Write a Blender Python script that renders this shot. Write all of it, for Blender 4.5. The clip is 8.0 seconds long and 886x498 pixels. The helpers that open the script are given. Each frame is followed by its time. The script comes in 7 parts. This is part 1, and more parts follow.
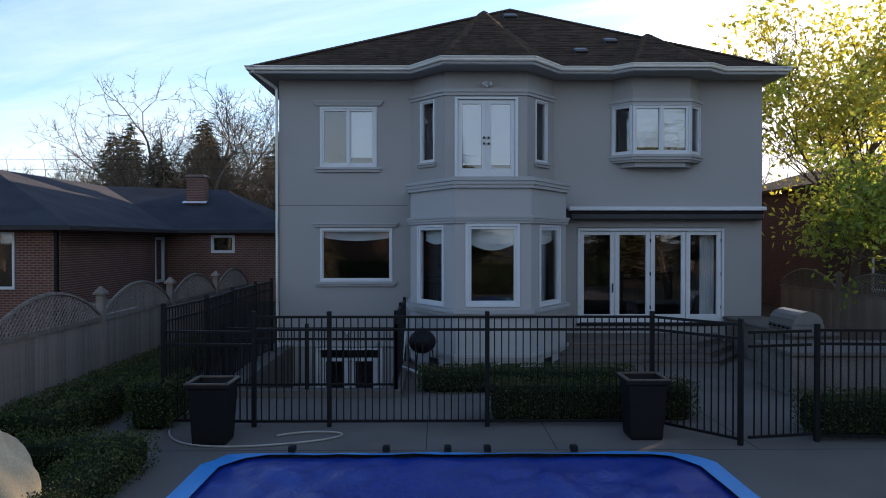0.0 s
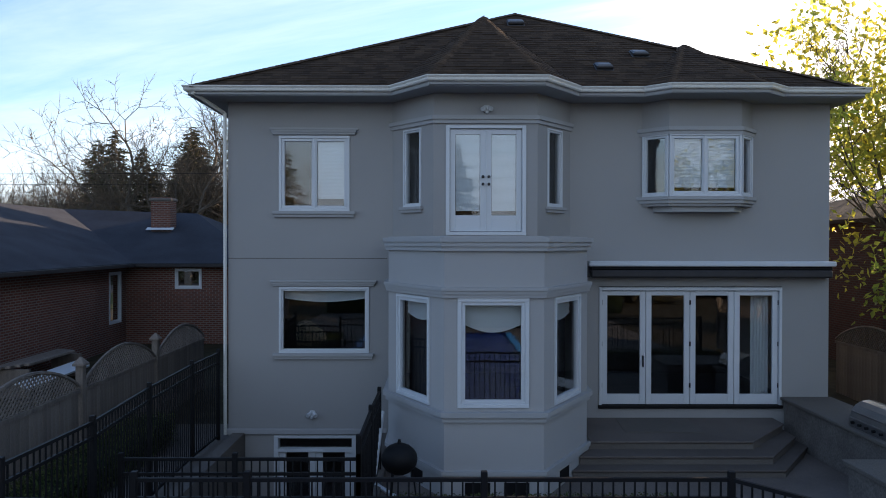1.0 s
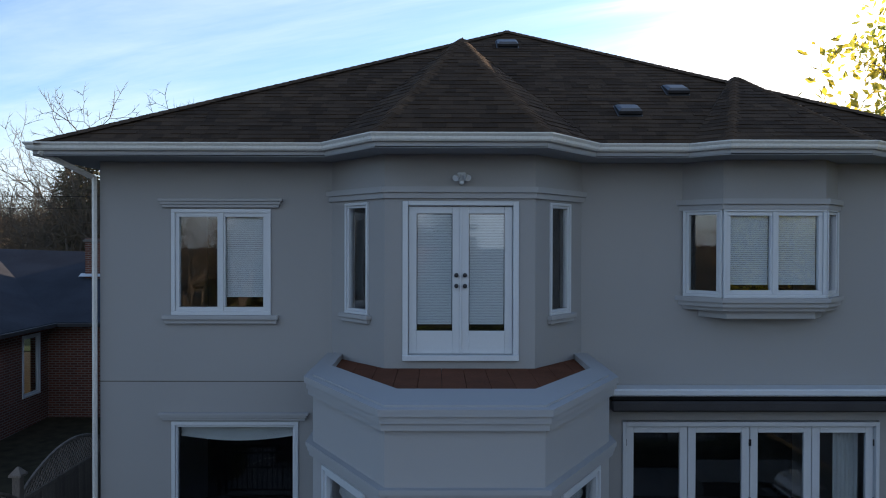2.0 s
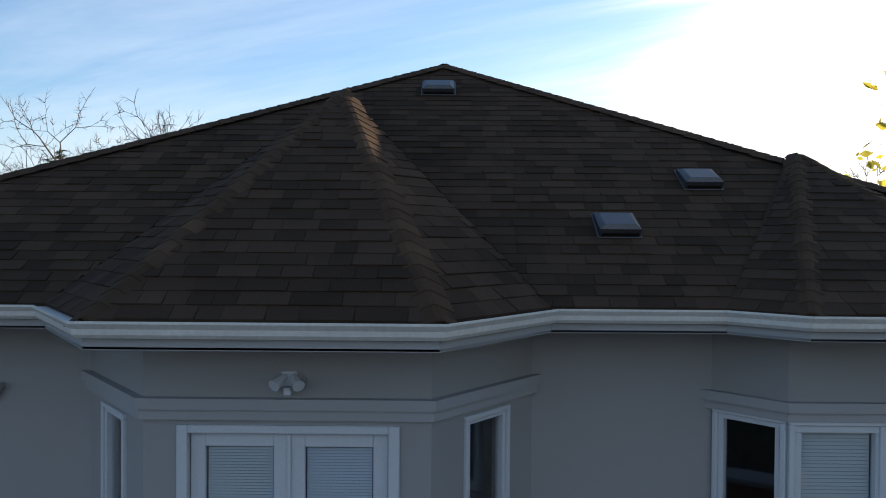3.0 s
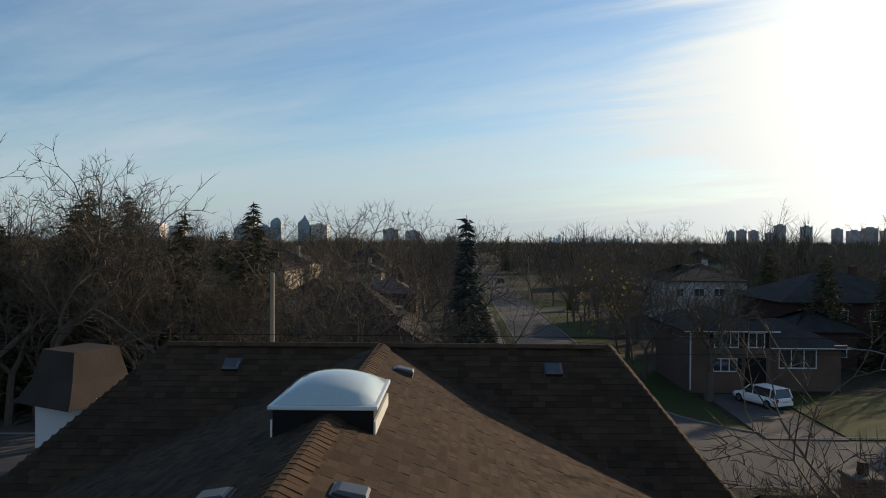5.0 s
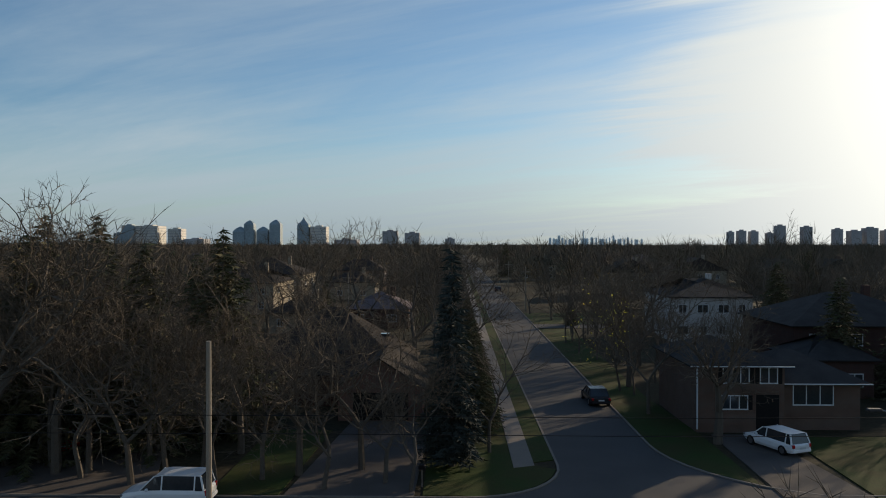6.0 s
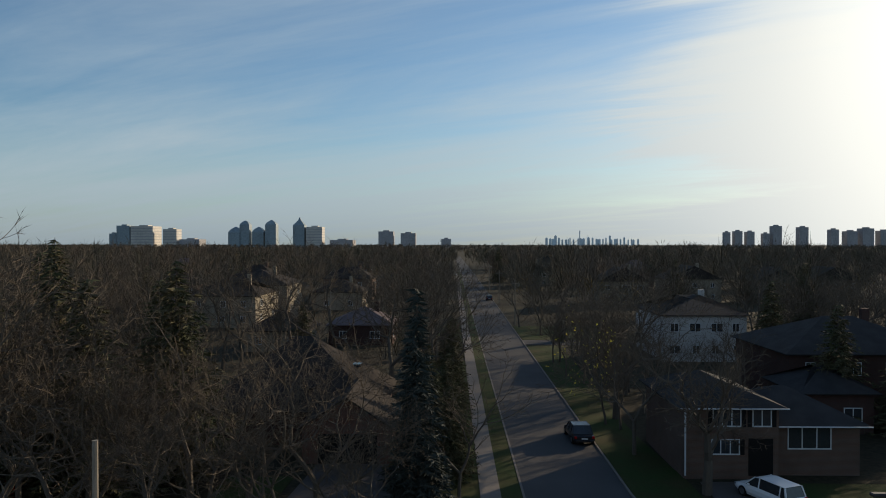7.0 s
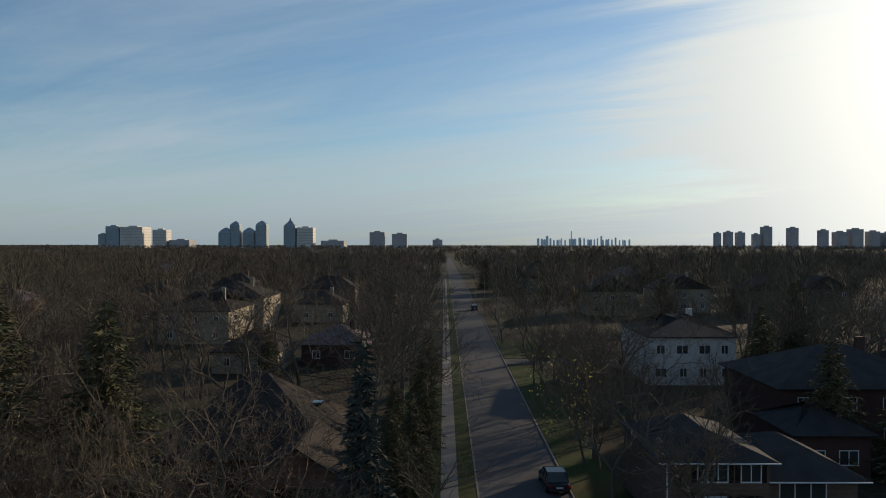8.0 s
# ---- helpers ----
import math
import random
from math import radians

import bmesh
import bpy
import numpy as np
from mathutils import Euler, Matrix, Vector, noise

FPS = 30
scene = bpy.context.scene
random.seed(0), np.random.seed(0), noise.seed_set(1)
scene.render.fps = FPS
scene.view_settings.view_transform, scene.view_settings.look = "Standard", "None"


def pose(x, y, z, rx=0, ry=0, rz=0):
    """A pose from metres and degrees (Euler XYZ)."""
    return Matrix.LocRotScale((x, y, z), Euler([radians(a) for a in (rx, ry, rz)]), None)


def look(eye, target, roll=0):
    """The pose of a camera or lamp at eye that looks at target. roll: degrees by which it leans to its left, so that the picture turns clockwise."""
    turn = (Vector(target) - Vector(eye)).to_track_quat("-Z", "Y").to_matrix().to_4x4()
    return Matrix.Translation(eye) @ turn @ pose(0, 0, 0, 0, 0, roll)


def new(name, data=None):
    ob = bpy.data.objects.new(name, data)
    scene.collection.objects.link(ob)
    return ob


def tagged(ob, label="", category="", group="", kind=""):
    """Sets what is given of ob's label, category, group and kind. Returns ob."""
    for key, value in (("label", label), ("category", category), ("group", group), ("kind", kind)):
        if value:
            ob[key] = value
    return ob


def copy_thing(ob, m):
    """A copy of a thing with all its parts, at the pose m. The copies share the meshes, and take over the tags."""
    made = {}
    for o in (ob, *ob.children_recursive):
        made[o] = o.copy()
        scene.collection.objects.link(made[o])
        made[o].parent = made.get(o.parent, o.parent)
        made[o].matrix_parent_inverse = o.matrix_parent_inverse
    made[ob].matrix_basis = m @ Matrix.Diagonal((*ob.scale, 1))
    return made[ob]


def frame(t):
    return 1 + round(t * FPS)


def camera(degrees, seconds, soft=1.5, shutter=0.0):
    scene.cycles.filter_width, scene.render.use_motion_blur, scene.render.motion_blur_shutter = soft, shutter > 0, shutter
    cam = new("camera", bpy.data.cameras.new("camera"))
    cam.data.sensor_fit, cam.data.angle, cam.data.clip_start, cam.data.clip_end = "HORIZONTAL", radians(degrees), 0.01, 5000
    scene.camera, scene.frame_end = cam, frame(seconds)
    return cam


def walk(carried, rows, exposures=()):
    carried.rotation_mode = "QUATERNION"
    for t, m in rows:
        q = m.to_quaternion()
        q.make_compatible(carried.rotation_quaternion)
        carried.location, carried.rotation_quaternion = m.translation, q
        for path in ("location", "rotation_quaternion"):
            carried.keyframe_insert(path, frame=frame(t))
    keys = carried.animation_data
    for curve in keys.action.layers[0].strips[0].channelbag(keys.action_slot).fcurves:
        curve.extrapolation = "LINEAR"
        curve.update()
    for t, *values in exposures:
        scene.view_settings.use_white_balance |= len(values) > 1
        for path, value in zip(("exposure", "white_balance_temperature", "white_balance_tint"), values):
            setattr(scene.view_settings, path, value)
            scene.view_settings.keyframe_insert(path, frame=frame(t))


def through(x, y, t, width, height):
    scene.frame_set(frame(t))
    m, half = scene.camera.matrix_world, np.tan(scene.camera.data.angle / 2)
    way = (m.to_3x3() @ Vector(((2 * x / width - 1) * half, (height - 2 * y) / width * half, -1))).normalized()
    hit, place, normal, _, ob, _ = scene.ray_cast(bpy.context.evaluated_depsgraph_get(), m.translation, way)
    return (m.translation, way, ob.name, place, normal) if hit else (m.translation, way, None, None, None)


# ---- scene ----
cam = camera(62.9, 8.0, 1.0)
PATH = [
    (0, (0.040, -0.256, 3.147), (0.059, 1.744, 3.124), -0.0),
    (0.5, (0.198, 1.524, 3.723), (0.213, 3.524, 3.701), -0.0),
    (1, (0.361, 3.574, 4.448), (0.374, 5.574, 4.429), 0.1),
    (1.2, (0.422, 4.426, 4.793), (0.435, 6.426, 4.777), 0.1),
    (2.5, (1.681, 10.516, 7.175), (1.685, 12.516, 7.151), 0.2),
    (3, (2.479, 12.952, 8.166), (2.462, 14.952, 8.136), 0.4),
    (3.5, (3.128, 15.471, 9.151), (3.101, 17.471, 9.123), 0.1),
    (4, (3.553, 17.802, 10.206), (3.522, 19.801, 10.191), 0.3),
    (4.2, (3.669, 18.818, 10.731), (3.632, 20.817, 10.713), 0.25),
    (4.5, (3.744, 20.300, 11.533), (3.706, 22.299, 11.503), 0.3),
    (4.7, (3.821, 21.200, 12.020), (3.786, 23.200, 11.996), 0.35),
    (5.8, (4.589, 26.408, 14.266), (4.553, 28.408, 14.249), 0.05),
    (6, (4.920, 27.206, 14.711), (4.886, 29.206, 14.694), 0.05),
    (6.5, (5.731, 29.057, 15.862), (5.702, 31.057, 15.844), 0.05),
    (7, (6.751, 31.027, 17.022), (6.726, 33.027, 17.004), 0.05),
    (7.5, (7.690, 33.065, 18.245), (7.670, 35.064, 18.226), 0.05),
    (8, (8.854, 35.786, 19.432), (8.851, 37.786, 19.414), 0.05),
]
walk(cam, [(t, look(eye, target, roll)) for t, eye, target, roll in PATH],
     [(0, 1.32, 6600, 17), (1.2, 1.34, 6600, 17), (2.5, 0.90, 6500, 14), (3.5, 0.72, 6500, 13), (4.5, 0.31, 6500, 10), (6, -0.13, 6350, 7), (8, -0.18, 6350, 7)])

# ---- light ----
SUN_AZ, SUN_EL = radians(47), radians(13.5)          # from +y towards +x
SUN_DIR = Vector((math.sin(SUN_AZ) * math.cos(SUN_EL), math.cos(SUN_AZ) * math.cos(SUN_EL), math.sin(SUN_EL)))
sun = new("sun", bpy.data.lights.new("sun", "SUN"))
sun.data.energy, sun.data.angle, sun.data.color = 5.0, radians(0.6), (1.0, 0.78, 0.54)
sun.matrix_world = look(SUN_DIR * 100, (0, 0, 0))

world = bpy.data.worlds.new("sky")
scene.world = world
world.use_nodes = True


def build_sky():
    nt = world.node_tree
    N, L = nt.nodes, nt.links
    N.clear()
    out, bg = N.new("ShaderNodeOutputWorld"), N.new("ShaderNodeBackground")
    sky = N.new("ShaderNodeTexSky")
    sky.sky_type, sky.sun_disc = "NISHITA", False
    sky.sun_elevation, sky.sun_rotation = SUN_EL, SUN_AZ
    sky.dust_density, sky.ozone_density, sky.air_density = 0.6, 2.0, 1.0
    tc = N.new("ShaderNodeTexCoord")
    sep = N.new("ShaderNodeSeparateXYZ")
    L.new(tc.outputs["Generated"], sep.inputs[0])

    def m(op, a, b=None, c=None):
        n = N.new("ShaderNodeMath")
        n.operation = op
        for i, v in enumerate((a, b, c)):
            if v is None:
                continue
            if isinstance(v, (int, float)):
                n.inputs[i].default_value = v
            else:
                L.new(v, n.inputs[i])
        return n.outputs[0]

    # plane of high thin cloud: direction divided by its height
    up = m("ADD", m("MAXIMUM", sep.outputs[2], 0.0), 0.15)
    comb = N.new("ShaderNodeCombineXYZ")
    L.new(m("DIVIDE", sep.outputs[0], up), comb.inputs[0])
    L.new(m("DIVIDE", sep.outputs[1], up), comb.inputs[1])
    mp = N.new("ShaderNodeMapping")
    mp.vector_type = "TEXTURE"
    mp.inputs["Rotation"].default_value = (0, 0, radians(-24))
    mp.inputs["Scale"].default_value = (3.6, 0.80, 1.0)
    L.new(comb.outputs[0], mp.inputs[0])

    def fibres(scale, detail, rough, bend):
        n = N.new("ShaderNodeTexNoise")
        n.inputs["Scale"].default_value, n.inputs["Detail"].default_value = scale, detail
        n.inputs["Roughness"].default_value, n.inputs["Distortion"].default_value = rough, bend
        L.new(mp.outputs[0], n.inputs[0])
        return n.outputs[0]

    n1 = fibres(1.0, 10, 0.62, 0.9)
    n2 = fibres(0.36, 4, 0.5, 0.3)
    n3 = fibres(2.1, 9, 0.66, 0.6)
    dot = N.new("ShaderNodeVectorMath")
    dot.operation = "DOT_PRODUCT"
    nrm = N.new("ShaderNodeVectorMath")
    nrm.operation = "NORMALIZE"
    L.new(tc.outputs["Generated"], nrm.inputs[0])
    L.new(nrm.outputs[0], dot.inputs[0])
    dot.inputs[1].default_value = SUN_DIR
    near = m("MAXIMUM", dot.outputs["Value"], 0.0)
    glow = m("POWER", near, 7.0)
    core = m("POWER", near, 45.0)
    # the same, flattened along the horizon, for the bank of cloud
    wide, wdot = N.new("ShaderNodeVectorMath"), N.new("ShaderNodeVectorMath")
    wide.operation, wdot.operation = "MULTIPLY", "DOT_PRODUCT"
    wide.inputs[1].default_value = (1, 1, 1.9)
    wn = N.new("ShaderNodeVectorMath")
    wn.operation = "NORMALIZE"
    L.new(tc.outputs["Generated"], wide.inputs[0])
    L.new(wide.outputs[0], wn.inputs[0])
    L.new(wn.outputs[0], wdot.inputs[0])
    wdot.inputs[1].default_value = Vector((SUN_DIR.x, SUN_DIR.y, SUN_DIR.z * 1.3)).normalized()
    sweep_glow = m("POWER", m("MAXIMUM", wdot.outputs["Value"], 0.0), 6.0)
    # cloud cover grows towards the sun and the horizon
    low = m("POWER", m("SUBTRACT", 1.0, m("MINIMUM", m("MAXIMUM", sep.outputs[2], 0.0), 1.0)), 7.0)
    cover = m("ADD", m("MULTIPLY", n1, 0.82), m("MULTIPLY", n2, 0.45))
    cover = m("ADD", cover, m("ADD", m("MULTIPLY", m("SUBTRACT", n3, 0.5), 0.44), 0.15))
    # the bank of cloud about the sun has a ragged edge
    bank = N.new("ShaderNodeMapRange")
    bank.interpolation_type = "SMOOTHSTEP"
    bank.inputs[1].default_value, bank.inputs[2].default_value = 0.30, 0.58
    L.new(m("ADD", sweep_glow, m("MULTIPLY", m("SUBTRACT", n1, 0.5), 0.85)), bank.inputs[0])
    cover = m("ADD", cover, m("ADD", m("MULTIPLY", glow, 0.26), m("MULTIPLY", bank.outputs[0], 0.36)))
    cover = m("ADD", cover, m("MULTIPLY", low, 0.52))
    # the sky behind the camera is veiled as well
    cover = m("ADD", cover, m("MULTIPLY", m("MAXIMUM", m("MULTIPLY", sep.outputs[1], -1.0), 0.0), 0.20))
    cover = m("SUBTRACT", cover, m("MULTIPLY", m("MAXIMUM", sep.outputs[2], 0.0), 0.28))
    ramp = N.new("ShaderNodeMapRange")
    ramp.interpolation_type = "SMOOTHSTEP"
    ramp.inputs[1].default_value, ramp.inputs[2].default_value = 0.52, 1.42
    L.new(cover, ramp.inputs[0])
    cloud = N.new("ShaderNodeMix")
    cloud.data_type = "RGBA"
    cloud.inputs[6].default_value, cloud.inputs[7].default_value = (0.50, 0.585, 0.645, 1), (1.02, 0.99, 0.92, 1)
    L.new(m("MINIMUM", m("MULTIPLY", glow, 1.5), 1.0), cloud.inputs[0])
    # haze dulls the lowest air
    clear = m("SUBTRACT", 1.0, m("MINIMUM", m("MULTIPLY", glow, 1.7), 1.0))
    haze = m("SUBTRACT", 1.0, m("MULTIPLY", m("MULTIPLY", m("POWER", low, 2.2), clear), 0.29))
    hz = N.new("ShaderNodeCombineXYZ")
    for i in range(3):
        L.new(haze, hz.inputs[i])
    addc = N.new("ShaderNodeVectorMath")
    addc.operation = "MULTIPLY_ADD"
    cc = N.new("ShaderNodeCombineXYZ")
    for i, v in enumerate((1.4, 1.35, 1.2)):
        L.new(m("MULTIPLY", core, v), cc.inputs[i])
    L.new(cloud.outputs[2], addc.inputs[0])
    L.new(hz.outputs[0], addc.inputs[1])
    L.new(cc.outputs[0], addc.inputs[2])
    skys = N.new("ShaderNodeVectorMath")
    skys.operation = "MULTIPLY"
    L.new(sky.outputs[0], skys.inputs[0])
    skys.inputs[1].default_value = (0.092, 0.112, 0.129)
    mix = N.new("ShaderNodeMix")
    mix.data_type = "RGBA"
    L.new(ramp.outputs[0], mix.inputs[0])
    L.new(skys.outputs[0], mix.inputs[6])
    L.new(addc.outputs[0], mix.inputs[7])
    L.new(mix.outputs[2], bg.inputs[0])
    bg.inputs[1].default_value = 1.0
    L.new(bg.outputs[0], out.inputs[0])


build_sky()

# ---- materials ----


def mat(name, rgb, rough=0.8, var=0.25, scale=3.0, fine=40.0, bump=0.1, metal=0.0, tint=None, per_piece=0.0, spec=None, stretch=None, island=False):
    """Base colour with variation at two scales, fine relief, and an optional shift from piece to piece."""
    m = bpy.data.materials.new(name)
    m.use_nodes = True
    nt = m.node_tree
    N, L = nt.nodes, nt.links
    b = N["Principled BSDF"]
    tc = N.new("ShaderNodeTexCoord")
    src = tc.outputs["Object"]
    if stretch:
        mp = N.new("ShaderNodeMapping")
        mp.inputs["Scale"].default_value = stretch
        L.new(src, mp.inputs[0])
        src = mp.outputs[0]
    a = N.new("ShaderNodeTexNoise")
    a.inputs["Scale"].default_value, a.inputs["Detail"].default_value = scale, 5
    f = N.new("ShaderNodeTexNoise")
    f.inputs["Scale"].default_value, f.inputs["Detail"].default_value = fine, 4
    L.new(src, a.inputs[0])
    L.new(src, f.inputs[0])
    mix = N.new("ShaderNodeMix")
    mix.data_type = "RGBA"
    t = tint or tuple(c * 0.6 for c in rgb)
    mix.inputs[6].default_value, mix.inputs[7].default_value = (*rgb, 1), (*t, 1)
    mr = N.new("ShaderNodeMapRange")
    mr.inputs[1].default_value, mr.inputs[2].default_value, mr.inputs[4].default_value = 0.35, 0.7, min(1.0, var * 2)
    L.new(a.outputs[0], mr.inputs[0])
    L.new(mr.outputs[0], mix.inputs[0])
    hsv = N.new("ShaderNodeHueSaturation")
    fr = N.new("ShaderNodeMapRange")
    fr.inputs[1].default_value, fr.inputs[2].default_value = 0.3, 0.7
    fr.inputs[3].default_value, fr.inputs[4].default_value = 1 - var * 0.6, 1 + var * 0.6
    L.new(f.outputs[0], fr.inputs[0])
    val = fr.outputs[0]
    if per_piece:
        if island:
            oi = N.new("ShaderNodeNewGeometry").outputs["Random Per Island"]
        else:
            oi = N.new("ShaderNodeObjectInfo").outputs["Random"]
        pr = N.new("ShaderNodeMapRange")
        pr.inputs[3].default_value, pr.inputs[4].default_value = 1 - per_piece, 1 + per_piece
        L.new(oi, pr.inputs[0])
        mu = N.new("ShaderNodeMath")
        mu.operation = "MULTIPLY"
        L.new(pr.outputs[0], mu.inputs[0])
        L.new(val, mu.inputs[1])
        val = mu.outputs[0]
    L.new(val, hsv.inputs["Value"])
    L.new(mix.outputs[2], hsv.inputs["Color"])
    L.new(hsv.outputs[0], b.inputs["Base Color"])
    b.inputs["Roughness"].default_value, b.inputs["Metallic"].default_value = rough, metal
    b.inputs["Specular IOR Level"].default_value = spec if spec is not None else (0.12 if rough >= 0.8 else 0.5)
    if bump:
        bp = N.new("ShaderNodeBump")
        bp.inputs["Strength"].default_value, bp.inputs["Distance"].default_value = bump, 0.02
        L.new(f.outputs[0], bp.inputs["Height"])
        L.new(bp.outputs[0], b.inputs["Normal"])
    return m


def brick_mat(name, c1, c2, mortar):
    m = mat(name, c1)
    N, L = m.node_tree.nodes, m.node_tree.links
    b = N["Principled BSDF"]
    tc, mp = N.new("ShaderNodeTexCoord"), N.new("ShaderNodeMapping")
    geo = N.new("ShaderNodeNewGeometry")
    sep, add, comb = N.new("ShaderNodeSeparateXYZ"), N.new("ShaderNodeMath"), N.new("ShaderNodeCombineXYZ")
    L.new(geo.outputs["Position"], sep.inputs[0])
    L.new(sep.outputs[0], add.inputs[0])
    L.new(sep.outputs[1], add.inputs[1])
    L.new(add.outputs[0], comb.inputs[0])
    L.new(sep.outputs[2], comb.inputs[1])
    br = N.new("ShaderNodeTexBrick")
    br.inputs["Scale"].default_value = 1.0
    br.inputs["Brick Width"].default_value, br.inputs["Row Height"].default_value = 0.24, 0.08
    br.inputs["Mortar Size"].default_value = 0.014
    br.inputs["Color1"].default_value, br.inputs["Color2"].default_value, br.inputs["Mortar"].default_value = (*c1, 1), (*c2, 1), (*mortar, 1)
    L.new(comb.outputs[0], br.inputs[0])
    nz = N.new("ShaderNodeTexNoise")
    nz.inputs["Scale"].default_value, nz.inputs["Detail"].default_value = 0.9, 6
    L.new(geo.outputs["Position"], nz.inputs[0])
    mul = N.new("ShaderNodeMix")
    mul.data_type, mul.blend_type = "RGBA", "MULTIPLY"
    mul.inputs[0].default_value = 0.6
    L.new(br.outputs[0], mul.inputs[6])
    cr = N.new("ShaderNodeValToRGB")
    cr.color_ramp.elements[0].color, cr.color_ramp.elements[1].color = (0.35, 0.35, 0.35, 1), (1.2, 1.2, 1.2, 1)
    L.new(nz.outputs[0], cr.inputs[0])
    L.new(cr.outputs[0], mul.inputs[7])
    L.new(mul.outputs[2], b.inputs["Base Color"])
    bp = N.new("ShaderNodeBump")
    bp.invert = True
    bp.inputs["Strength"].default_value, bp.inputs["Distance"].default_value = 0.6, 0.01
    L.new(br.outputs["Fac"], bp.inputs["Height"])
    L.new(bp.outputs[0], b.inputs["Normal"])
    b.inputs["Roughness"].default_value = 0.9
    b.inputs["Specular IOR Level"].default_value = 0.12
    return m


def glass_mat(name, rgb=(0.95, 0.97, 0.98)):
    m = bpy.data.materials.new(name)
    m.use_nodes = True
    N, L = m.node_tree.nodes, m.node_tree.links
    N.clear()
    out, mixs = N.new("ShaderNodeOutputMaterial"), N.new("ShaderNodeMixShader")
    tr, gl, fr = N.new("ShaderNodeBsdfTransparent"), N.new("ShaderNodeBsdfGlossy"), N.new("ShaderNodeLayerWeight")
    tr.inputs[0].default_value = (*rgb, 1)
    gl.inputs["Roughness"].default_value = 0.015
    fr.inputs[0].default_value = 0.5
    pw, ad = N.new("ShaderNodeMath"), N.new("ShaderNodeMath")
    pw.operation, pw.inputs[1].default_value = "POWER", 5.0
    ad.operation, ad.inputs[1].default_value, ad.inputs[2].default_value = "MULTIPLY_ADD", 0.915, 0.085
    L.new(fr.outputs["Facing"], pw.inputs[0])
    L.new(pw.outputs[0], ad.inputs[0])
    nz, bp = N.new("ShaderNodeTexNoise"), N.new("ShaderNodeBump")
    nz.inputs["Scale"].default_value = 1.3
    bp.inputs["Strength"].default_value, bp.inputs["Distance"].default_value = 0.04, 0.05
    L.new(nz.outputs[0], bp.inputs["Height"])
    L.new(bp.outputs[0], gl.inputs["Normal"])
    L.new(ad.outputs[0], mixs.inputs[0])
    L.new(tr.outputs[0], mixs.inputs[1])
    L.new(gl.outputs[0], mixs.inputs[2])
    L.new(mixs.outputs[0], out.inputs[0])
    return m


STUCCO = mat("stucco", (0.304, 0.301, 0.298), 0.95, 0.14, 0.5, 220, 0.25, tint=(0.254, 0.255, 0.256))
# the wall stucco again, with the lower bay's extra skylight put into its colour
STUCCO_SKYLIT = mat("skylit_stucco", (0.350, 0.350, 0.350), 0.95, 0.12, 0.5, 220, 0.2, tint=(0.305, 0.308, 0.312))
STUCCO_TRIM = mat("stucco_trim", (0.340, 0.344, 0.348), 0.9, 0.10, 0.8, 200, 0.12, tint=(0.29, 0.297, 0.304))
WHITE = mat("white_paint", (0.51, 0.54, 0.57), 0.4, 0.06, 2.0, 60, 0.03, tint=(0.58, 0.60, 0.61))
SHINGLE = mat("asphalt_shingle", (0.060, 0.039, 0.0250), 0.95, 0.4, 1.1, 130, 0.6, tint=(0.040, 0.0275, 0.0195), per_piece=0.30)
SHINGLE_ALL = mat("asphalt_shingle_field", (0.060, 0.039, 0.0250), 0.95, 0.4, 1.1, 130, 0.6, tint=(0.040, 0.0275, 0.0195), per_piece=0.30, island=True)
SHINGLE_CAP = mat("asphalt_ridge_cap", (0.078, 0.049, 0.030), 0.95, 0.35, 2.0, 130, 0.5, per_piece=0.2, island=True)
GREY_ROOF = mat("grey_roof", (0.044, 0.043, 0.044), 0.95, 0.4, 0.8, 60, 0.5)
SLATE_ROOF = mat("slate_grey_roof", (0.040, 0.044, 0.055), 0.95, 0.4, 0.8, 60, 0.5)
BROWN_ROOF = mat("brown_roof", (0.047, 0.039, 0.034), 0.95, 0.4, 0.8, 40, 0.5)
DARK_METAL = mat("black_painted_metal", (0.006, 0.006, 0.007), 0.6, 0.2, 3, 80, 0.05, spec=0.2)
VENT_METAL = mat("grey_vent_metal", (0.040, 0.038, 0.040), 0.6, 0.25, 4, 60, 0.05, spec=0.3)
# vent metal lightened for the faces that look up at the sky
VENT_SKYLIT = mat("skylit_vent_metal", (0.10, 0.10, 0.105), 0.46, 0.25, 4, 60, 0.05, metal=0.5)
GUTTER = mat("gutter_metal", (0.62, 0.61, 0.57), 0.4, 0.12, 2, 30, 0.03)
LAWN = mat("lawn", (0.034, 0.055, 0.014), 0.95, 0.5, 0.35, 14, 0.8, tint=(0.052, 0.048, 0.018))
SIDEWALK = mat("sidewalk_concrete", (0.22, 0.195, 0.17), 0.92, 0.25, 0.5, 40, 0.3, tint=(0.165, 0.147, 0.13))
SOIL = mat("ground_cover", (0.035, 0.033, 0.019), 0.95, 0.5, 0.12, 3, 0.8, tint=(0.048, 0.036, 0.022))
ASPHALT = mat("asphalt", (0.088, 0.084, 0.083), 0.9, 0.3, 0.25, 50, 0.3, tint=(0.064, 0.062, 0.063))
CONCRETE = mat("concrete", (0.135, 0.122, 0.11), 0.92, 0.3, 0.7, 60, 0.3, tint=(0.092, 0.084, 0.078))
PAVING = mat("stone_paving", (0.13, 0.112, 0.102), 0.9, 0.3, 0.9, 50, 0.4, per_piece=0.2)
DRIVE = mat("driveway_concrete", (0.112, 0.098, 0.09), 0.92, 0.3, 0.4, 40, 0.3)
BRICK = brick_mat("red_brick", (0.175, 0.062, 0.041), (0.118, 0.045, 0.033), (0.20, 0.165, 0.145))
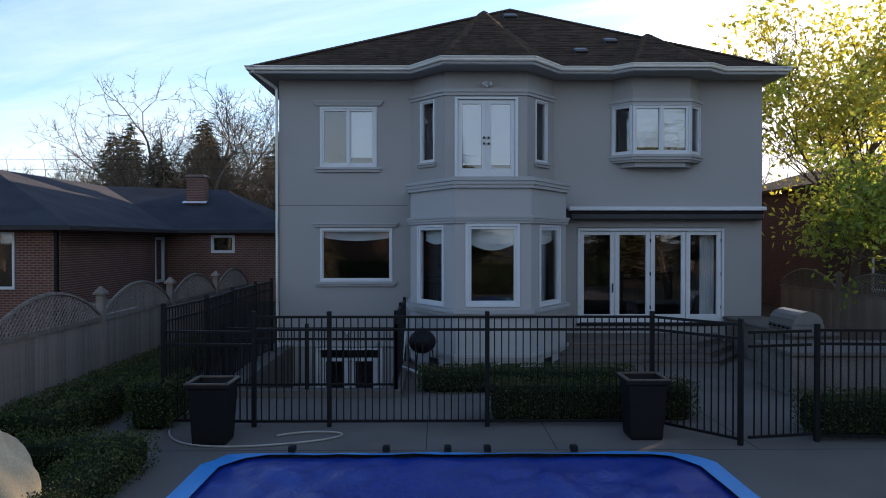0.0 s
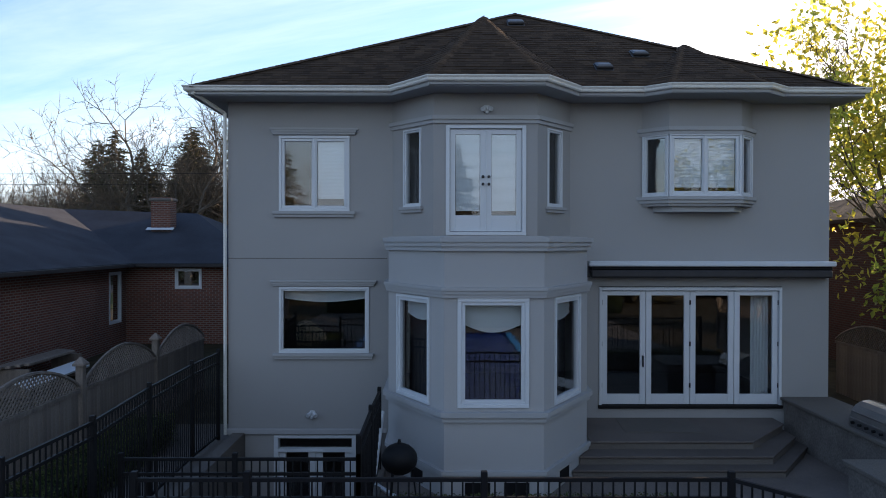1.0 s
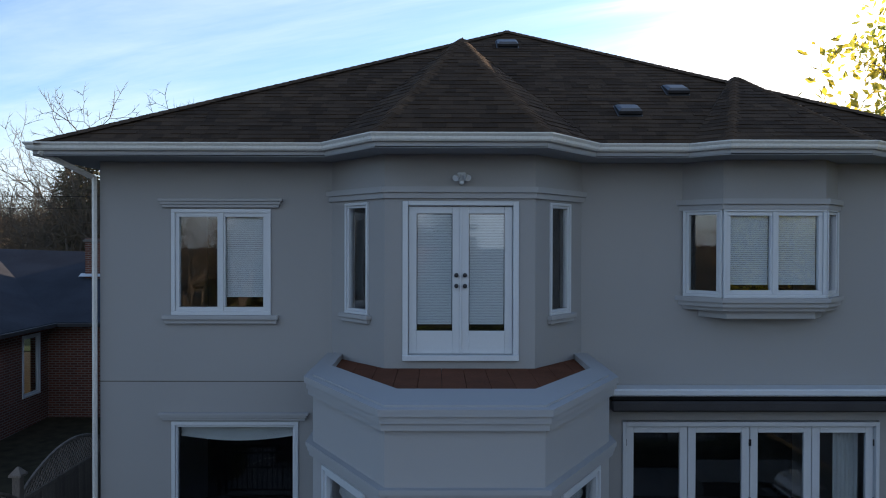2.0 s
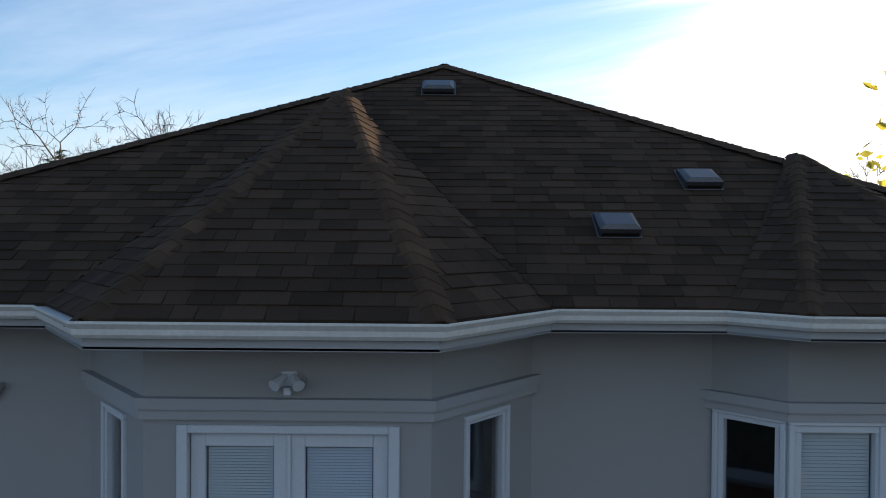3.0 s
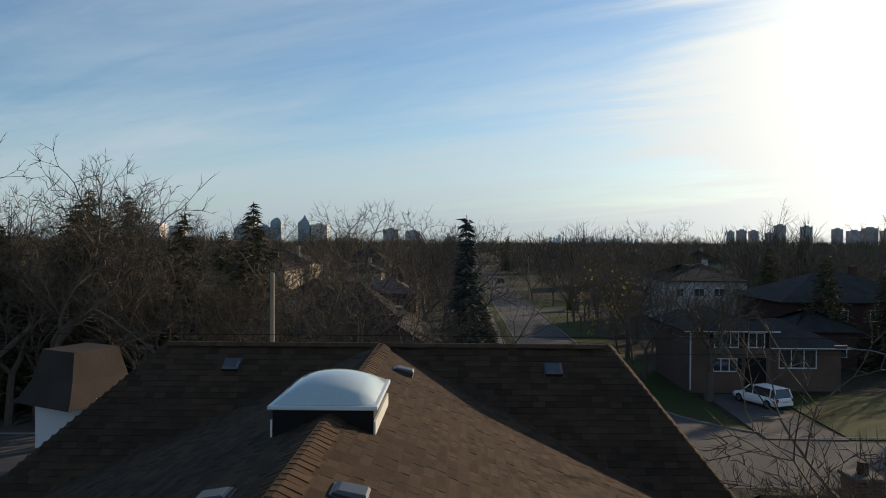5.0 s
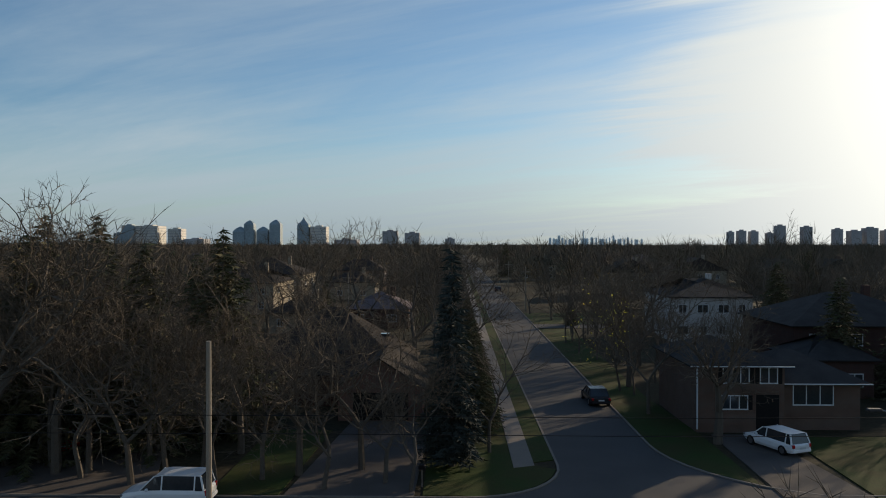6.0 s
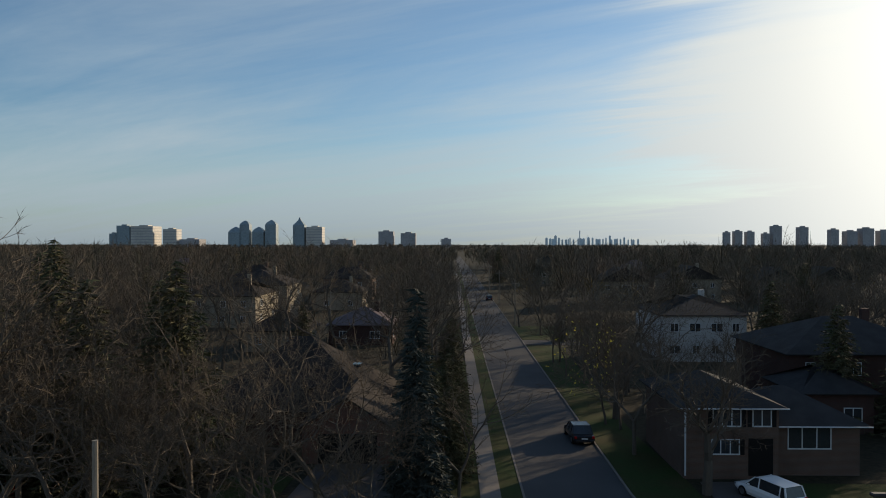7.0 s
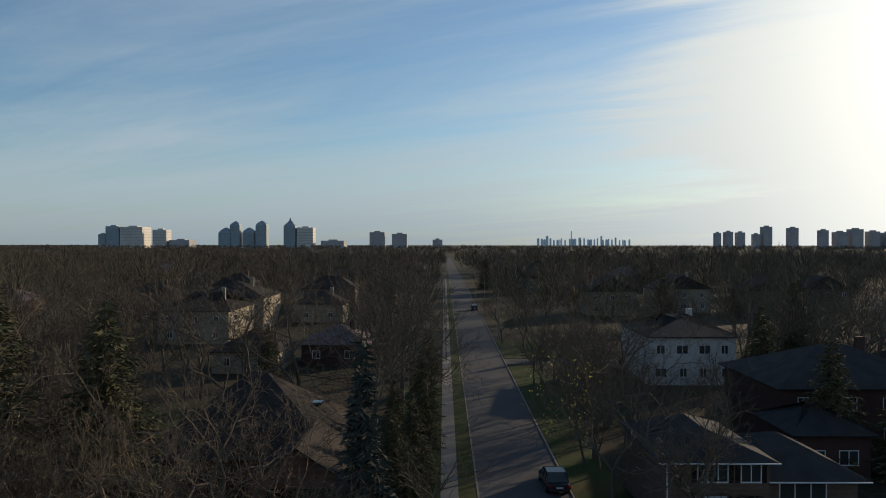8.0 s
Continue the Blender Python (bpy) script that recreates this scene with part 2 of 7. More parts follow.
BRICK_BROWN = brick_mat("brown_brick", (0.15, 0.085, 0.06), (0.115, 0.066, 0.05), (0.14, 0.125, 0.11))
NEXT_ROOF = mat("brown_gable_roof", (0.085, 0.062, 0.047), 0.95, 0.4, 0.8, 40, 0.5)
BRICK_DARK = brick_mat("dark_brick", (0.085, 0.036, 0.029), (0.062, 0.03, 0.026), (0.075, 0.066, 0.06))
WOOD_GREY = mat("weathered_wood", (0.185, 0.156, 0.134), 0.9, 0.35, 1.5, 30, 0.35, tint=(0.105, 0.087, 0.075), per_piece=0.16, stretch=(6, 6, 0.6))
BARK = mat("bark", (0.108, 0.094, 0.078), 0.95, 0.35, 2, 25, 0.5, tint=(0.090, 0.076, 0.062))
BARK_BROWN = mat("twig_bark", (0.118, 0.096, 0.072), 0.95, 0.35, 0.6, 12, 0.2, tint=(0.084, 0.069, 0.054))
NEEDLES = mat("spruce_needles", (0.058, 0.068, 0.034), 0.8, 0.5, 0.5, 12, 0.2, tint=(0.100, 0.080, 0.044))
NEEDLES_BLUE = mat("blue_spruce_needles", (0.050, 0.062, 0.056), 0.8, 0.4, 0.8, 12, 0.2)
LEAF_GREEN = mat("hedge_leaf", (0.040, 0.060, 0.019), 0.85, 0.5, 2, 15, 0.0, tint=(0.062, 0.068, 0.024), per_piece=0.4, island=True)


def leaf_mat(name, c1, c2, through):
    """Leaf with light passing through the blade."""
    m = mat(name, c1, 0.55, 0.5, 0.5, 6, 0.0, tint=c2, per_piece=0.3, island=True)
    N, L = m.node_tree.nodes, m.node_tree.links
    out, b = N["Material Output"], N["Principled BSDF"]
    t, mx = N.new("ShaderNodeBsdfTranslucent"), N.new("ShaderNodeMixShader")
    col = b.inputs["Base Color"].links[0].from_socket
    L.new(col, t.inputs[0])
    mx.inputs[0].default_value = through
    L.new(b.outputs[0], mx.inputs[1])
    L.new(t.outputs[0], mx.inputs[2])
    L.new(mx.outputs[0], out.inputs[0])
    return m


LEAF_YELLOW = leaf_mat("yellow_leaf_lit", (0.55, 0.46, 0.06), (0.34, 0.41, 0.07), 0.66)
LEAF_LIME = leaf_mat("green_leaf_lit", (0.22, 0.31, 0.05), (0.36, 0.37, 0.06), 0.58)
GLASS = glass_mat("window_glass")
BLIND = mat("white_blind", (0.56, 0.60, 0.62), 0.7, 0.06, 1, 20, 0.0)
# near-black colour stands in for unlit rooms; joints and balcony slab share it
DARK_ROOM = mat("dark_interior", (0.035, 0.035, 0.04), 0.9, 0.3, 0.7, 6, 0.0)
TERRACOTTA = mat("terracotta_decking", (0.13, 0.05, 0.028), 0.85, 0.3, 3, 40, 0.2)

# ---- mesh helpers ----


def thing(name, label, category, group="", kind="", at=(0, 0, 0)):
    e = new(name)
    e.location = at
    e.empty_display_size = 0.2
    return tagged(e, label, category, group, kind)


def mesh_of(name, bm, material):
    me = bpy.data.meshes.new(name)
    bmesh.ops.recalc_face_normals(bm, faces=bm.faces)
    bm.to_mesh(me)
    bm.free()
    me.materials.append(material)
    return me


def part(name, bm, material, parent=None, label="", smooth=False):
    """Links a bmesh as one mesh under a thing or a part; world coordinates are kept."""
    me = bm if isinstance(bm, bpy.types.Mesh) else mesh_of(name, bm, material)
    if smooth:
        me.polygons.foreach_set("use_smooth", [True] * len(me.polygons))
    ob = new(name, me)
    if parent:
        ob.parent = parent
        p, off = parent, Vector((0, 0, 0))
        while p:
            off += p.location
            p = p.parent
        ob.location = -off
    if label:
        ob["label"] = label
    return ob


def solid(name, bm, material, label, category, group="", kind="", smooth=False):
    return tagged(part(name, bm, material, None, "", smooth), label, category, group, kind)


def box(x0, x1, y0, y1, z0, z1, bm=None, bevel=0.0):
    bm = bm or bmesh.new()
    g = bmesh.ops.create_cube(bm, size=1.0)["verts"]
    for v in g:
        v.co = Vector(((x0 + x1) / 2 + v.co.x * (x1 - x0), (y0 + y1) / 2 + v.co.y * (y1 - y0), (z0 + z1) / 2 + v.co.z * (z1 - z0)))
    if bevel:
        es = list({e for v in g for e in v.link_edges})
        bmesh.ops.bevel(bm, geom=es, offset=bevel, segments=1, affect="EDGES")
    return bm


def faces(polys, bm=None):
    """Separate polygons from corner lists."""
    bm = bm or bmesh.new()
    for p in polys:
        bm.faces.new([bm.verts.new(c) for c in p])
    return bm


def prism(pts, z0, z1, bm=None, bevel=0.0):
    """An upright prism over a plan outline."""
    bm = bm or bmesh.new()
    a = [bm.verts.new((x, y, z0)) for x, y in pts]
    b = [bm.verts.new((x, y, z1)) for x, y in pts]
    n = len(pts)
    fs = [bm.faces.new(a[::-1]), bm.faces.new(b)]
    for i in range(n):
        fs.append(bm.faces.new((a[i], a[(i + 1) % n], b[(i + 1) % n], b[i])))
    if bevel:
        bmesh.ops.bevel(bm, geom=list({e for f in fs for e in f.edges}), offset=bevel, segments=1, affect="EDGES")
    return bm


def slab(poly, thick, bm=None):
    """A flat polygon in space, given thickness downwards along its normal."""
    bm = bm or bmesh.new()
    P = [Vector(p) for p in poly]
    n = (P[1] - P[0]).cross(P[2] - P[0]).normalized()
    if n.z < 0:
        n = -n
    a = [bm.verts.new(p) for p in P]
    b = [bm.verts.new(p - n * thick) for p in P]
    bm.faces.new(a)
    bm.faces.new(b[::-1])
    k = len(P)
    for i in range(k):
        bm.faces.new((a[i], b[i], b[(i + 1) % k], a[(i + 1) % k]))
    return bm


class Face:
    """An upright wall line from p to q in plan; u runs along it, v is height, w goes outwards (to the right of p to q)."""

    def __init__(self, p, q):
        self.p, self.q = Vector((*p, 0)), Vector((*q, 0))
        self.t = (self.q - self.p).normalized()
        self.n = Vector((self.t.y, -self.t.x, 0))
        self.len = (self.q - self.p).length

    def at(self, u, v, w=0.0):
        return self.p + self.t * u + self.n * w + Vector((0, 0, v))

    def box(self, u0, u1, v0, v1, w0, w1, bm=None, bevel=0.0):
        b2 = box(u0, u1, w0, w1, v0, v1, bm, bevel) if bm is None else None
        if b2 is None:
            tmp = box(u0, u1, w0, w1, v0, v1, None, bevel)
            vs = {}
            for v in tmp.verts:
                vs[v] = bm.verts.new(self.at(v.co.x, v.co.z, v.co.y))
            for f in tmp.faces:
                bm.faces.new([vs[v] for v in f.verts])
            tmp.free()
            return bm
        for v in b2.verts:
            v.co = self.at(v.co.x, v.co.z, v.co.y)
        return b2

    def wall(self, v0, v1, thick, holes=(), u0=0.0, u1=None, bm=None):
        """A wall with openings that go through it."""
        bm = bm or bmesh.new()
        u1 = self.len if u1 is None else u1
        us = sorted({u0, u1, *[h[0] for h in holes], *[h[1] for h in holes]})
        vs = sorted({v0, v1, *[h[2] for h in holes], *[h[3] for h in holes]})
        us, vs = [u for u in us if u0 <= u <= u1], [v for v in vs if v0 <= v <= v1]
        nu, nv = len(us) - 1, len(vs) - 1
        solid_at = {}
        for i in range(nu):
            for j in range(nv):
                mu, mv = (us[i] + us[i + 1]) / 2, (vs[j] + vs[j + 1]) / 2
                solid_at[i, j] = not any(h[0] < mu < h[1] and h[2] < mv < h[3] for h in holes)
        grid = {}

        def vert(i, j, k):
            if (i, j, k) not in grid:
                grid[i, j, k] = bm.verts.new(self.at(us[i], vs[j], -thick * k))
            return grid[i, j, k]
        for (i, j), ok in solid_at.items():
            if not ok:
                continue
            bm.faces.new([vert(a, b, 0) for a, b in ((i, j), (i + 1, j), (i + 1, j + 1), (i, j + 1))])
            bm.faces.new([vert(a, b, 1) for a, b in ((i, j + 1), (i + 1, j + 1), (i + 1, j), (i, j))])
            for (di, dj), (a, b) in (((0, -1), ((i, j), (i + 1, j))), ((1, 0), ((i + 1, j), (i + 1, j + 1))), ((0, 1), ((i + 1, j + 1), (i, j + 1))), ((-1, 0), ((i, j + 1), (i, j)))):
                if not solid_at.get((i + di, j + dj), False):
                    bm.faces.new((vert(*b, 0), vert(*a, 0), vert(*a, 1), vert(*b, 1)))
        return bm


# ---- ground, roads ----
GB, GZ = 0.2, 0.6          # garden level behind the house, street level before it
ground = solid("ground", faces([[(-4800, -600, GB - 0.06), (-6.6, -600, GB - 0.06), (-6.6, 20, GB - 0.06), (-4800, 20, GB - 0.06)],
                                [(9.6, -600, GB - 0.06), (4800, -600, GB - 0.06), (4800, 20, GB - 0.06), (9.6, 20, GB - 0.06)],
                                [(-6.6, -600, GB - 0.06), (9.6, -600, GB - 0.06), (9.6, -8, GB - 0.06), (-6.6, -8, GB - 0.06)],
                                [(-4800, 20, GB - 0.06), (-4.0, 20, GB - 0.06), (-4.0, 36, GZ - 0.06), (-4800, 36, GZ - 0.06)],
                                [(8.7, 20, GB - 0.06), (4800, 20, GB - 0.06), (4800, 36, GZ - 0.06), (8.7, 36, GZ - 0.06)],
                                [(-4800, 36, GZ - 0.06), (4800, 36, GZ - 0.06), (4800, 4900, GZ - 0.06), (-4800, 4900, GZ - 0.06)]]),
               SOIL, "dull brown and green ground under leafless suburban trees", "ground", kind="structure")
RX0, RX1 = 11.5, 18.4          # street that runs away
CY0, CY1 = 57.0, 65.6          # street across the front


def arc(cx, cy, r, a0, a1, n=8):
    return [(cx + r * math.cos(radians(a0 + (a1 - a0) * i / n)), cy + r * math.sin(radians(a0 + (a1 - a0) * i / n))) for i in range(n + 1)]


road_pts = [(-160, CY0), (160, CY0), (160, CY1), (32, CY1 - 0.6)] + arc(RX1 + 11, CY1 + 11, 11, 250, 180) + [(RX1, 420), (RX1 - 2, 900), (RX0 - 2, 900), (RX0, 420)] + arc(RX0 - 6, CY1 + 6, 6, 360, 270) + [(-160, CY1)]
solid("road", prism(road_pts, GZ - 0.15, GZ - 0.05), ASPHALT, "worn grey asphalt suburban street with a junction", "road", kind="structure")
# ---- the house: shell ----
WX0, WX1, WY, TOP = -4.16, 8.82, 19.2, 7.50
house = thing("house", "two-storey grey stucco house with white windows and dark brown hip roof", "house", at=(2.3, 27, 0.2))
rear = Face((WX0, WY), (WX1, WY))          # w points to the garden (-y)
UB = [(-0.62, WY), (0.26, 18.19), (2.36, 18.19), (3.2, WY)]      # upper bay
LB = [(-0.58, WY), (-0.58, 17.3), (0.46, 15.55), (2.12, 15.55), (3.19, 17.3), (3.19, WY)]      # lower bay, with straight cheeks
OB = [(4.75, WY), (5.2, 18.75), (6.72, 18.75), (7.14, WY)]       # oriel
X = lambda x: x - WX0
holes = [(X(-3.07), X(-1.55), 5.11, 6.73), (X(-3.07), X(-1.13), 2.05, 3.48), (X(3.84), X(7.8), 0.89, 3.50),
         (X(-0.5), X(3.1), 4.55, 7.0), (X(-0.6), X(3.4), 0.9, 3.4), (X(4.85), X(7.04), 5.3, 6.75),
         (X(-3.18), X(-1.40), -1.75, 0.27)]
part("wall", rear.wall(-1.9, TOP, 0.3, holes), STUCCO, house, "smooth grey stucco rear wall")
part("wall", Face((WX1, WY + 0.0), (WX1, 42.0)).wall(-0.2, TOP, 0.3, u0=0.3), STUCCO, house)
part("wall", Face((WX0, 42.0), (WX0, WY)).wall(-1.9, TOP, 0.3, u1=22.5), STUCCO, house)
part("wall", Face((WX1, 42.0), (WX0, 42.0)).wall(-0.2, TOP, 0.3), STUCCO, house)
# added interior slabs and backings, near-black so the rooms look unlit
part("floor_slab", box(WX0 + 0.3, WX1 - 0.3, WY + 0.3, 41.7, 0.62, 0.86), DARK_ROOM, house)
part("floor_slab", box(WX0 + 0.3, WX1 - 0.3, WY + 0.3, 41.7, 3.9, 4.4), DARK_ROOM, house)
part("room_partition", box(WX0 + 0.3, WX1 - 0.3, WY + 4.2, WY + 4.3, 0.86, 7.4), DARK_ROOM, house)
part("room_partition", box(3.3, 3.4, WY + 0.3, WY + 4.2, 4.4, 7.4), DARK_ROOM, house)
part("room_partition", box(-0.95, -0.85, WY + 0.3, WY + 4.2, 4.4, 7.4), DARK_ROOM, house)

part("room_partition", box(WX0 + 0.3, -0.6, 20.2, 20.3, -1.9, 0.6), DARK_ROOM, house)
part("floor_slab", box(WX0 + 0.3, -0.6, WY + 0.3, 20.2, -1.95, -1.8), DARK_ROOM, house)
# bays: three faces each
TH = 0.16


def bay_faces(pts):
    return [Face(p, q) for p, q in zip(pts, pts[1:])]


def window(f, u0, u1, v0, v1, parent, panes=1, casing=0.06, blind=None, label="white framed window", frame_w=0.05, depth=0.0, name="window"):
    """A window in a wall line: frame, mullions, panes, optional blind; set back by depth."""
    root = part(name, f.box(u0, u1, v0, v0 + frame_w, -0.10 - depth, 0.03 - depth, None, 0.006), WHITE, parent, label)
    bm = f.box(u0, u1, v1 - frame_w, v1, -0.10 - depth, 0.03 - depth, None, 0.006)
    f.box(u0, u0 + frame_w, v0 + frame_w, v1 - frame_w, -0.10 - depth, 0.03 - depth, bm, 0.006)
    f.box(u1 - frame_w, u1, v0 + frame_w, v1 - frame_w, -0.10 - depth, 0.03 - depth, bm, 0.006)
    part("frame", bm, WHITE, root)
    w = (u1 - u0 - 2 * frame_w) / panes
    for i in range(panes):
        a, b = u0 + frame_w + i * w, u0 + frame_w + (i + 1) * w
        if i:
            part("mullion", f.box(a - 0.035, a + 0.035, v0 + frame_w, v1 - frame_w, -0.09 - depth, 0.025 - depth, None, 0.005), WHITE, root)
        s = casing
        bm = f.box(a, b, v0 + frame_w, v0 + frame_w + s, -0.07 - depth, 0.005 - depth, None, 0.004)
        f.box(a, b, v1 - frame_w - s, v1 - frame_w, -0.07 - depth, 0.005 - depth, bm, 0.004)
        f.box(a, a + s, v0 + frame_w + s, v1 - frame_w - s, -0.07 - depth, 0.005 - depth, bm, 0.004)
        f.box(b - s, b, v0 + frame_w + s, v1 - frame_w - s, -0.07 - depth, 0.005 - depth, bm, 0.004)
        part("sash", bm, WHITE, root)
        g = part("pane", f.box(a + s - 0.004, b - s + 0.004, v0 + frame_w + s - 0.004, v1 - frame_w - s + 0.004, -0.045 - depth, -0.037 - depth), GLASS, root)
        g.visible_shadow = False
        if blind is not None and blind[i] > 0:
            lo = v1 - frame_w - s - (v1 - v0 - 2 * frame_w - 2 * s) * blind[i]
            bb = bmesh.new()
            z = v1 - frame_w - s
            while z > lo + 0.03:
                f.box(a + s + 0.01, b - s - 0.01, z - 0.030, z - 0.003, -0.085 - depth, -0.07 - depth, bb)
                z -= 0.03
            part("blind", bb, BLIND, root, "white horizontal slat blind")
    return root


def trim(f, u0, u1, v0, v1, w, parent, name="moulding", steps=2):
    """A stucco moulding in stepped profile."""
    bm = None
    h = (v1 - v0) / steps
    for i in range(steps):
        bm = f.box(u0 - w * 0.3 * i, u1 + w * 0.3 * i, v0 + h * i, v0 + h * (i + 1), 0.0, w * (0.62 + 0.38 * i / max(1, steps - 1)), bm, 0.006)
    return part(name, bm, STUCCO_TRIM, parent)


def outline_bands(pts, z0, z1, out, parent, name="moulding", steps=2, ends=0.0):
    """A moulding that follows a bay's outline, mitred at the corners."""
    bm = bmesh.new()
    h = (z1 - z0) / steps
    for s in range(steps):
        w = out * (0.55 + 0.45 * s / max(1, steps - 1))
        fs = bay_faces(pts)
        P = [Vector((*p, 0)) for p in pts]
        last = len(P) - 1
        outer, inner = [], []
        for i, p in enumerate(P):
            if i in (0, last):
                f = fs[0] if i == 0 else fs[-1]
                o = f.n * w - f.t * (f.n.y * w / f.t.y)
            else:
                n = (fs[i - 1].n + fs[i].n).normalized()
                o = n * (w / n.dot(fs[i].n))
            outer.append(p + o)
            inner.append(p - o.normalized() * 0.02)
        ring = [(p.x, p.y) for p in outer] + [(p.x, p.y) for p in reversed(inner)]
        c = len(ring)
        a = [bm.verts.new((x, y, z0 + h * s)) for x, y in ring]
        b = [bm.verts.new((x, y, z0 + h * (s + 1))) for x, y in ring]
        for i in range(c):
            bm.faces.new((a[i], a[(i + 1) % c], b[(i + 1) % c], b[i]))
        for i in range(last):
            bm.faces.new((b[i], b[i + 1], b[c - 2 - i], b[c - 1 - i]))
            bm.faces.new((a[i], a[c - 1 - i], a[c - 2 - i], a[i + 1]))
    return part(name, bm, STUCCO_TRIM, parent)


# upper bay with the double door
ubf = bay_faces(UB)
m = ubf[0].len / 2
side_hole = [(m - 0.29, m + 0.29, 5.18, 6.80)]
part("bay_wall", ubf[0].wall(4.3, TOP, TH, side_hole), STUCCO, house)
part("bay_wall", ubf[2].wall(4.3, TOP, TH, side_hole), STUCCO, house)
part("bay_wall", ubf[1].wall(4.3, TOP, TH, [(0.25, 1.87, 4.60, 6.80)]), STUCCO, house)
for f in (ubf[0], ubf[2]):
    window(f, m - 0.29, m + 0.29, 5.18, 6.80, house, frame_w=0.04, casing=0.035, label="narrow white framed side window")
    trim(f, m - 0.33, m + 0.33, 5.06, 5.18, 0.09, house, "sill")
outline_bands(UB, 6.84, 7.0, 0.07, house)

# lower bay
lbf = bay_faces(LB)
LW = ((1, 0.36, 1.57, 1.66, 3.50), (2, 0.22, 1.41, 1.70, 3.53), (3, 0.44, 1.66, 1.66, 3.50))          # face, from, to, sill, head
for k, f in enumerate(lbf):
    part("bay_wall", f.wall(0.0, 4.4, TH, [w[1:] for w in LW if w[0] == k]), STUCCO_SKYLIT, house, "stucco bay wall, colour lightened for skylight")
for k, u0, u1, v0, v1 in LW:
    window(lbf[k], u0, u1, v0, v1, house, frame_w=0.07 if k == 2 else 0.05)
FABRIC = mat("pale_curtain", (0.50, 0.52, 0.52), 0.9, 0.15, 3, 60, 0.2)


def roman_shade(f, u0, u1, top, drop, parent):
    """A soft blind with a sagging lower edge."""
    bm = bmesh.new()
    n = 14
    rows = []
    for j in range(5):
        r = []
        for i in range(n + 1):
            s = i / n
            z = top - drop * (j / 4) * (0.72 + 0.28 * math.sin(math.pi * s))
            r.append(bm.verts.new(f.at(u0 + (u1 - u0) * s, z, -0.16 - 0.02 * (j % 2))))
        rows.append(r)
    for a, b in zip(rows, rows[1:]):
        for i in range(n):
            bm.faces.new((a[i], a[i + 1], b[i + 1], b[i]))
    return part("roman_shade", bm, FABRIC, parent, "pale soft blind", True)


for k, u0, u1, v0, v1 in LW:
    roman_shade(lbf[k], u0 + 0.1, u1 - 0.1, v1 - 0.1, 0.50 if k == 2 else 0.34, house)
roman_shade(rear, X(-2.98), X(-1.22), 3.42, 0.28, house)
bm = bmesh.new()
n = 24
a = [[bm.verts.new(rear.at(X(7.25) + 0.4 * i / n, z, -0.30 - 0.03 * math.sin(i * 1.6))) for z in (1.0, 3.35)] for i in range(n + 1)]
for p, q in zip(a, a[1:]):
    bm.faces.new((p[0], q[0], q[1], p[1]))
part("curtain", bm, FABRIC, house, "pale hanging curtain", True)
outline_bands(LB, 3.53, 3.70, 0.09, house, steps=3)
outline_bands(LB, 4.30, 4.53, 0.11, house, "coping", steps=3)
outline_bands(LB, 1.47, 1.64, 0.10, house, "sill_moulding", steps=2)
outline_bands(LB, 0.52, 0.66, 0.07, house, "plinth", steps=2)
# parapet top, with the balcony boards sunk inside it
INNER = [(-0.44, WY), (-0.43, 17.95), (0.54, 16.40), (2.13, 16.40), (3.05, 17.80), (3.06, WY)]
bm = bmesh.new()
for i in range(5):
    prism([LB[i], LB[i + 1], INNER[i + 1], INNER[i]], 4.30, 4.55, bm)
bmesh.ops.remove_doubles(bm, verts=bm.verts, dist=0.0005)
part("parapet_top", bm, STUCCO_TRIM, house, "pale flat parapet top of the bay")
inner_y = lambda x: 16.38 + (max(0.0, 0.54 - x) / 0.97 + max(0.0, x - 2.13) / 0.92) * 1.5
x = -0.44
while x < 3.05:
    x1 = min(x + 0.30, 3.06)
    cut = [c for c in (0.54, 2.13) if x < c < x1 - 0.006]
    xs = [x, *cut, x1 - 0.006]
    part("balcony_board", prism([(c, inner_y(c)) for c in xs] + [(x1 - 0.006, WY), (x, WY)], 4.40, 4.47), TERRACOTTA, house)
    x = x1
part("balcony_slab", prism([(c, y + 0.01) for c, y in INNER], 4.30, 4.395), DARK_ROOM, house)

# oriel
obf = bay_faces(OB)
part("bay_wall", prism([OB[0], OB[1], OB[2], OB[3]], 5.22, 5.36), STUCCO, house)
part("bay_wall", prism([(5.0, WY), (5.3, 18.85), (6.62, 18.85), (6.9, WY)], 5.10, 5.22), STUCCO_TRIM, house)
outline_bands(OB, 5.28, 5.42, 0.08, house, "sill_moulding")
outline_bands(OB, 6.72, 6.88, 0.07, house)
part("bay_wall", prism(OB, 6.72, TOP), STUCCO, house)
window(obf[0], 0.02, obf[0].len - 0.01, 5.42, 6.74, house, frame_w=0.045, casing=0.045)
window(obf[2], 0.01, obf[2].len - 0.02, 5.42, 6.74, house, frame_w=0.045, casing=0.045)
window(obf[1], 0.0, obf[1].len, 5.42, 6.74, house, panes=2, frame_w=0.05, casing=0.06, blind=(0.93, 0.93))

# near-black sheets close behind the angled panes, in place of dim rooms
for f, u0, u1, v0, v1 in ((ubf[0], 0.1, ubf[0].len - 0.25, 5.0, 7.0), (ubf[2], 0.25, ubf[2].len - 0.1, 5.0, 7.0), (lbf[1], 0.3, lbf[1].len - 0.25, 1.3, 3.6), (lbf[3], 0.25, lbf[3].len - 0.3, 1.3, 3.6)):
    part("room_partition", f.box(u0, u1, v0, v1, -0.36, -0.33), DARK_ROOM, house)
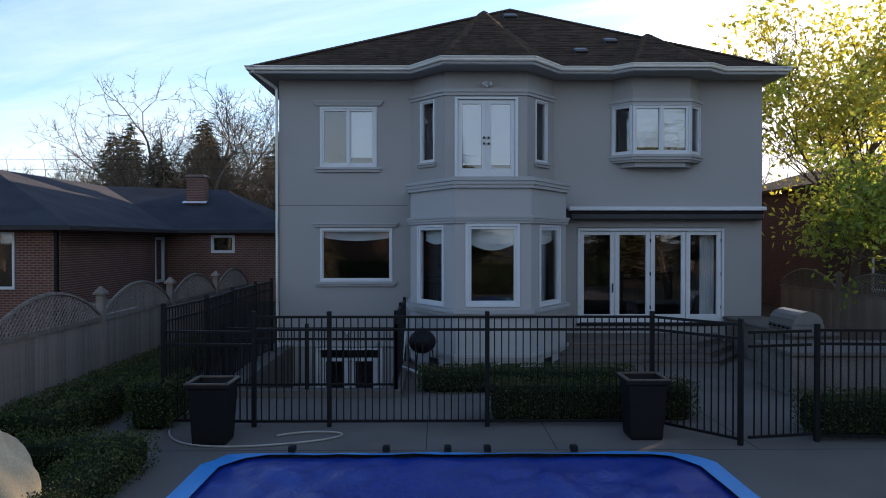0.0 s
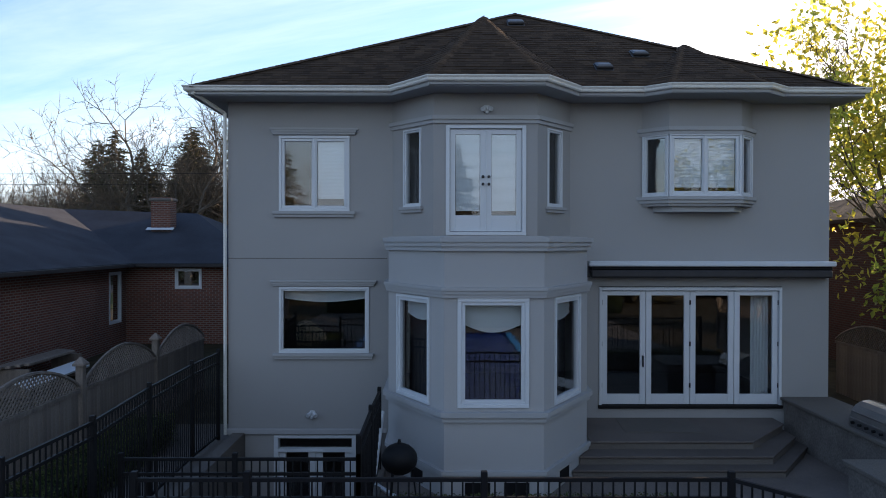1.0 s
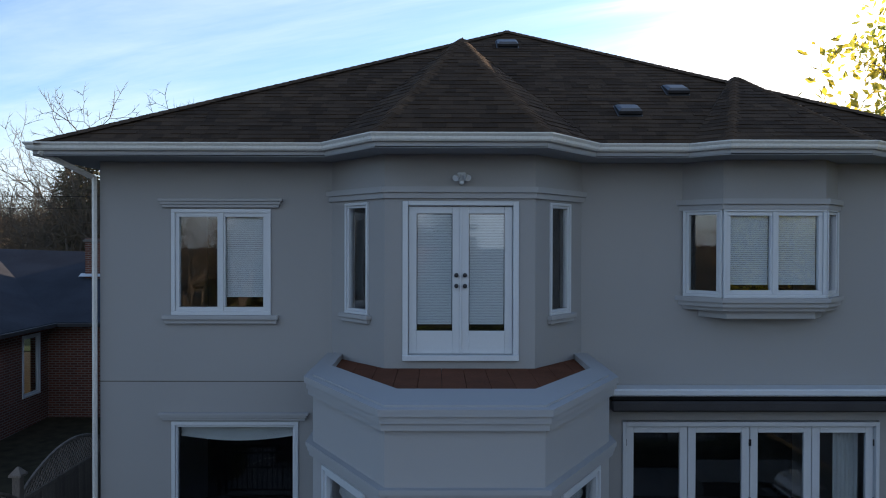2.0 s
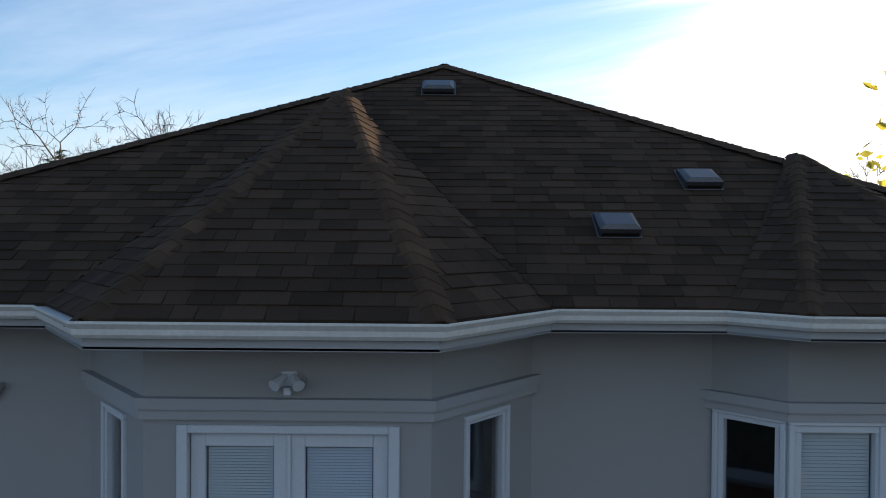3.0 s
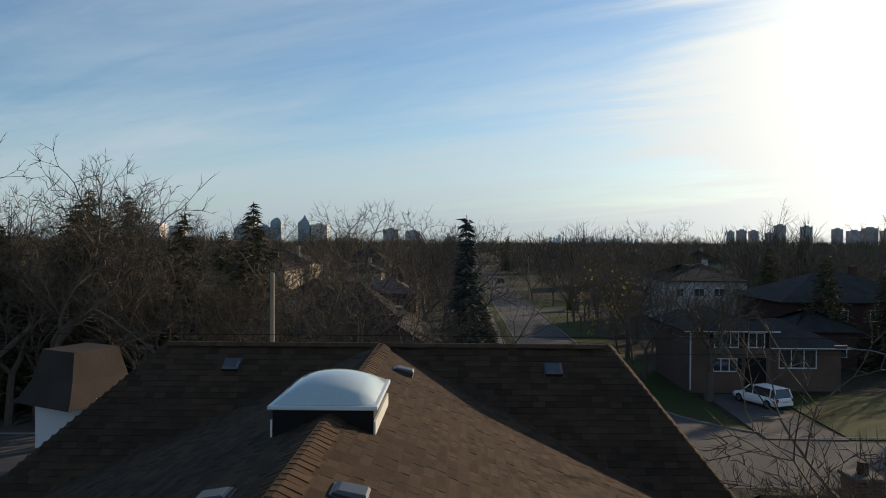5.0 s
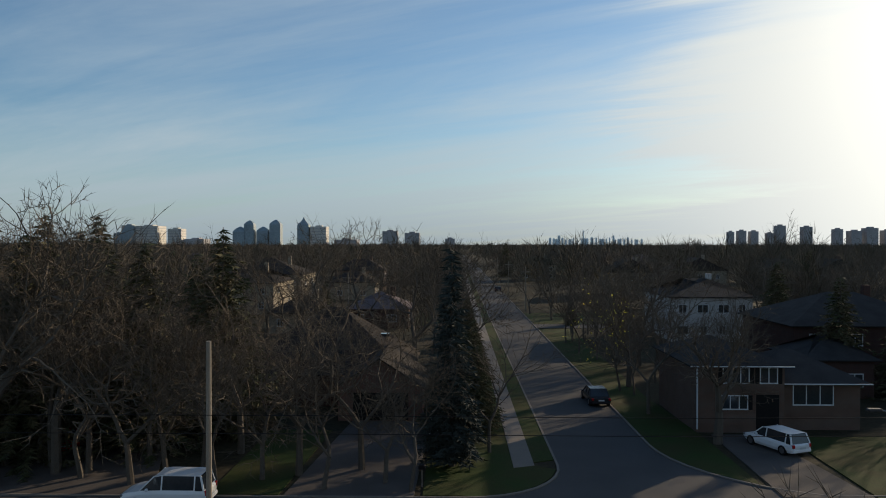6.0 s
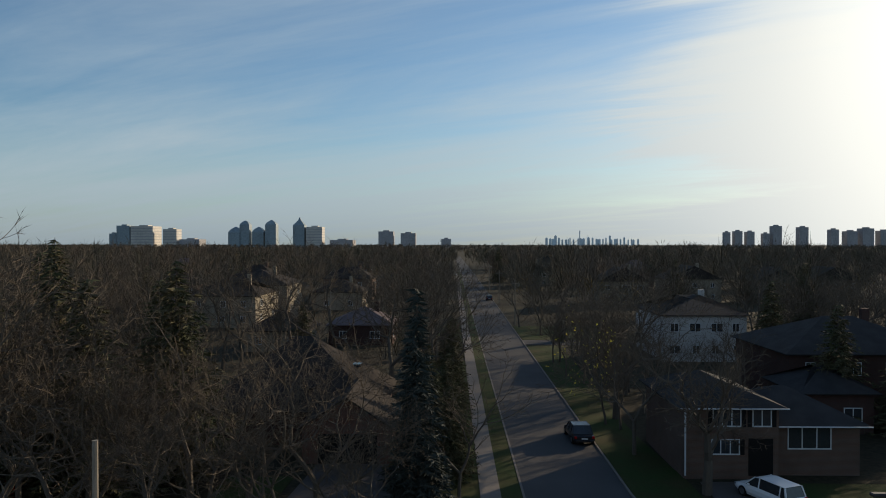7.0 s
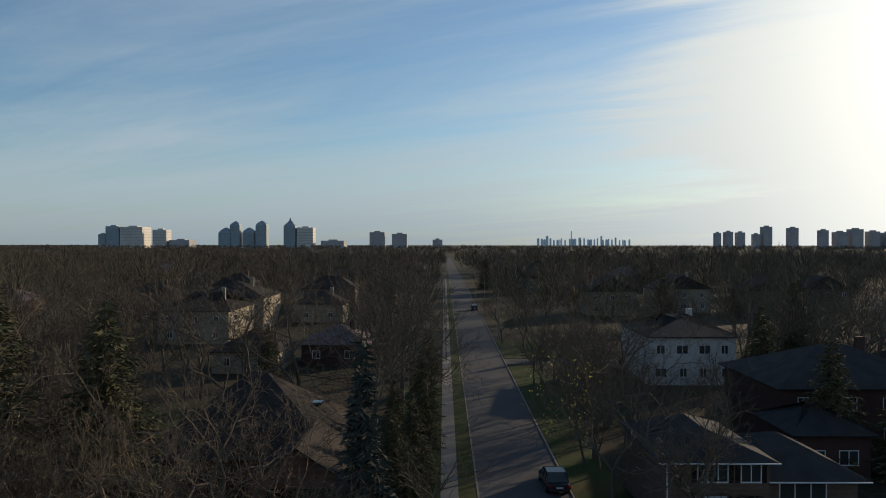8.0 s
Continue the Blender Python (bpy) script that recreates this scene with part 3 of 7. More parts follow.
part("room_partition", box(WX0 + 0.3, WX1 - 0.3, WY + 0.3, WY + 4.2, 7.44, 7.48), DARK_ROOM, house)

# wall windows
window(rear, X(-3.07), X(-1.55), 5.11, 6.73, house, panes=2, frame_w=0.06, casing=0.06, blind=(0, 0.9))
window(rear, X(-3.07), X(-1.13), 2.05, 3.48, house, panes=1, frame_w=0.06, casing=0.03)
trim(rear, X(-3.2), X(-1.42), 6.75, 6.89, 0.09, house, "head_moulding", 3)
trim(rear, X(-3.16), X(-1.46), 4.98, 5.11, 0.10, house, "sill")
trim(rear, X(-3.2), X(-1.02), 3.50, 3.62, 0.09, house, "head_moulding", 3)
trim(rear, X(-3.16), X(-1.06), 1.92, 2.05, 0.10, house, "sill")
part("reveal_line", rear.box(0.0, X(-0.74), 4.085, 4.10, 0.0, 0.004), CONCRETE, house)
part("wall_base_moulding", rear.box(-0.04, X(-0.74), 0.30, 0.42, 0.0, 0.06, None, 0.01), STUCCO_TRIM, house)

# double door on the balcony
fd = ubf[1]
door = part("door_frame", fd.box(0.25, 0.33, 4.62, 6.80, -0.12, 0.03, None, 0.006), WHITE, house, "white double door with slatted blinds behind the glass")
bm = fd.box(1.79, 1.87, 4.62, 6.80, -0.12, 0.03, None, 0.006)
fd.box(0.33, 1.79, 6.74, 6.80, -0.12, 0.03, bm, 0.006)
fd.box(0.25, 1.87, 4.58, 4.66, -0.12, 0.06, bm, 0.006)
part("jamb", bm, WHITE, door)
for a, b in ((0.335, 1.055), (1.065, 1.785)):
    bm = fd.box(a, a + 0.11, 4.67, 6.73, -0.08, -0.03, None, 0.006)
    fd.box(b - 0.11, b, 4.67, 6.73, -0.08, -0.03, bm, 0.006)
    fd.box(a + 0.11, b - 0.11, 4.67, 4.99, -0.08, -0.03, bm, 0.006)
    fd.box(a + 0.11, b - 0.11, 6.63, 6.73, -0.08, -0.03, bm, 0.006)
    part("door_leaf", bm, WHITE, door)
    g = part("pane", fd.box(a + 0.106, b - 0.106, 4.986, 6.634, -0.056, -0.048), GLASS, door)
    g.visible_shadow = False
    bb = bmesh.new()
    z = 6.62
    while z > 5.08:
        fd.box(a + 0.12, b - 0.12, z - 0.022, z - 0.003, -0.075, -0.066, bb)
        z -= 0.022
    part("blind", bb, BLIND, door)
for u in (1.02, 1.10):
    for v in (5.62, 5.77):
        bm = bmesh.new()
        bmesh.ops.create_uvsphere(bm, u_segments=10, v_segments=6, radius=0.032, matrix=Matrix.Translation(fd.at(u + (-0.02 if u < 1.06 else 0.02), v, 0.0)))
        part("knob", bm, VENT_METAL, door, "dark metal knob", True)
part("astragal", fd.box(1.045, 1.075, 4.67, 6.73, -0.03, -0.01, None, 0.004), WHITE, door)

# four-leaf glass door to the patio
bif = part("door_frame", rear.box(X(3.84), X(3.90), 0.93, 3.48, -0.14, 0.03, None, 0.006), WHITE, house, "white four-leaf folding glass door")
bm = rear.box(X(7.74), X(7.80), 0.93, 3.48, -0.14, 0.03, None, 0.006)
rear.box(X(3.90), X(7.74), 3.41, 3.48, -0.14, 0.03, bm, 0.006)
part("jamb", bm, WHITE, bif)
part("threshold", rear.box(X(3.82), X(7.82), 0.86, 0.93, -0.14, 0.06, None, 0.01), DARK_METAL, bif)
for i in range(4):
    a = X(3.905) + i * 0.96
    b = a + 0.95
    bm = rear.box(a, a + 0.12, 0.94, 3.40, -0.09, -0.03, None, 0.006)
    rear.box(b - 0.12, b, 0.94, 3.40, -0.09, -0.03, bm, 0.006)
    rear.box(a + 0.12, b - 0.12, 0.94, 1.16, -0.09, -0.03, bm, 0.006)
    rear.box(a + 0.12, b - 0.12, 3.30, 3.40, -0.09, -0.03, bm, 0.006)
    leaf = part("door_leaf", bm, WHITE, bif)
    g = part("pane", rear.box(a + 0.116, b - 0.116, 1.156, 3.304, -0.066, -0.058), GLASS, leaf)
    g.visible_shadow = False
    if i == 0:
        part("handle", rear.box(b - 0.07, b - 0.045, 1.75, 2.0, -0.03, 0.02, None, 0.008), DARK_METAL, leaf, "dark lever handle")
    for v in (1.3, 2.2, 3.1):
        part("hinge", rear.box((a if i % 2 == 0 else b) - 0.012, (a if i % 2 == 0 else b) + 0.012, v, v + 0.1, -0.03, -0.015), VENT_METAL, leaf)

# basement door in the areaway
bd = part("door_frame", rear.box(X(-3.18), X(-3.08), -1.75, 0.27, -0.14, 0.03, None, 0.006), WHITE, house, "white basement double door with dark panes and transom")
bm = rear.box(X(-1.50), X(-1.40), -1.75, 0.27, -0.14, 0.03, None, 0.006)
rear.box(X(-3.08), X(-1.50), 0.21, 0.27, -0.14, 0.03, bm, 0.006)
rear.box(X(-3.08), X(-1.50), -0.09, -0.02, -0.14, 0.03, bm, 0.006)
part("jamb", bm, WHITE, bd)
part("pane", rear.box(X(-3.08), X(-1.50), -0.02, 0.21, -0.09, -0.08), GLASS, bd)
for a in (X(-3.075), X(-2.285)):
    b = a + 0.78
    bm = rear.box(a, a + 0.15, -1.74, -0.10, -0.09, -0.03, None, 0.006)
    rear.box(b - 0.15, b, -1.74, -0.10, -0.09, -0.03, bm, 0.006)
    rear.box(a + 0.15, b - 0.15, -1.74, -1.5, -0.09, -0.03, bm, 0.006)
    part("door_leaf", bm, WHITE, bd)
    part("pane", rear.box(a + 0.146, b - 0.146, -1.504, -0.096, -0.066, -0.058), GLASS, bd)

# awning box over the folding door
aw = thing("awning", "retracted grey fabric awning in a white wall-mounted cassette", "awning", at=(6.2, 19.1, 3.6))
part("cassette", rear.box(X(3.55), X(8.80), 3.94, 4.05, 0.0, 0.36, None, 0.02), WHITE, aw)
part("fabric_roll", rear.box(X(3.60), X(8.76), 3.86, 3.94, 0.03, 0.30, None, 0.02), DARK_METAL, aw)
part("front_bar", rear.box(X(3.60), X(8.74), 3.70, 3.86, 0.20, 0.34, None, 0.03), VENT_METAL, aw, "dark grey front bar")
for x in (3.57, 6.2, 8.74):
    part("bracket", rear.box(X(x) - 0.03, X(x) + 0.03, 3.70, 4.0, 0.0, 0.2), VENT_METAL, aw)


# ---- roof ----
EZ, EY = 7.64, 18.48
EL, ER, RXM = -4.78, 9.16, 2.42
APEX = (2.40, 22.97, 10.55)
RIDGE_Z, TR_Y = 10.55, 37.6
# bay and oriel roofs
BA, BB = (1.384, 20.41, 9.67), (1.384, 21.55, 9.67)
BG = [(-0.62, EY, EZ), (0.187, 17.46, EZ), (2.425, 17.46, EZ), (3.26, EY, EZ)]
OA, OBK = (6.07, 20.5, 9.08), (6.07, 20.7, 9.08)
OG = [(4.6, EY, EZ), (5.04, 18.08, EZ), (7.0, 18.08, EZ), (7.5, EY, EZ)]
TRL, TRR = (-2.05, TR_Y, RIDGE_Z), (7.1, TR_Y, RIDGE_Z)
CL, CR = (EL - 0.05, 34.9, EZ), (ER + 0.08, 34.9, EZ)
VR = (ER, 33.95, EZ)
VL = (EL, 33.95, EZ)
RE = (RXM, TR_Y, RIDGE_Z)
FE = 42.6
roof_faces = {
    "rear": [(EL, EY, EZ), (ER, EY, EZ), APEX],
    "bay_front": [BG[1], BG[2], BA],
    "bay_right": [BG[2], BG[3], BA], "bay_right_back": [BG[3], BB, BA],
    "bay_left": [BG[0], BG[1], BA], "bay_left_back": [BG[0], BA, BB],
    "oriel_front": [OG[1], OG[2], OA], "oriel_right": [OG[2], OG[3], OA], "oriel_left": [OG[0], OG[1], OA],
    "oriel_right_back": [OG[3], OBK, OA], "oriel_left_back": [OG[0], OA, OBK],
    "right": [(ER, EY, EZ), VR, RE, APEX],
    "left": [(EL, EY, EZ), APEX, RE, VL],
    "wing_rear_right": [VR, TRR, RE], "wing_rear_left": [VL, RE, TRL],
    "wing_corner_right": [VR, CR, TRR], "wing_corner_left": [VL, TRL, CL],
    "wing_front": [(EL - 0.05, FE, EZ), TRL, TRR, (ER + 0.08, FE, EZ)],
    "wing_right": [CR, (ER + 0.08, FE, EZ), TRR], "wing_left": [CL, TRL, (EL - 0.05, FE, EZ)],
}
roof = part("roof", slab(roof_faces["rear"], 0.05), SHINGLE_ALL, house, "dark brown asphalt shingle hip roof")
for k, p in roof_faces.items():
    if k != "rear":
        part("roof_deck", slab(p, 0.05), SHINGLE_ALL, roof)


def tube(p, q, r0, r1=None, sides=6, bm=None):
    bm = bm or bmesh.new()
    p, q = Vector(p), Vector(q)
    r1 = r0 if r1 is None else r1
    d = (q - p).normalized()
    a = d.orthogonal().normalized()
    b = d.cross(a)
    A, B = [], []
    for i in range(sides):
        w = 2 * math.pi * i / sides
        o = a * math.cos(w) + b * math.sin(w)
        A.append(bm.verts.new(p + o * r0))
        B.append(bm.verts.new(q + o * r1))
    for i in range(sides):
        bm.faces.new((A[i], A[(i + 1) % sides], B[(i + 1) % sides], B[i]))
    bm.faces.new(A[::-1])
    bm.faces.new(B)
    return bm


def sweep(pts, prof, bm=None, closed_prof=True):
    """A profile of (out, up) swept along a level path, mitred; out points to the right of the path."""
    bm = bm or bmesh.new()
    P = [Vector(p) for p in pts]
    rings = []
    for i, p in enumerate(P):
        d0 = (P[i] - P[i - 1]).normalized() if i else None
        d1 = (P[i + 1] - P[i]).normalized() if i + 1 < len(P) else None
        n0 = Vector((d0.y, -d0.x, 0)) if d0 else None
        n1 = Vector((d1.y, -d1.x, 0)) if d1 else None
        n = (n0 + n1).normalized() if n0 and n1 else (n0 or n1)
        k = 1 / max(0.3, n.dot(n1 or n0))
        rings.append([bm.verts.new(p + n * (o * k) + Vector((0, 0, u))) for o, u in prof])
    m = len(prof)
    for a, b in zip(rings, rings[1:]):
        for i in range(m):
            bm.faces.new((a[i], a[(i + 1) % m], b[(i + 1) % m], b[i]))
    bm.faces.new(rings[0])
    bm.faces.new(rings[-1][::-1])
    return bm


# gutter, fascia, soffit round the rear eaves
eave_line = [(EL, 24.0, EZ), (EL, EY, EZ), BG[0], BG[1], BG[2], BG[3], OG[0], OG[1], OG[2], OG[3], (ER, EY, EZ), (ER, VR[1], EZ)]
part("gutter", sweep(eave_line, [(0.0, -0.11), (0.05, -0.11), (0.07, -0.085), (0.075, -0.05), (0.10, -0.015), (0.10, 0.0), (0.085, 0.0), (0.075, -0.02), (0.0, -0.02)]), GUTTER, house, "pale metal eaves gutter")
part("fascia", sweep(eave_line, [(0.0, -0.185), (0.0, -0.02), (-0.03, -0.02), (-0.03, -0.185)]), STUCCO_TRIM, house)
for quad in ([(EL, EY), BG[0][:2], (BG[0][0], WY + 0.05), (EL, WY + 0.05)],
             [BG[0][:2], BG[1][:2], (UB[1][0], UB[1][1] + 0.1), (BG[0][0], WY + 0.05)],
             [BG[1][:2], BG[2][:2], (UB[2][0], UB[2][1] + 0.1), (UB[1][0], UB[1][1] + 0.1)],
             [BG[2][:2], BG[3][:2], (BG[3][0], WY + 0.05), (UB[2][0], UB[2][1] + 0.1)],
             [BG[3][:2], OG[0][:2], (OG[0][0], WY + 0.05), (BG[3][0], WY + 0.05)],
             [OG[0][:2], OG[1][:2], OG[2][:2], OG[3][:2], (OG[3][0], WY + 0.05), (OG[0][0], WY + 0.05)],
             [OG[3][:2], (ER, EY), (ER, WY + 0.05), (OG[3][0], WY + 0.05)],
             [(ER, WY + 0.05), (ER, 34), (WX1 - 0.02, 34), (WX1 - 0.02, WY + 0.05)],
             [(EL, 34), (EL, WY + 0.05), (WX0 + 0.02, WY + 0.05), (WX0 + 0.02, 34)]):
    part("soffit", prism(quad, 7.45, 7.47), STUCCO_TRIM, house)
part("downspout", tube((EL + 0.10, EY - 0.02, EZ - 0.13), (EL + 0.55, WY - 0.06, 7.2), 0.045), GUTTER, house)
part("downspout", tube((WX0 - 0.05, WY - 0.07, 7.2), (WX0 - 0.05, WY - 0.07, 0.3), 0.04), GUTTER, house)

# ridge and hip caps of overlapping tabs


def caps(a, b, width, parent, lift=0.02, step=0.15):
    a, b = Vector(a), Vector(b)
    d = (b - a)
    n = max(1, int(d.length / step))
    d.normalize()
    side = d.cross(Vector((0, 0, 1))).normalized()
    bm = bmesh.new()
    for i in range(n):
        p = a + d * (i * step)
        q = a + d * ((i + 1.25) * step)
        hi, lo = lift + 0.002, lift - 0.008
        j = random.uniform(-0.012, 0.012)
        w = width * random.uniform(0.94, 1.06)
        dz = w * 0.40
        rows = []
        for s, h in ((p, hi), (q, lo)):
            rows.append([s + side * (w + j) - Vector((0, 0, dz - h)), s + side * w * 0.15 + Vector((0, 0, h)), s - side * w * 0.15 + Vector((0, 0, h)), s - side * (w - j) - Vector((0, 0, dz - h))])
        V = [[bm.verts.new(v) for v in r] for r in rows]
        U = [[bm.verts.new(v - Vector((0, 0, 0.014))) for v in r] for r in rows]
        for k in range(3):
            bm.faces.new((V[0][k], V[0][k + 1], V[1][k + 1], V[1][k]))
            bm.faces.new((U[0][k], U[0][k + 1], V[0][k + 1], V[0][k]))
    o = part("hip_cap", bm, SHINGLE_CAP, parent)
    o["kind"] = "stuff"
    return o


for a, b, w in ((( EL, EY, EZ), APEX, 0.16), ((ER, EY, EZ), APEX, 0.16), (BG[1], BA, 0.15), (BG[2], BA, 0.15), (OG[1], OA, 0.13), (OG[2], OA, 0.13), (APEX, RE, 0.20), (TRL, TRR, 0.16), (CR, TRR, 0.15), (CL, TRL, 0.15)):
    caps(a, b, w, roof)

# vents, skylights


def roof_vent(at, slope_dir, slope, size=0.42, label="dark grey metal box roof vent", turn=0):
    """A low box vent with a sloped hood on a base flange, laid on a roof slope."""
    e = thing("roof_vent", label, "roof vent", "roof vents")
    s = size / 2
    bm = box(-s * 1.08, s * 1.08, -s * 1.1, s * 1.15, 0.0, 0.012, None, 0.003)
    part("flange", bm, VENT_SKYLIT, e)
    lo = [(-s, -s, 0.012), (s, -s, 0.012), (s, s, 0.012), (-s, s, 0.012)]
    mid = [(-s, -s, 0.085), (s, -s, 0.085), (s, s, 0.035), (-s, s, 0.035)]
    hi = [(-s * 0.75, -s * 0.8, 0.118), (s * 0.75, -s * 0.8, 0.118), (s * 0.75, s * 0.75, 0.065), (-s * 0.75, s * 0.75, 0.065)]
    # dark skirt, light hood: shaded sides and skylit top put into the colours
    for name, rings, m_ in (("skirt", (lo, mid), VENT_METAL), ("hood", (mid, hi), VENT_SKYLIT)):
        bm = bmesh.new()
        R = [[bm.verts.new(v) for v in r] for r in rings]
        for i in range(4):
            bm.faces.new((R[0][i], R[0][(i + 1) % 4], R[1][(i + 1) % 4], R[1][i]))
        if name == "hood":
            bm.faces.new(R[1])
        part(name, bm, m_, e)
    part("louvre", box(-s * 0.9, s * 0.9, -s - 0.008, -s + 0.004, 0.015, 0.045), DARK_METAL, e)
    # local -y points down the slope
    down = Vector((slope_dir[0], slope_dir[1], -slope)).normalized()
    y = -down
    x = y.cross(Vector((0, 0, 1))).normalized()
    z = x.cross(y)
    m = Matrix((x, y, z)).transposed().to_4x4()
    m.translation = Vector(at)
    e.matrix_world = m
    return e


def plane_z(face, x, y):
    a, b, c = [Vector(p) for p in (face[0], face[1], face[-1])]
    n = (b - a).cross(c - a)
    return a.z - (n.x * (x - a.x) + n.y * (y - a.y)) / n.z


def slope_of(face):
    a, b, c = [Vector(p) for p in (face[0], face[1], face[-1])]
    n = (b - a).cross(c - a).normalized()
    n = n if n.z > 0 else -n
    h = Vector((n.x, n.y))
    return tuple(h.normalized()), h.length / n.z


for face, x, y, s in (("rear", 4.95, 20.18, 0.36), ("rear", 3.97, 19.45, 0.36), ("rear", 2.33, 22.2, 0.40),
                      ("right", 2.98, 24.5, 0.33), ("right", 2.94, 27.08, 0.32), ("right", 2.97, 29.25, 0.32), ("right", 3.0, 35.7, 0.34),
                      ("left", 1.88, 24.5, 0.29), ("left", 1.9, 26.6, 0.29), ("left", 1.78, 29.1, 0.29), ("left", -1.05, 31.1, 0.28),
                      ("wing_rear_right", 5.89, 37.05, 0.34), ("wing_rear_left", -0.55, 37.1, 0.34)):
    d, k = slope_of(roof_faces[face])
    roof_vent((x, y, plane_z(roof_faces[face], x, y) + 0.012), d, k, s)


def dome_skylight(cx, cy, z, w, l, rise, tilt=None):
    e = thing("skylight", "clear acrylic dome skylight on a dark raised curb", "skylight", "skylights")
    bm = box(-w / 2, w / 2, -l / 2, l / 2, -0.35, 0.26, None, 0.01)
    part("curb", bm, DARK_METAL, e)
    bm = box(-w / 2 - 0.05, w / 2 + 0.05, -l / 2 - 0.05, l / 2 + 0.05, 0.26, 0.31, None, 0.008)
    part("frame", bm, WHITE, e, "white metal skylight frame")
    bm = bmesh.new()
    n = 12
    g = [[None] * (n + 1) for _ in range(n + 1)]
    for i in range(n + 1):
        for j in range(n + 1):
            u, v = i / n * 2 - 1, j / n * 2 - 1
            h = rise * max(0.0, (1 - u ** 2) * (1 - v ** 2)) ** 0.55
            g[i][j] = bm.verts.new((u * w / 2, v * l / 2, 0.312 + h))
    for i in range(n):
        for j in range(n):
            bm.faces.new((g[i][j], g[i + 1][j], g[i + 1][j + 1], g[i][j + 1]))
    part("dome", bm, DOME, e, "milky clear acrylic dome", True)
    for s in (-1, 1):
        part("flashing", box(s * (w / 2 + 0.012) - 0.012, s * (w / 2 + 0.012) + 0.012, -l / 2, l / 2, -0.30, 0.12), GUTTER, e)
    m = Matrix.Translation((cx, cy, z))
    e.matrix_world = m @ tilt if tilt else m
    return e


DOME = mat("milky_acrylic", (0.42, 0.49, 0.49), 0.10, 0.05, 3, 20, 0.0, spec=0.7)
dome_skylight(2.33, 32.22, 10.36, 1.24, 1.66, 0.27)
d, k = slope_of(roof_faces["right"])
dome_skylight(6.15, 22.2, plane_z(roof_faces["right"], 6.15, 22.2) - 0.26, 0.95, 1.2, 0.15, Matrix.Rotation(math.atan(k), 4, "Y"))

# plumbing stack and two low vents near the eave
st = thing("plumbing_stack", "short dark plumbing stack with metal flashing on shingles", "roof stack", at=(5.0, 23.1, plane_z(roof_faces["right"], 5.0, 23.1)))
zz = plane_z(roof_faces["right"], 5.0, 23.1)
part("pipe", tube((5.0, 23.1, zz - 0.05), (5.0, 23.1, zz + 0.26), 0.055, None, 10), DARK_METAL, st)
part("collar", tube((5.0, 23.1, zz), (5.0, 23.1, zz + 0.14), 0.13, 0.065, 10), DARK_METAL, st)
part("flashing", faces([[(x, y, plane_z(roof_faces["right"], x, y) + 0.014) for x, y in ((4.8, 22.85), (5.45, 22.85), (5.45, 23.35), (4.8, 23.35))]]), GUTTER, st)
for x, y in ((8.35, 34.2), (8.4, 32.95)):
    d, k = slope_of(roof_faces["right"])
    roof_vent((x, y, plane_z(roof_faces["right"], x, y) + 0.012), d, k, 0.38, "low dark metal slant roof vent")

# flared porch roof and white walls at the front corner, and a front gable
part("front_bay_wall", prism([(-6.55, 40.5), (-5.0, 40.5), (-5.0, 42.0), (-6.55, 42.0)], 0.5, 8.72), WHITE, house, "white front corner bay")
bm = bmesh.new()
R = []
for w, z in ((1.12, 8.58), (0.98, 8.72), (0.78, 9.15), (0.62, 9.88)):
    R.append([bm.verts.new((-5.78 + (sx * 0.906 + sy * 0.423) * w, 41.25 + (sy * 0.906 - sx * 0.423) * w * 1.1, z)) for sx, sy in ((-1, -1), (1, -1), (1, 1), (-1, 1))])
for a, b in zip(R, R[1:]):
    for i in range(4):
        bm.faces.new((a[i], a[(i + 1) % 4], b[(i + 1) % 4], b[i]))
bm.faces.new(R[-1])
bm.faces.new(R[0][::-1])
part("front_bay_roof", bm, BROWN_ROOF, house, "flared brown shingle roof of the corner bay")

# floodlights on the wall


def floodlight(x, y, z, n=2):
    e = thing("floodlight", "white twin-head security floodlight on stucco wall", "wall light", "floodlights", at=(x, y, z))
    part("base", box(x - 0.06, x + 0.06, y - 0.03, y, z - 0.06, z + 0.06, None, 0.01), WHITE, e)
    for s in (-1, 1):
        part("head", tube((x + s * 0.03, y - 0.03, z + 0.02), (x + s * 0.09, y - 0.13, z - 0.03), 0.025, 0.046, 10), WHITE, e)
    part("sensor", box(x - 0.03, x + 0.03, y - 0.1, y - 0.03, z - 0.11, z - 0.05, None, 0.01), WHITE, e)
    return e


floodlight(1.33, 18.19, 7.14)
floodlight(-2.35, 19.2, 0.75)

# ---- rear garden ----
PX0, PX1, PY1 = -3.05, 3.75, 9.75
part_deck = prism([(-6.6, -8), (9.6, -8), (9.6, 13.3), (-6.6, 13.3)], GB - 0.25, GB)
solid("pavement", part_deck, CONCRETE, "grey concrete pool deck with joints", "pavement", kind="structure")
joints = bmesh.new()
for y in (6.2, 9.9):
    box(-6.6, 9.6, y - 0.006, y + 0.006, GB, GB + 0.002, joints)
for x in (-4.4, -0.1, 1.75, 4.6):
    box(x - 0.006, x + 0.006, 9.91, 13.3, GB, GB + 0.002, joints)
solid("pavement_joint", joints, DARK_ROOM, "dark joints in the concrete deck", "joint", kind="structure")
solid("terrace", prism([(-0.6, 13.3), (9.6, 13.3), (9.6, 19.2), (-0.6, 19.2)], GB - 0.25, GB - 0.012), PAVING, "brown grey stone terrace paving", "terrace", kind="structure")
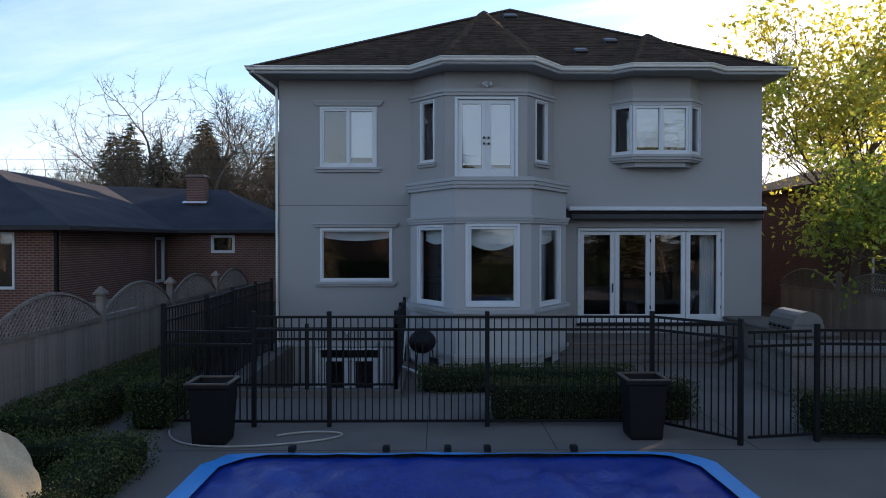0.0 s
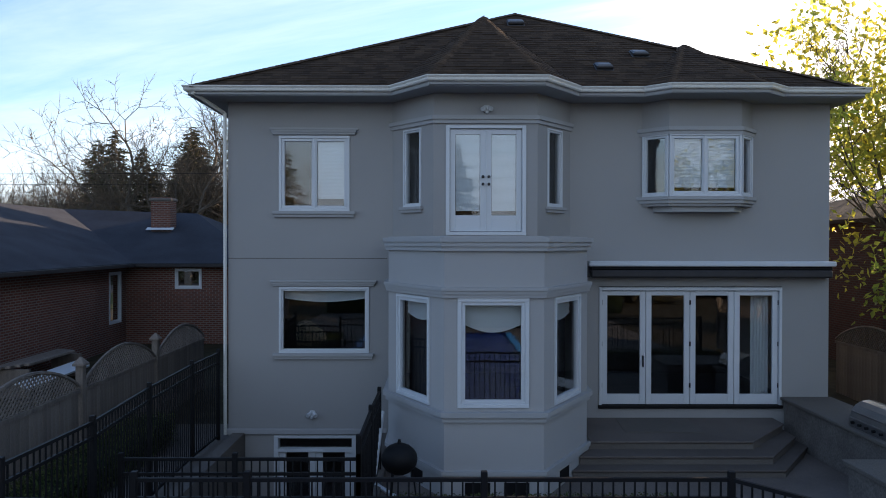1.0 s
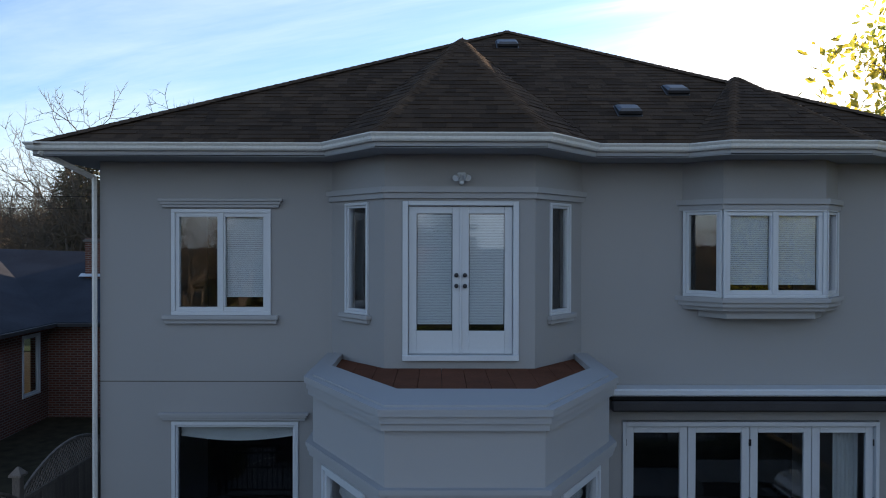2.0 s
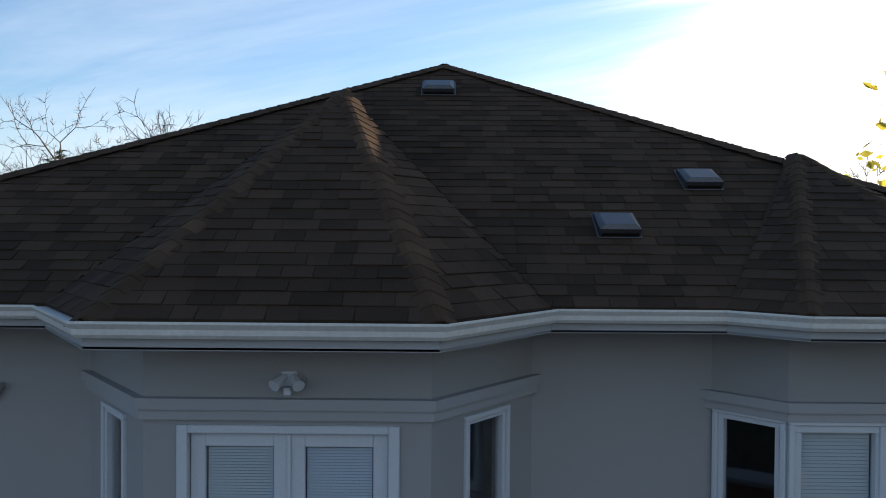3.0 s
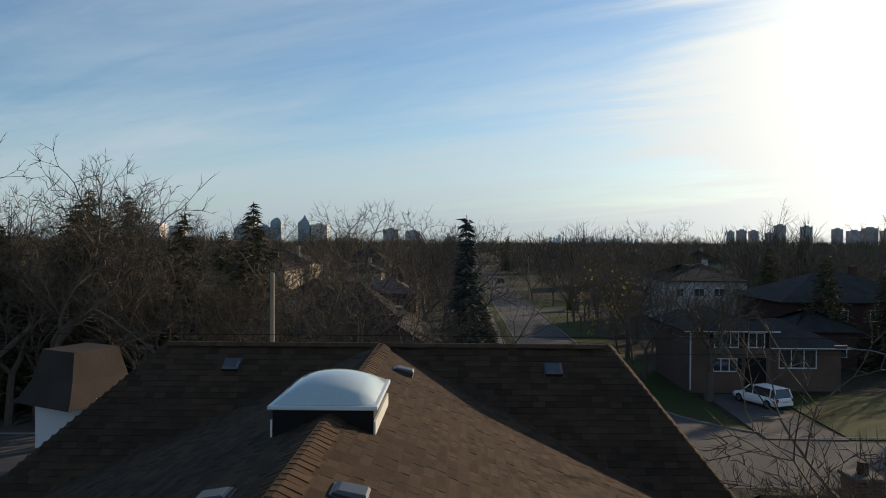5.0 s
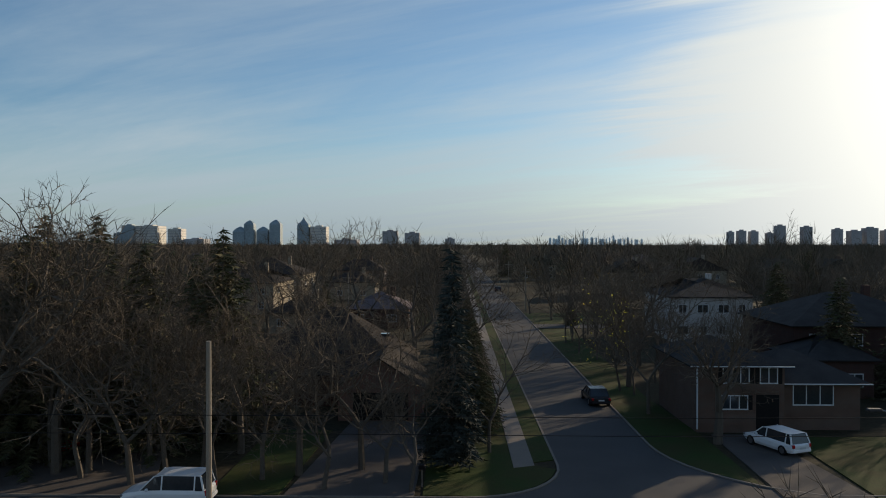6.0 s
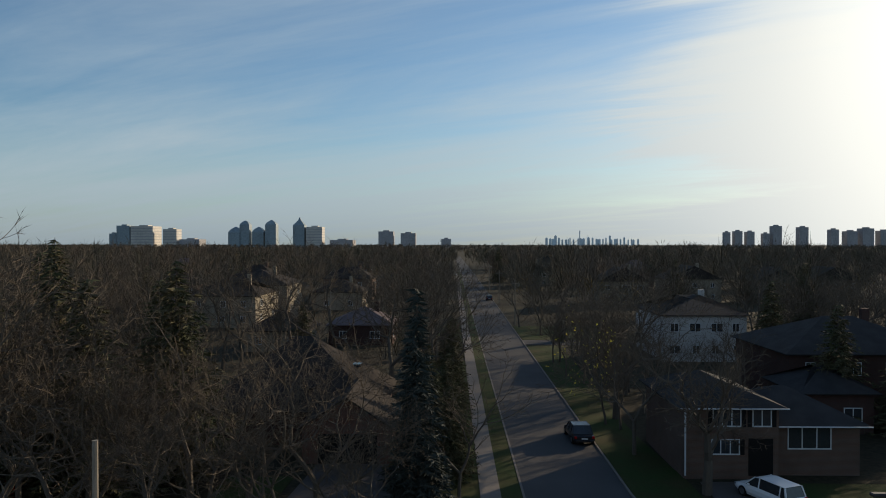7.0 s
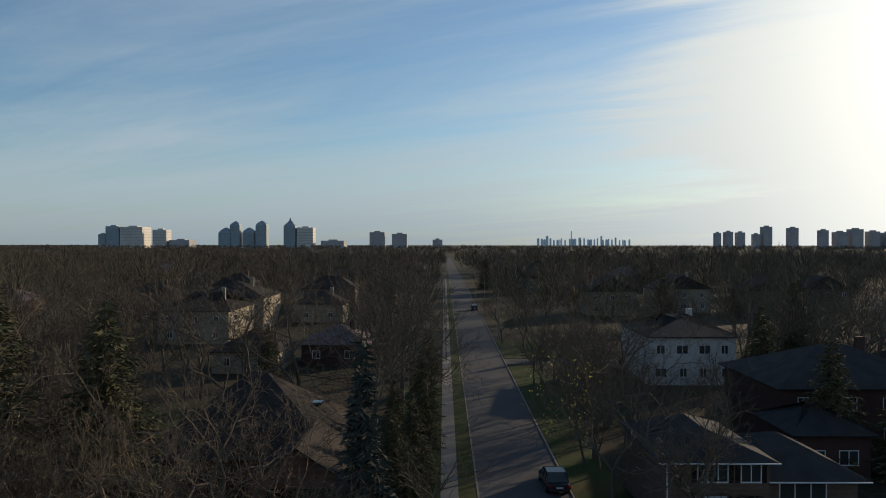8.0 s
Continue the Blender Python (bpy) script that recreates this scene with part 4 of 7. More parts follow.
solid("garden_strip", prism([(-6.6, 13.3), (-4.05, 13.3), (-4.05, 19.2), (-4.16, 20.5), (-6.6, 20.5)], GB - 0.25, GB - 0.012), CONCRETE, "concrete side path", "path", kind="structure")
# areaway with stairs down to the basement door
aw_wall = thing("areaway", "concrete basement areaway with retaining walls and kerb", "areaway", kind="structure", at=(-2.3, 16, -1.8))
part("retaining_wall", box(-4.05, -3.8, 13.3, 19.2, -1.9, GB + 0.14), CONCRETE, aw_wall)
part("retaining_wall", box(-0.85, -0.6, 13.3, 19.2, -1.9, GB + 0.14), CONCRETE, aw_wall)
part("retaining_wall", box(-3.8, -0.85, 13.3, 13.55, -1.9, GB + 0.14), CONCRETE, aw_wall)
part("floor", box(-3.8, -0.85, 13.55, 19.2, -1.95, -1.8), CONCRETE, aw_wall)
for i in range(8):
    part("step", box(-3.8, -0.85, 13.55 + i * 0.27, 13.82 + i * 0.27, -1.8, GB - 0.2 * (i + 1)), CONCRETE, aw_wall)

# steps from the folding door
st = thing("terrace_steps", "three wide stone steps with clipped corners below glass doors", "steps", at=(5.7, 18, 0.2))
for i, (y, z, xa, xb, yb, xl) in enumerate(((16.60, 0.335, 6.67, 7.82, 18.10, 2.79), (16.90, 0.495, 6.58, 7.67, 18.27, 2.97), (17.33, 0.66, 6.40, 7.60, 18.65, 3.22))):
    e = 19.19 - 0.002 * i
    part("step", prism([(3.22, e), (3.22, 17.35), (xl + 0.02, y + 0.03), (xa, y + 0.03), (xb - 0.03, yb), (xb - 0.03, e)], GB - 0.02, z - 0.05), CONCRETE, st)
    part("tread", prism([(3.22, e), (3.22, 17.345), (xl, y), (xa, y), (xb, yb), (xb, e)], z - 0.05, z, None, 0.012), PAVING, st, "worn stone tread")
# thin pale panel lying on the top step
solid("door_mat", prism([(4.1, 17.95), (5.67, 17.95), (5.71, 19.05), (4.17, 19.05)], 0.661, 0.672), CONCRETE, "pale grey flat panel on top step", "mat")
# small dark basement windows under the bay's plinth, and a downspout elbow on its cheek
for k, u in ((1, 0.9), (2, 0.35), (2, 1.0), (3, 0.7)):
    part("basement_window", lbf[k].box(u, u + 0.42, 0.24, 0.46, 0.0, 0.012), DARK_METAL, house, "small dark basement window")
part("downspout", tube((-0.66, 16.9, 1.32), (-0.74, 15.9, 0.34), 0.04), WHITE, house)
part("downspout", tube((-0.74, 15.9, 0.34), (-0.30, 15.35, 0.27), 0.04), WHITE, house)
bq = thing("kettle_barbecue", "black covered kettle barbecue beside the bay", "barbecue", at=(-0.25, 15.0, GB))
bm = bmesh.new()
bmesh.ops.create_uvsphere(bm, u_segments=18, v_segments=10, radius=0.29, matrix=Matrix.Translation((-0.25, 15.0, GB + 0.82)) @ Matrix.Diagonal((1, 1, 0.86, 1)))
part("bowl", bm, DARK_METAL, bq, "", True)
part("lid_handle", tube((-0.25, 15.0, GB + 1.05), (-0.25, 15.0, GB + 1.13), 0.035, 0.02, 8), DARK_METAL, bq)
for k in range(3):
    c, w = math.cos(k * 2.094), math.sin(k * 2.094)
    part("leg", tube((-0.25 + c * 0.2, 15.0 + w * 0.2, GB + 0.7), (-0.25 + c * 0.3, 15.0 + w * 0.3, GB - 0.02), 0.014), DARK_METAL, bq)


# metal fence
def fence_run(p, q, z=GB, h=1.74, gap=0.115, parent=None, post_ends=(True, True)):
    f = Face(p, q)
    n = max(2, round(f.len / gap))
    if post_ends[0]:
        part("post", f.box(-0.035, 0.035, z, z + h + 0.09, -0.035, 0.035, None, 0.008), DARK_METAL, parent)
    if post_ends[1]:
        part("post", f.box(f.len - 0.035, f.len + 0.035, z, z + h + 0.09, -0.035, 0.035, None, 0.008), DARK_METAL, parent)
    for v in (z + 0.09, z + h - 0.20, z + h):
        part("rail", f.box(0.03, f.len - 0.03, v - 0.02, v + 0.02, -0.02, 0.02), DARK_METAL, parent)
    me = mesh_of("picket", box(-0.009, 0.009, -0.009, 0.009, z + 0.09, z + h), DARK_METAL)
    for i in range(1, n):
        o = part("picket", me, DARK_METAL, parent)
        o.location += f.at(f.len * i / n, 0.0)


def fence(pts, label, z=GB, h=1.74):
    e = thing("metal_fence", label, "fence", "garden fences", at=(*pts[0], z))
    for i, (p, q) in enumerate(zip(pts, pts[1:])):
        fence_run(p, q, z, h, parent=e, post_ends=(i == 0, True))
    return e


fence([(-2.84, 11.2), (-1.65, 11.2), (0.85, 11.2), (3.47, 11.2), (4.42, 10.1)], "black metal picket fence along the pool deck")
fence([(5.62, 10.28), (7.4, 10.15), (9.4, 10.0)], "black metal picket fence beside clipped hedge", h=1.64)
fence([(-4.3, 11.3), (-4.2, 13.15), (-4.35, 15.4), (-4.4, 17.6), (-4.35, 19.1)], "tall black metal picket side fence", h=1.86)
fence([(-4.3, 11.3), (-2.84, 11.2)], "short black metal picket fence panel", h=1.5)
fence([(-3.95, 13.42), (-2.4, 13.42), (-0.72, 13.42)], "black metal guard rail round the areaway", z=GB + 0.14, h=1.15)
fence([(-0.72, 13.42), (-0.72, 15.2), (-0.70, 16.65)], "black metal guard rail beside the areaway", z=GB + 0.14, h=1.4)
gate = thing("metal_gate", "black metal picket garden gate, closed", "gate", at=(4.8, 9.8, GB))
fence_run((4.50, 10.08), (5.55, 10.27), GB + 0.03, 1.60, parent=gate, post_ends=(False, False))


# planters
BRONZE = mat("worn_bronze", (0.085, 0.066, 0.048), 0.6, 0.3, 5, 60, 0.1)
def planter(x, y, label):
    e = thing("planter", label, "planter", "planters", at=(x, y, GB))
    bm = bmesh.new()
    prof = ((0.225, 0.0), (0.235, 0.04), (0.28, 0.82), (0.32, 0.84), (0.32, 0.90), (0.28, 0.90), (0.26, 0.78))
    R = [[bm.verts.new((x + sx * w, y + sy * w, GB + z)) for sx, sy in ((-1, -1), (1, -1), (1, 1), (-1, 1))] for w, z in prof]
    for a, b in zip(R, R[1:]):
        for i in range(4):
            bm.faces.new((a[i], a[(i + 1) % 4], b[(i + 1) % 4], b[i]))
    bm.faces.new(R[0][::-1])
    part("pot", bm, DARK_METAL, e)
    rim = bmesh.new()
    for sx, sy in ((0, -1), (0, 1), (-1, 0), (1, 0)):
        lx, ly = (0.325, 0.03) if sx == 0 else (0.03, 0.295)
        box(x + sx * 0.295 - lx, x + sx * 0.295 + lx, y + sy * 0.295 - ly, y + sy * 0.295 + ly, GB + 0.895, GB + 0.915, rim)
    part("rim", rim, BRONZE, e, "worn bronze coloured rim")
    part("soil", box(x - 0.255, x + 0.255, y - 0.255, y + 0.255, GB + 0.70, GB + 0.80), SOIL, e, "bare dark soil")
    return e


planter(-3.22, 10.35, "large square black planter with bare soil on deck")
planter(3.15, 10.6, "large square black planter on deck before the fence")


# hedges of many small leaves over a dark core
def leaf_mesh(pts, size, mat_, name="leaves", flat=0.0):
    V, F = [], []
    for p in pts:
        a = Vector((random.gauss(0, 1), random.gauss(0, 1), random.gauss(0, 1) + flat)).normalized()
        b = a.orthogonal().normalized()
        b = (Matrix.Rotation(random.uniform(0, 6.28), 3, a) @ b)
        c = a.cross(b)
        s = size * random.uniform(0.6, 1.35)
        k = len(V)
        V += [p - b * s, p + c * s * 0.5 + a * s * 0.15, p + b * s, p - c * s * 0.5 + a * s * 0.15]
        F.append((k, k + 1, k + 2, k + 3))
    me = bpy.data.meshes.new(name)
    me.from_pydata([tuple(v) for v in V], [], F)
    me.materials.append(mat_)
    return me


def hedge(x0, x1, y0, y1, h, z=GB, label="clipped dark green boxwood hedge", dens=900, size=0.022):
    e = thing("hedge", label, "hedge", "hedges", at=((x0 + x1) / 2, (y0 + y1) / 2, z))
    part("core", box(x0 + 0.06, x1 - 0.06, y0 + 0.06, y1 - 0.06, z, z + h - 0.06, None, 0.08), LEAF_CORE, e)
    pts = []

    def wob(p):
        return p + Vector((1, 1, 0.7)) * 0.05 * noise.noise(p * 2.3) + Vector((random.gauss(0, 0.018), random.gauss(0, 0.018), random.gauss(0, 0.018)))

    def fill(area, fn):
        for _ in range(int(area * dens)):
            pts.append(wob(Vector(fn(random.random(), random.random()))))
    lx, ly = x1 - x0, y1 - y0
    fill(lx * ly, lambda a, b: (x0 + a * lx, y0 + b * ly, z + h))
    fill(lx * h, lambda a, b: (x0 + a * lx, y0, z + b * h))
    fill(ly * h, lambda a, b: (x1, y0 + a * ly, z + b * h))
    fill(ly * h, lambda a, b: (x0, y0 + a * ly, z + b * h))
    part("leaves", leaf_mesh(pts, size, LEAF_GREEN), LEAF_GREEN, e)["kind"] = "stuff"
    return e


# near-black green puts the shade between the leaves into the core
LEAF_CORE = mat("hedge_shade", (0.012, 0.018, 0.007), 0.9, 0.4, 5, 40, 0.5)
hedge(-6.1, -3.65, 8.55, 9.30, 0.46)
hedge(-4.25, -3.65, 4.2, 8.54, 0.45)
hedge(-6.1, -5.2, 9.46, 19.0, 0.6)
hedge(-4.75, -4.1, 10.9, 12.2, 0.75)
hedge(0.9, 4.3, 11.45, 12.05, 0.62)
hedge(-0.3, 3.9, 13.7, 14.5, 0.45)
hedge(5.7, 9.3, 10.38, 11.2, 0.6)

# covered garden furniture
e = thing("furniture_cover", "pale tan fabric cover draped over garden furniture", "cover", at=(-4.95, 6.9, GB))
bm = bmesh.new()
bmesh.ops.create_icosphere(bm, subdivisions=4, radius=1.0)
for v in bm.verts:
    c = v.co.copy()
    k = 1 + 0.10 * noise.noise(c * 2.5) + 0.05 * math.sin(9 * math.atan2(c.y, c.x)) * (1 - abs(c.z))
    v.co = Vector((-4.72 + c.x * 0.66 * k * (1.15 - 0.35 * c.z), 6.9 + c.y * 0.62 * k, GB + max(0.0, (c.z + 0.65)) * 0.72 * k))
part("drape", bm, mat("tan_fabric", (0.46, 0.38, 0.25), 0.9, 0.25, 2, 60, 0.3), e, "", True)

# pool with its cover
pool = thing("pool_cover", "blue tarpaulin pool cover with lighter blue border strip", "pool cover", at=(0.2, 4, GB))
TARP = mat("blue_tarpaulin", (0.004, 0.028, 0.22), 0.34, 0.3, 1.6, 14, 0.5, tint=(0.003, 0.022, 0.16))
TARP_EDGE = mat("light_blue_tarpaulin", (0.028, 0.29, 0.70), 0.4, 0.2, 2, 30, 0.1)


def pool_outline(inset, n=6):
    c = 0.5
    x0, x1, y0, y1 = PX0 + inset, PX1 - inset, -6 + inset, PY1 - inset
    return [(x0, y0), (x1, y0), (x1, y1 - c), (x1 - c * 0.45, y1 - c * 0.18), (x1 - c, y1), (x0 + c, y1), (x0 + c * 0.45, y1 - c * 0.18), (x0, y1 - c)]


bm = bmesh.new()
nx, ny = 60, 120
grid = {}
for i in range(nx + 1):
    for j in range(ny + 1):
        x = PX0 + 0.3 + (PX1 - PX0 - 0.6) * i / nx
        y = -5.7 + (PY1 + 5.4) * j / ny
        d = min(i, nx - i, ny - j) / 12
        fold = 0.15 * abs(noise.noise(Vector((x * 1.3 + y * 0.9, y * 0.7 - x * 0.5, 0)))) + 0.13 * (0.4 - abs(noise.noise(Vector((x * 2.3 - y, y * 1.9, 7))))) + 0.04 * abs(noise.noise(Vector((x * 4.5 + y * 3, y * 1.2, 3))))
        z = GB + 0.035 - 0.10 * min(1, d) + fold * min(1.0, d * 2.0) + 0.015 * noise.noise(Vector((x * 4, y * 3, 2)))
        grid[i, j] = bm.verts.new((x, y, max(z, GB + 0.012)))
for i in range(nx):
    for j in range(ny):
        cx, cy = (i + 0.5) / nx, (j + 0.5) / ny
        ex, ey = min(cx, 1 - cx) * 6.3, (1 - cy) * 14.5
        if ex + ey * 1.0 < 0.22:
            continue
        bm.faces.new((grid[i, j], grid[i + 1, j], grid[i + 1, j + 1], grid[i, j + 1]))
part("tarpaulin", bm, TARP, pool, "dark blue wrinkled tarpaulin", True)
outer, inner = pool_outline(0.0), pool_outline(0.34)
bm = bmesh.new()
m = len(outer)
for k in range(m):
    n = 16
    for i in range(n):
        q = []
        for (o, s) in ((outer, i / n), (outer, (i + 1) / n), (inner, (i + 1) / n), (inner, i / n)):
            a, b = Vector(o[k]), Vector(o[(k + 1) % m])
            p = a.lerp(b, s)
            h = GB + (0.012 if o is outer else 0.085) + 0.02 * noise.noise(Vector((p.x * 2.2, p.y * 2.2, 5)))
            q.append(bm.verts.new((p.x, p.y, h)))
        bm.faces.new(q)
bmesh.ops.remove_doubles(bm, verts=bm.verts, dist=0.002)
part("border", bm, TARP_EDGE, pool, "lighter blue border strip", True)
for x in (-1.95, -0.65, 0.2, 0.75, 1.95):
    part("anchor_bag", box(x - 0.05, x + 0.05, PY1 - 0.06, PY1 + 0.06, GB + 0.03, GB + 0.11, None, 0.012), DARK_METAL, pool)


# hose
def curve_tube(name, pts, r, mat_, label, cat):
    cu = bpy.data.curves.new(name, "CURVE")
    cu.dimensions, cu.bevel_depth, cu.bevel_resolution = "3D", r, 2
    sp = cu.splines.new("NURBS")
    sp.points.add(len(pts) - 1)
    for q, p in zip(sp.points, pts):
        q.co = (*p, 1)
    sp.use_endpoint_u = True
    sp.order_u = 4
    cu.materials.append(mat_)
    return tagged(new(name, cu), label, cat)


HOSE = mat("hose_grey", (0.30, 0.29, 0.26), 0.6, 0.2, 6, 60, 0.05)
curve_tube("garden_hose", [(x, y, GB + 0.02) for x, y in ((-4.1, 11.0), (-3.9, 10.3), (-3.2, 9.95), (-2.3, 10.1), (-1.6, 10.35), (-1.25, 10.7), (-1.7, 10.9), (-2.2, 10.75), (-2.35, 10.6))], 0.016, HOSE, "pale garden hose lying loosely on the deck", "hose")

# outdoor kitchen: stone counters and grill
STONE = mat("counter_stone", (0.17, 0.155, 0.145), 0.85, 0.4, 2, 30, 0.5)
STEEL = mat("stainless_steel", (0.30, 0.30, 0.31), 0.36, 0.15, 3, 60, 0.03, metal=0.9)
c1 = thing("stone_counter", "grey stone outdoor kitchen counter beside steps", "counter", "stone counters", at=(8.4, 17.6, GB))
part("base", box(7.82, 8.75, 15.5, 19.1, GB - 0.01, 1.05, None, 0.01), STONE, c1)
part("worktop", box(7.75, 8.85, 15.4, 19.15, 1.05, 1.12, None, 0.012), CONCRETE, c1, "pale stone worktop")
c2 = thing("stone_counter", "low grey stone counter with pale slab top", "counter", "stone counters", at=(8.2, 13.9, GB))
part("base", box(6.75, 9.4, 13.3, 14.78, GB - 0.01, 0.98, None, 0.01), STONE, c2)
part("worktop", box(6.68, 9.45, 13.22, 14.85, 0.98, 1.06, None, 0.012), CONCRETE, c2)
gr = thing("gas_grill", "stainless steel gas grill with closed rounded hood", "grill", at=(8.2, 16.2, 1.12))
bm = bmesh.new()
n = 8
R = []
for i in range(n + 1):
    a = math.pi * i / n
    R.append([bm.verts.new((8.24 - 0.34 * math.cos(a), y, 1.28 + 0.30 * math.sin(a))) for y in (15.6, 16.75)])
for a, b in zip(R, R[1:]):
    bm.faces.new((a[0], a[1], b[1], b[0]))
bm.faces.new([r[0] for r in R])
bm.faces.new([r[1] for r in R][::-1])
part("hood", bm, STEEL, gr)
part("firebox", box(7.88, 8.60, 15.6, 16.75, 1.12, 1.28, None, 0.015), STEEL, gr)
part("handle", tube((7.88, 15.7, 1.40), (7.88, 16.65, 1.40), 0.015), STEEL, gr)
for i in range(5):
    part("knob", tube((7.88, 15.75 + i * 0.21, 1.2), (7.83, 15.75 + i * 0.21, 1.2), 0.028), DARK_METAL, gr)


# wooden boundary fences with arched lattice tops
def wood_fence(x, ys, label, face=1, zt=1.62, step=3.6):
    e = thing("wooden_fence", label, "fence", "wooden fences", at=(x, ys[0], GB))
    plank = mesh_of("plank", box(-0.012, 0.012, -0.066, 0.066, GB, zt), WOOD_GREY)
    for y0, y1 in zip(ys, ys[1:]):
        bm = box(x - 0.07, x + 0.07, y0 - 0.07, y0 + 0.07, GB, zt + 0.5, None, 0.01)
        po = part("post", bm, WOOD_GREY, e)
        bm = bmesh.new()
        bmesh.ops.create_cone(bm, cap_ends=True, segments=4, radius1=0.15, radius2=0.02, depth=0.12, matrix=Matrix.Translation((x, y0, zt + 0.60)) @ Matrix.Rotation(math.pi / 4, 4, "Z"))
        box(x - 0.11, x + 0.11, y0 - 0.11, y0 + 0.11, zt + 0.5, zt + 0.54, bm)
        part("finial", bm, WOOD_GREY, po)
        y = y0 + 0.14
        while y < y1 - 0.1:
            o = part("plank", plank, WOOD_GREY, e)
            o.location += Vector((x + random.uniform(-0.004, 0.004), y, random.uniform(-0.01, 0.01)))
            y += 0.137
        L = y1 - y0 - 0.14
        arch = lambda s: zt + 0.12 + 0.52 * math.sin(math.pi * s) ** 0.8
        bm = bmesh.new()
        n = 14
        for i in range(n):
            a, b = i / n, (i + 1) / n
            ya, yb = y0 + 0.07 + L * a, y0 + 0.07 + L * b
            tube((x, ya, arch(a)), (x, yb, arch(b)), 0.035, None, 5, bm)
        part("arched_rail", bm, WOOD_GREY, e)["kind"] = "stuff"
        part("rail", box(x - 0.04, x + 0.04, y0 + 0.07, y1 - 0.07, zt, zt + 0.07), WOOD_GREY, e)
        bm = bmesh.new()
        k = 0.11
        for sgn in (1, -1):
            s0 = -1.0
            while s0 < L + 1.0:
                # a slanted lath clipped to the arch
                pts = []
                for i in range(25):
                    yy = s0 + sgn * (i / 24) * 0.9
                    zz_ = zt + 0.07 + (i / 24) * 0.9
                    s = yy / L
                    if 0 <= s <= 1 and zz_ <= arch(s):
                        pts.append((x + sgn * 0.006, y0 + 0.07 + yy, zz_))
                if len(pts) > 1:
                    a, b = pts[0], pts[-1]
                    tube(a, b, 0.014, None, 4, bm)
                s0 += k
        part("lattice", bm, WOOD_GREY, e)
    return e


wood_fence(-6.35, [2.8, 6.4, 10.0, 13.6, 17.2, 20.8, 24.4], "weathered grey board fence with arched lattice top")
wood_fence(11.6, [6.0, 9.6, 13.2, 16.8, 20.4, 24.0], "brown board fence with arched lattice under trees")
# ---- street, lawns ----
solid("sidewalk", prism([(8.6, 71.0), (9.95, 71.5), (9.95, 420), (8.6, 420)], GZ - 0.1, GZ + 0.012), SIDEWALK, "pale concrete sidewalk beside the street", "sidewalk", kind="structure")
solid("lawn", prism([(9.95, 72.2), (11.35, 72.8), (11.35, 420), (9.95, 420)], GZ - 0.1, GZ), LAWN, "narrow strip of grass between sidewalk and kerb", "lawn", kind="structure")
solid("lawn", prism([(-9.0, 66.0), (-5.0, 66.0), (-4.3, 80), (-9.0, 80)], GZ - 0.1, GZ - 0.01), LAWN, "shaded green front lawn", "lawn", kind="structure")
solid("lawn", prism([(3.1, 66.0), (5.0, 66.0)] + arc(RX0 - 6.2, CY1 + 6.2, 6, 278, 350, 5) + [(8.58, 72.5), (8.58, 130), (3.1, 130)], GZ - 0.1, GZ - 0.01), LAWN, "corner lawn with worn grass", "lawn", kind="structure")
solid("lawn", prism(arc(RX1 + 11.2, CY1 + 11.2, 11, 232, 182, 7) + [(RX1 + 0.2, 145), (24, 145), (22.4, 92), (23.0, 79)], GZ - 0.1, GZ), LAWN, "green lawn sloping to the street corner", "lawn", kind="structure")
solid("lawn", prism([(28.4, 66), (60, 66), (60, 79), (29, 79)], GZ - 0.1, GZ), LAWN, "dark green lawn before brick houses", "lawn", kind="structure")
solid("lawn", prism([(9.5, 40), (60, 40), (60, 56.6), (9.5, 56.6)], GZ - 0.1, GZ - 0.01), LAWN, "front lawn beside the house", "lawn", kind="structure")
solid("lawn", prism([(-60, 44), (9.4, 44), (9.4, 56.6), (-60, 56.6)], GZ - 0.1, GZ - 0.02), LAWN, "front lawn under bare trees", "lawn", kind="structure")
solid("lawn", prism([(RX1 + 0.3, 152), (36, 152), (36, 172), (RX1 + 0.3, 172)], GZ - 0.1, GZ - 0.01), LAWN, "sunlit green lawn at the next corner", "lawn", kind="structure")
solid("lawn", prism([(-25, 103.5), (-14.5, 103.5), (-14.5, 115), (-25, 115)], GZ - 0.1, GZ - 0.01), LAWN, "sunlit back lawn behind dark roofed house", "lawn", kind="structure")
solid("lawn", prism([(-2.5, 150), (8.4, 150), (8.4, 172), (-2.5, 172)], GZ - 0.1, GZ - 0.012), LAWN, "green lawn beside small bungalow", "lawn", kind="structure")
solid("driveway", prism([(-4.7, 65.7), (2.6, 65.7), (3.0, 82.8), (-3.2, 82.8)], GZ - 0.1, GZ + 0.01), DRIVE, "worn brown concrete driveway", "driveway", kind="structure")
solid("driveway", prism([(23.2, 66.0), (28.2, 65.8), (27.4, 79.2), (23.8, 79.2)], GZ - 0.1, GZ + 0.015), DRIVE, "grey paved driveway to split-level house", "driveway", kind="structure")
solid("driveway", prism([(-30, 65.7), (-12, 65.7), (-20, 90), (-34, 90)], GZ - 0.1, GZ + 0.008), DRIVE, "pale driveway under leafless trees", "driveway", kind="structure")
solid("driveway", prism([(RX1, 146), (40, 146), (40, 151.5), (RX1, 151.5)], GZ - 0.1, GZ + 0.01), ASPHALT, "side street asphalt", "driveway", kind="structure")
kerb_prof = [(0.0, -0.14), (0.0, 0.03), (-0.13, 0.03), (-0.13, -0.14)]
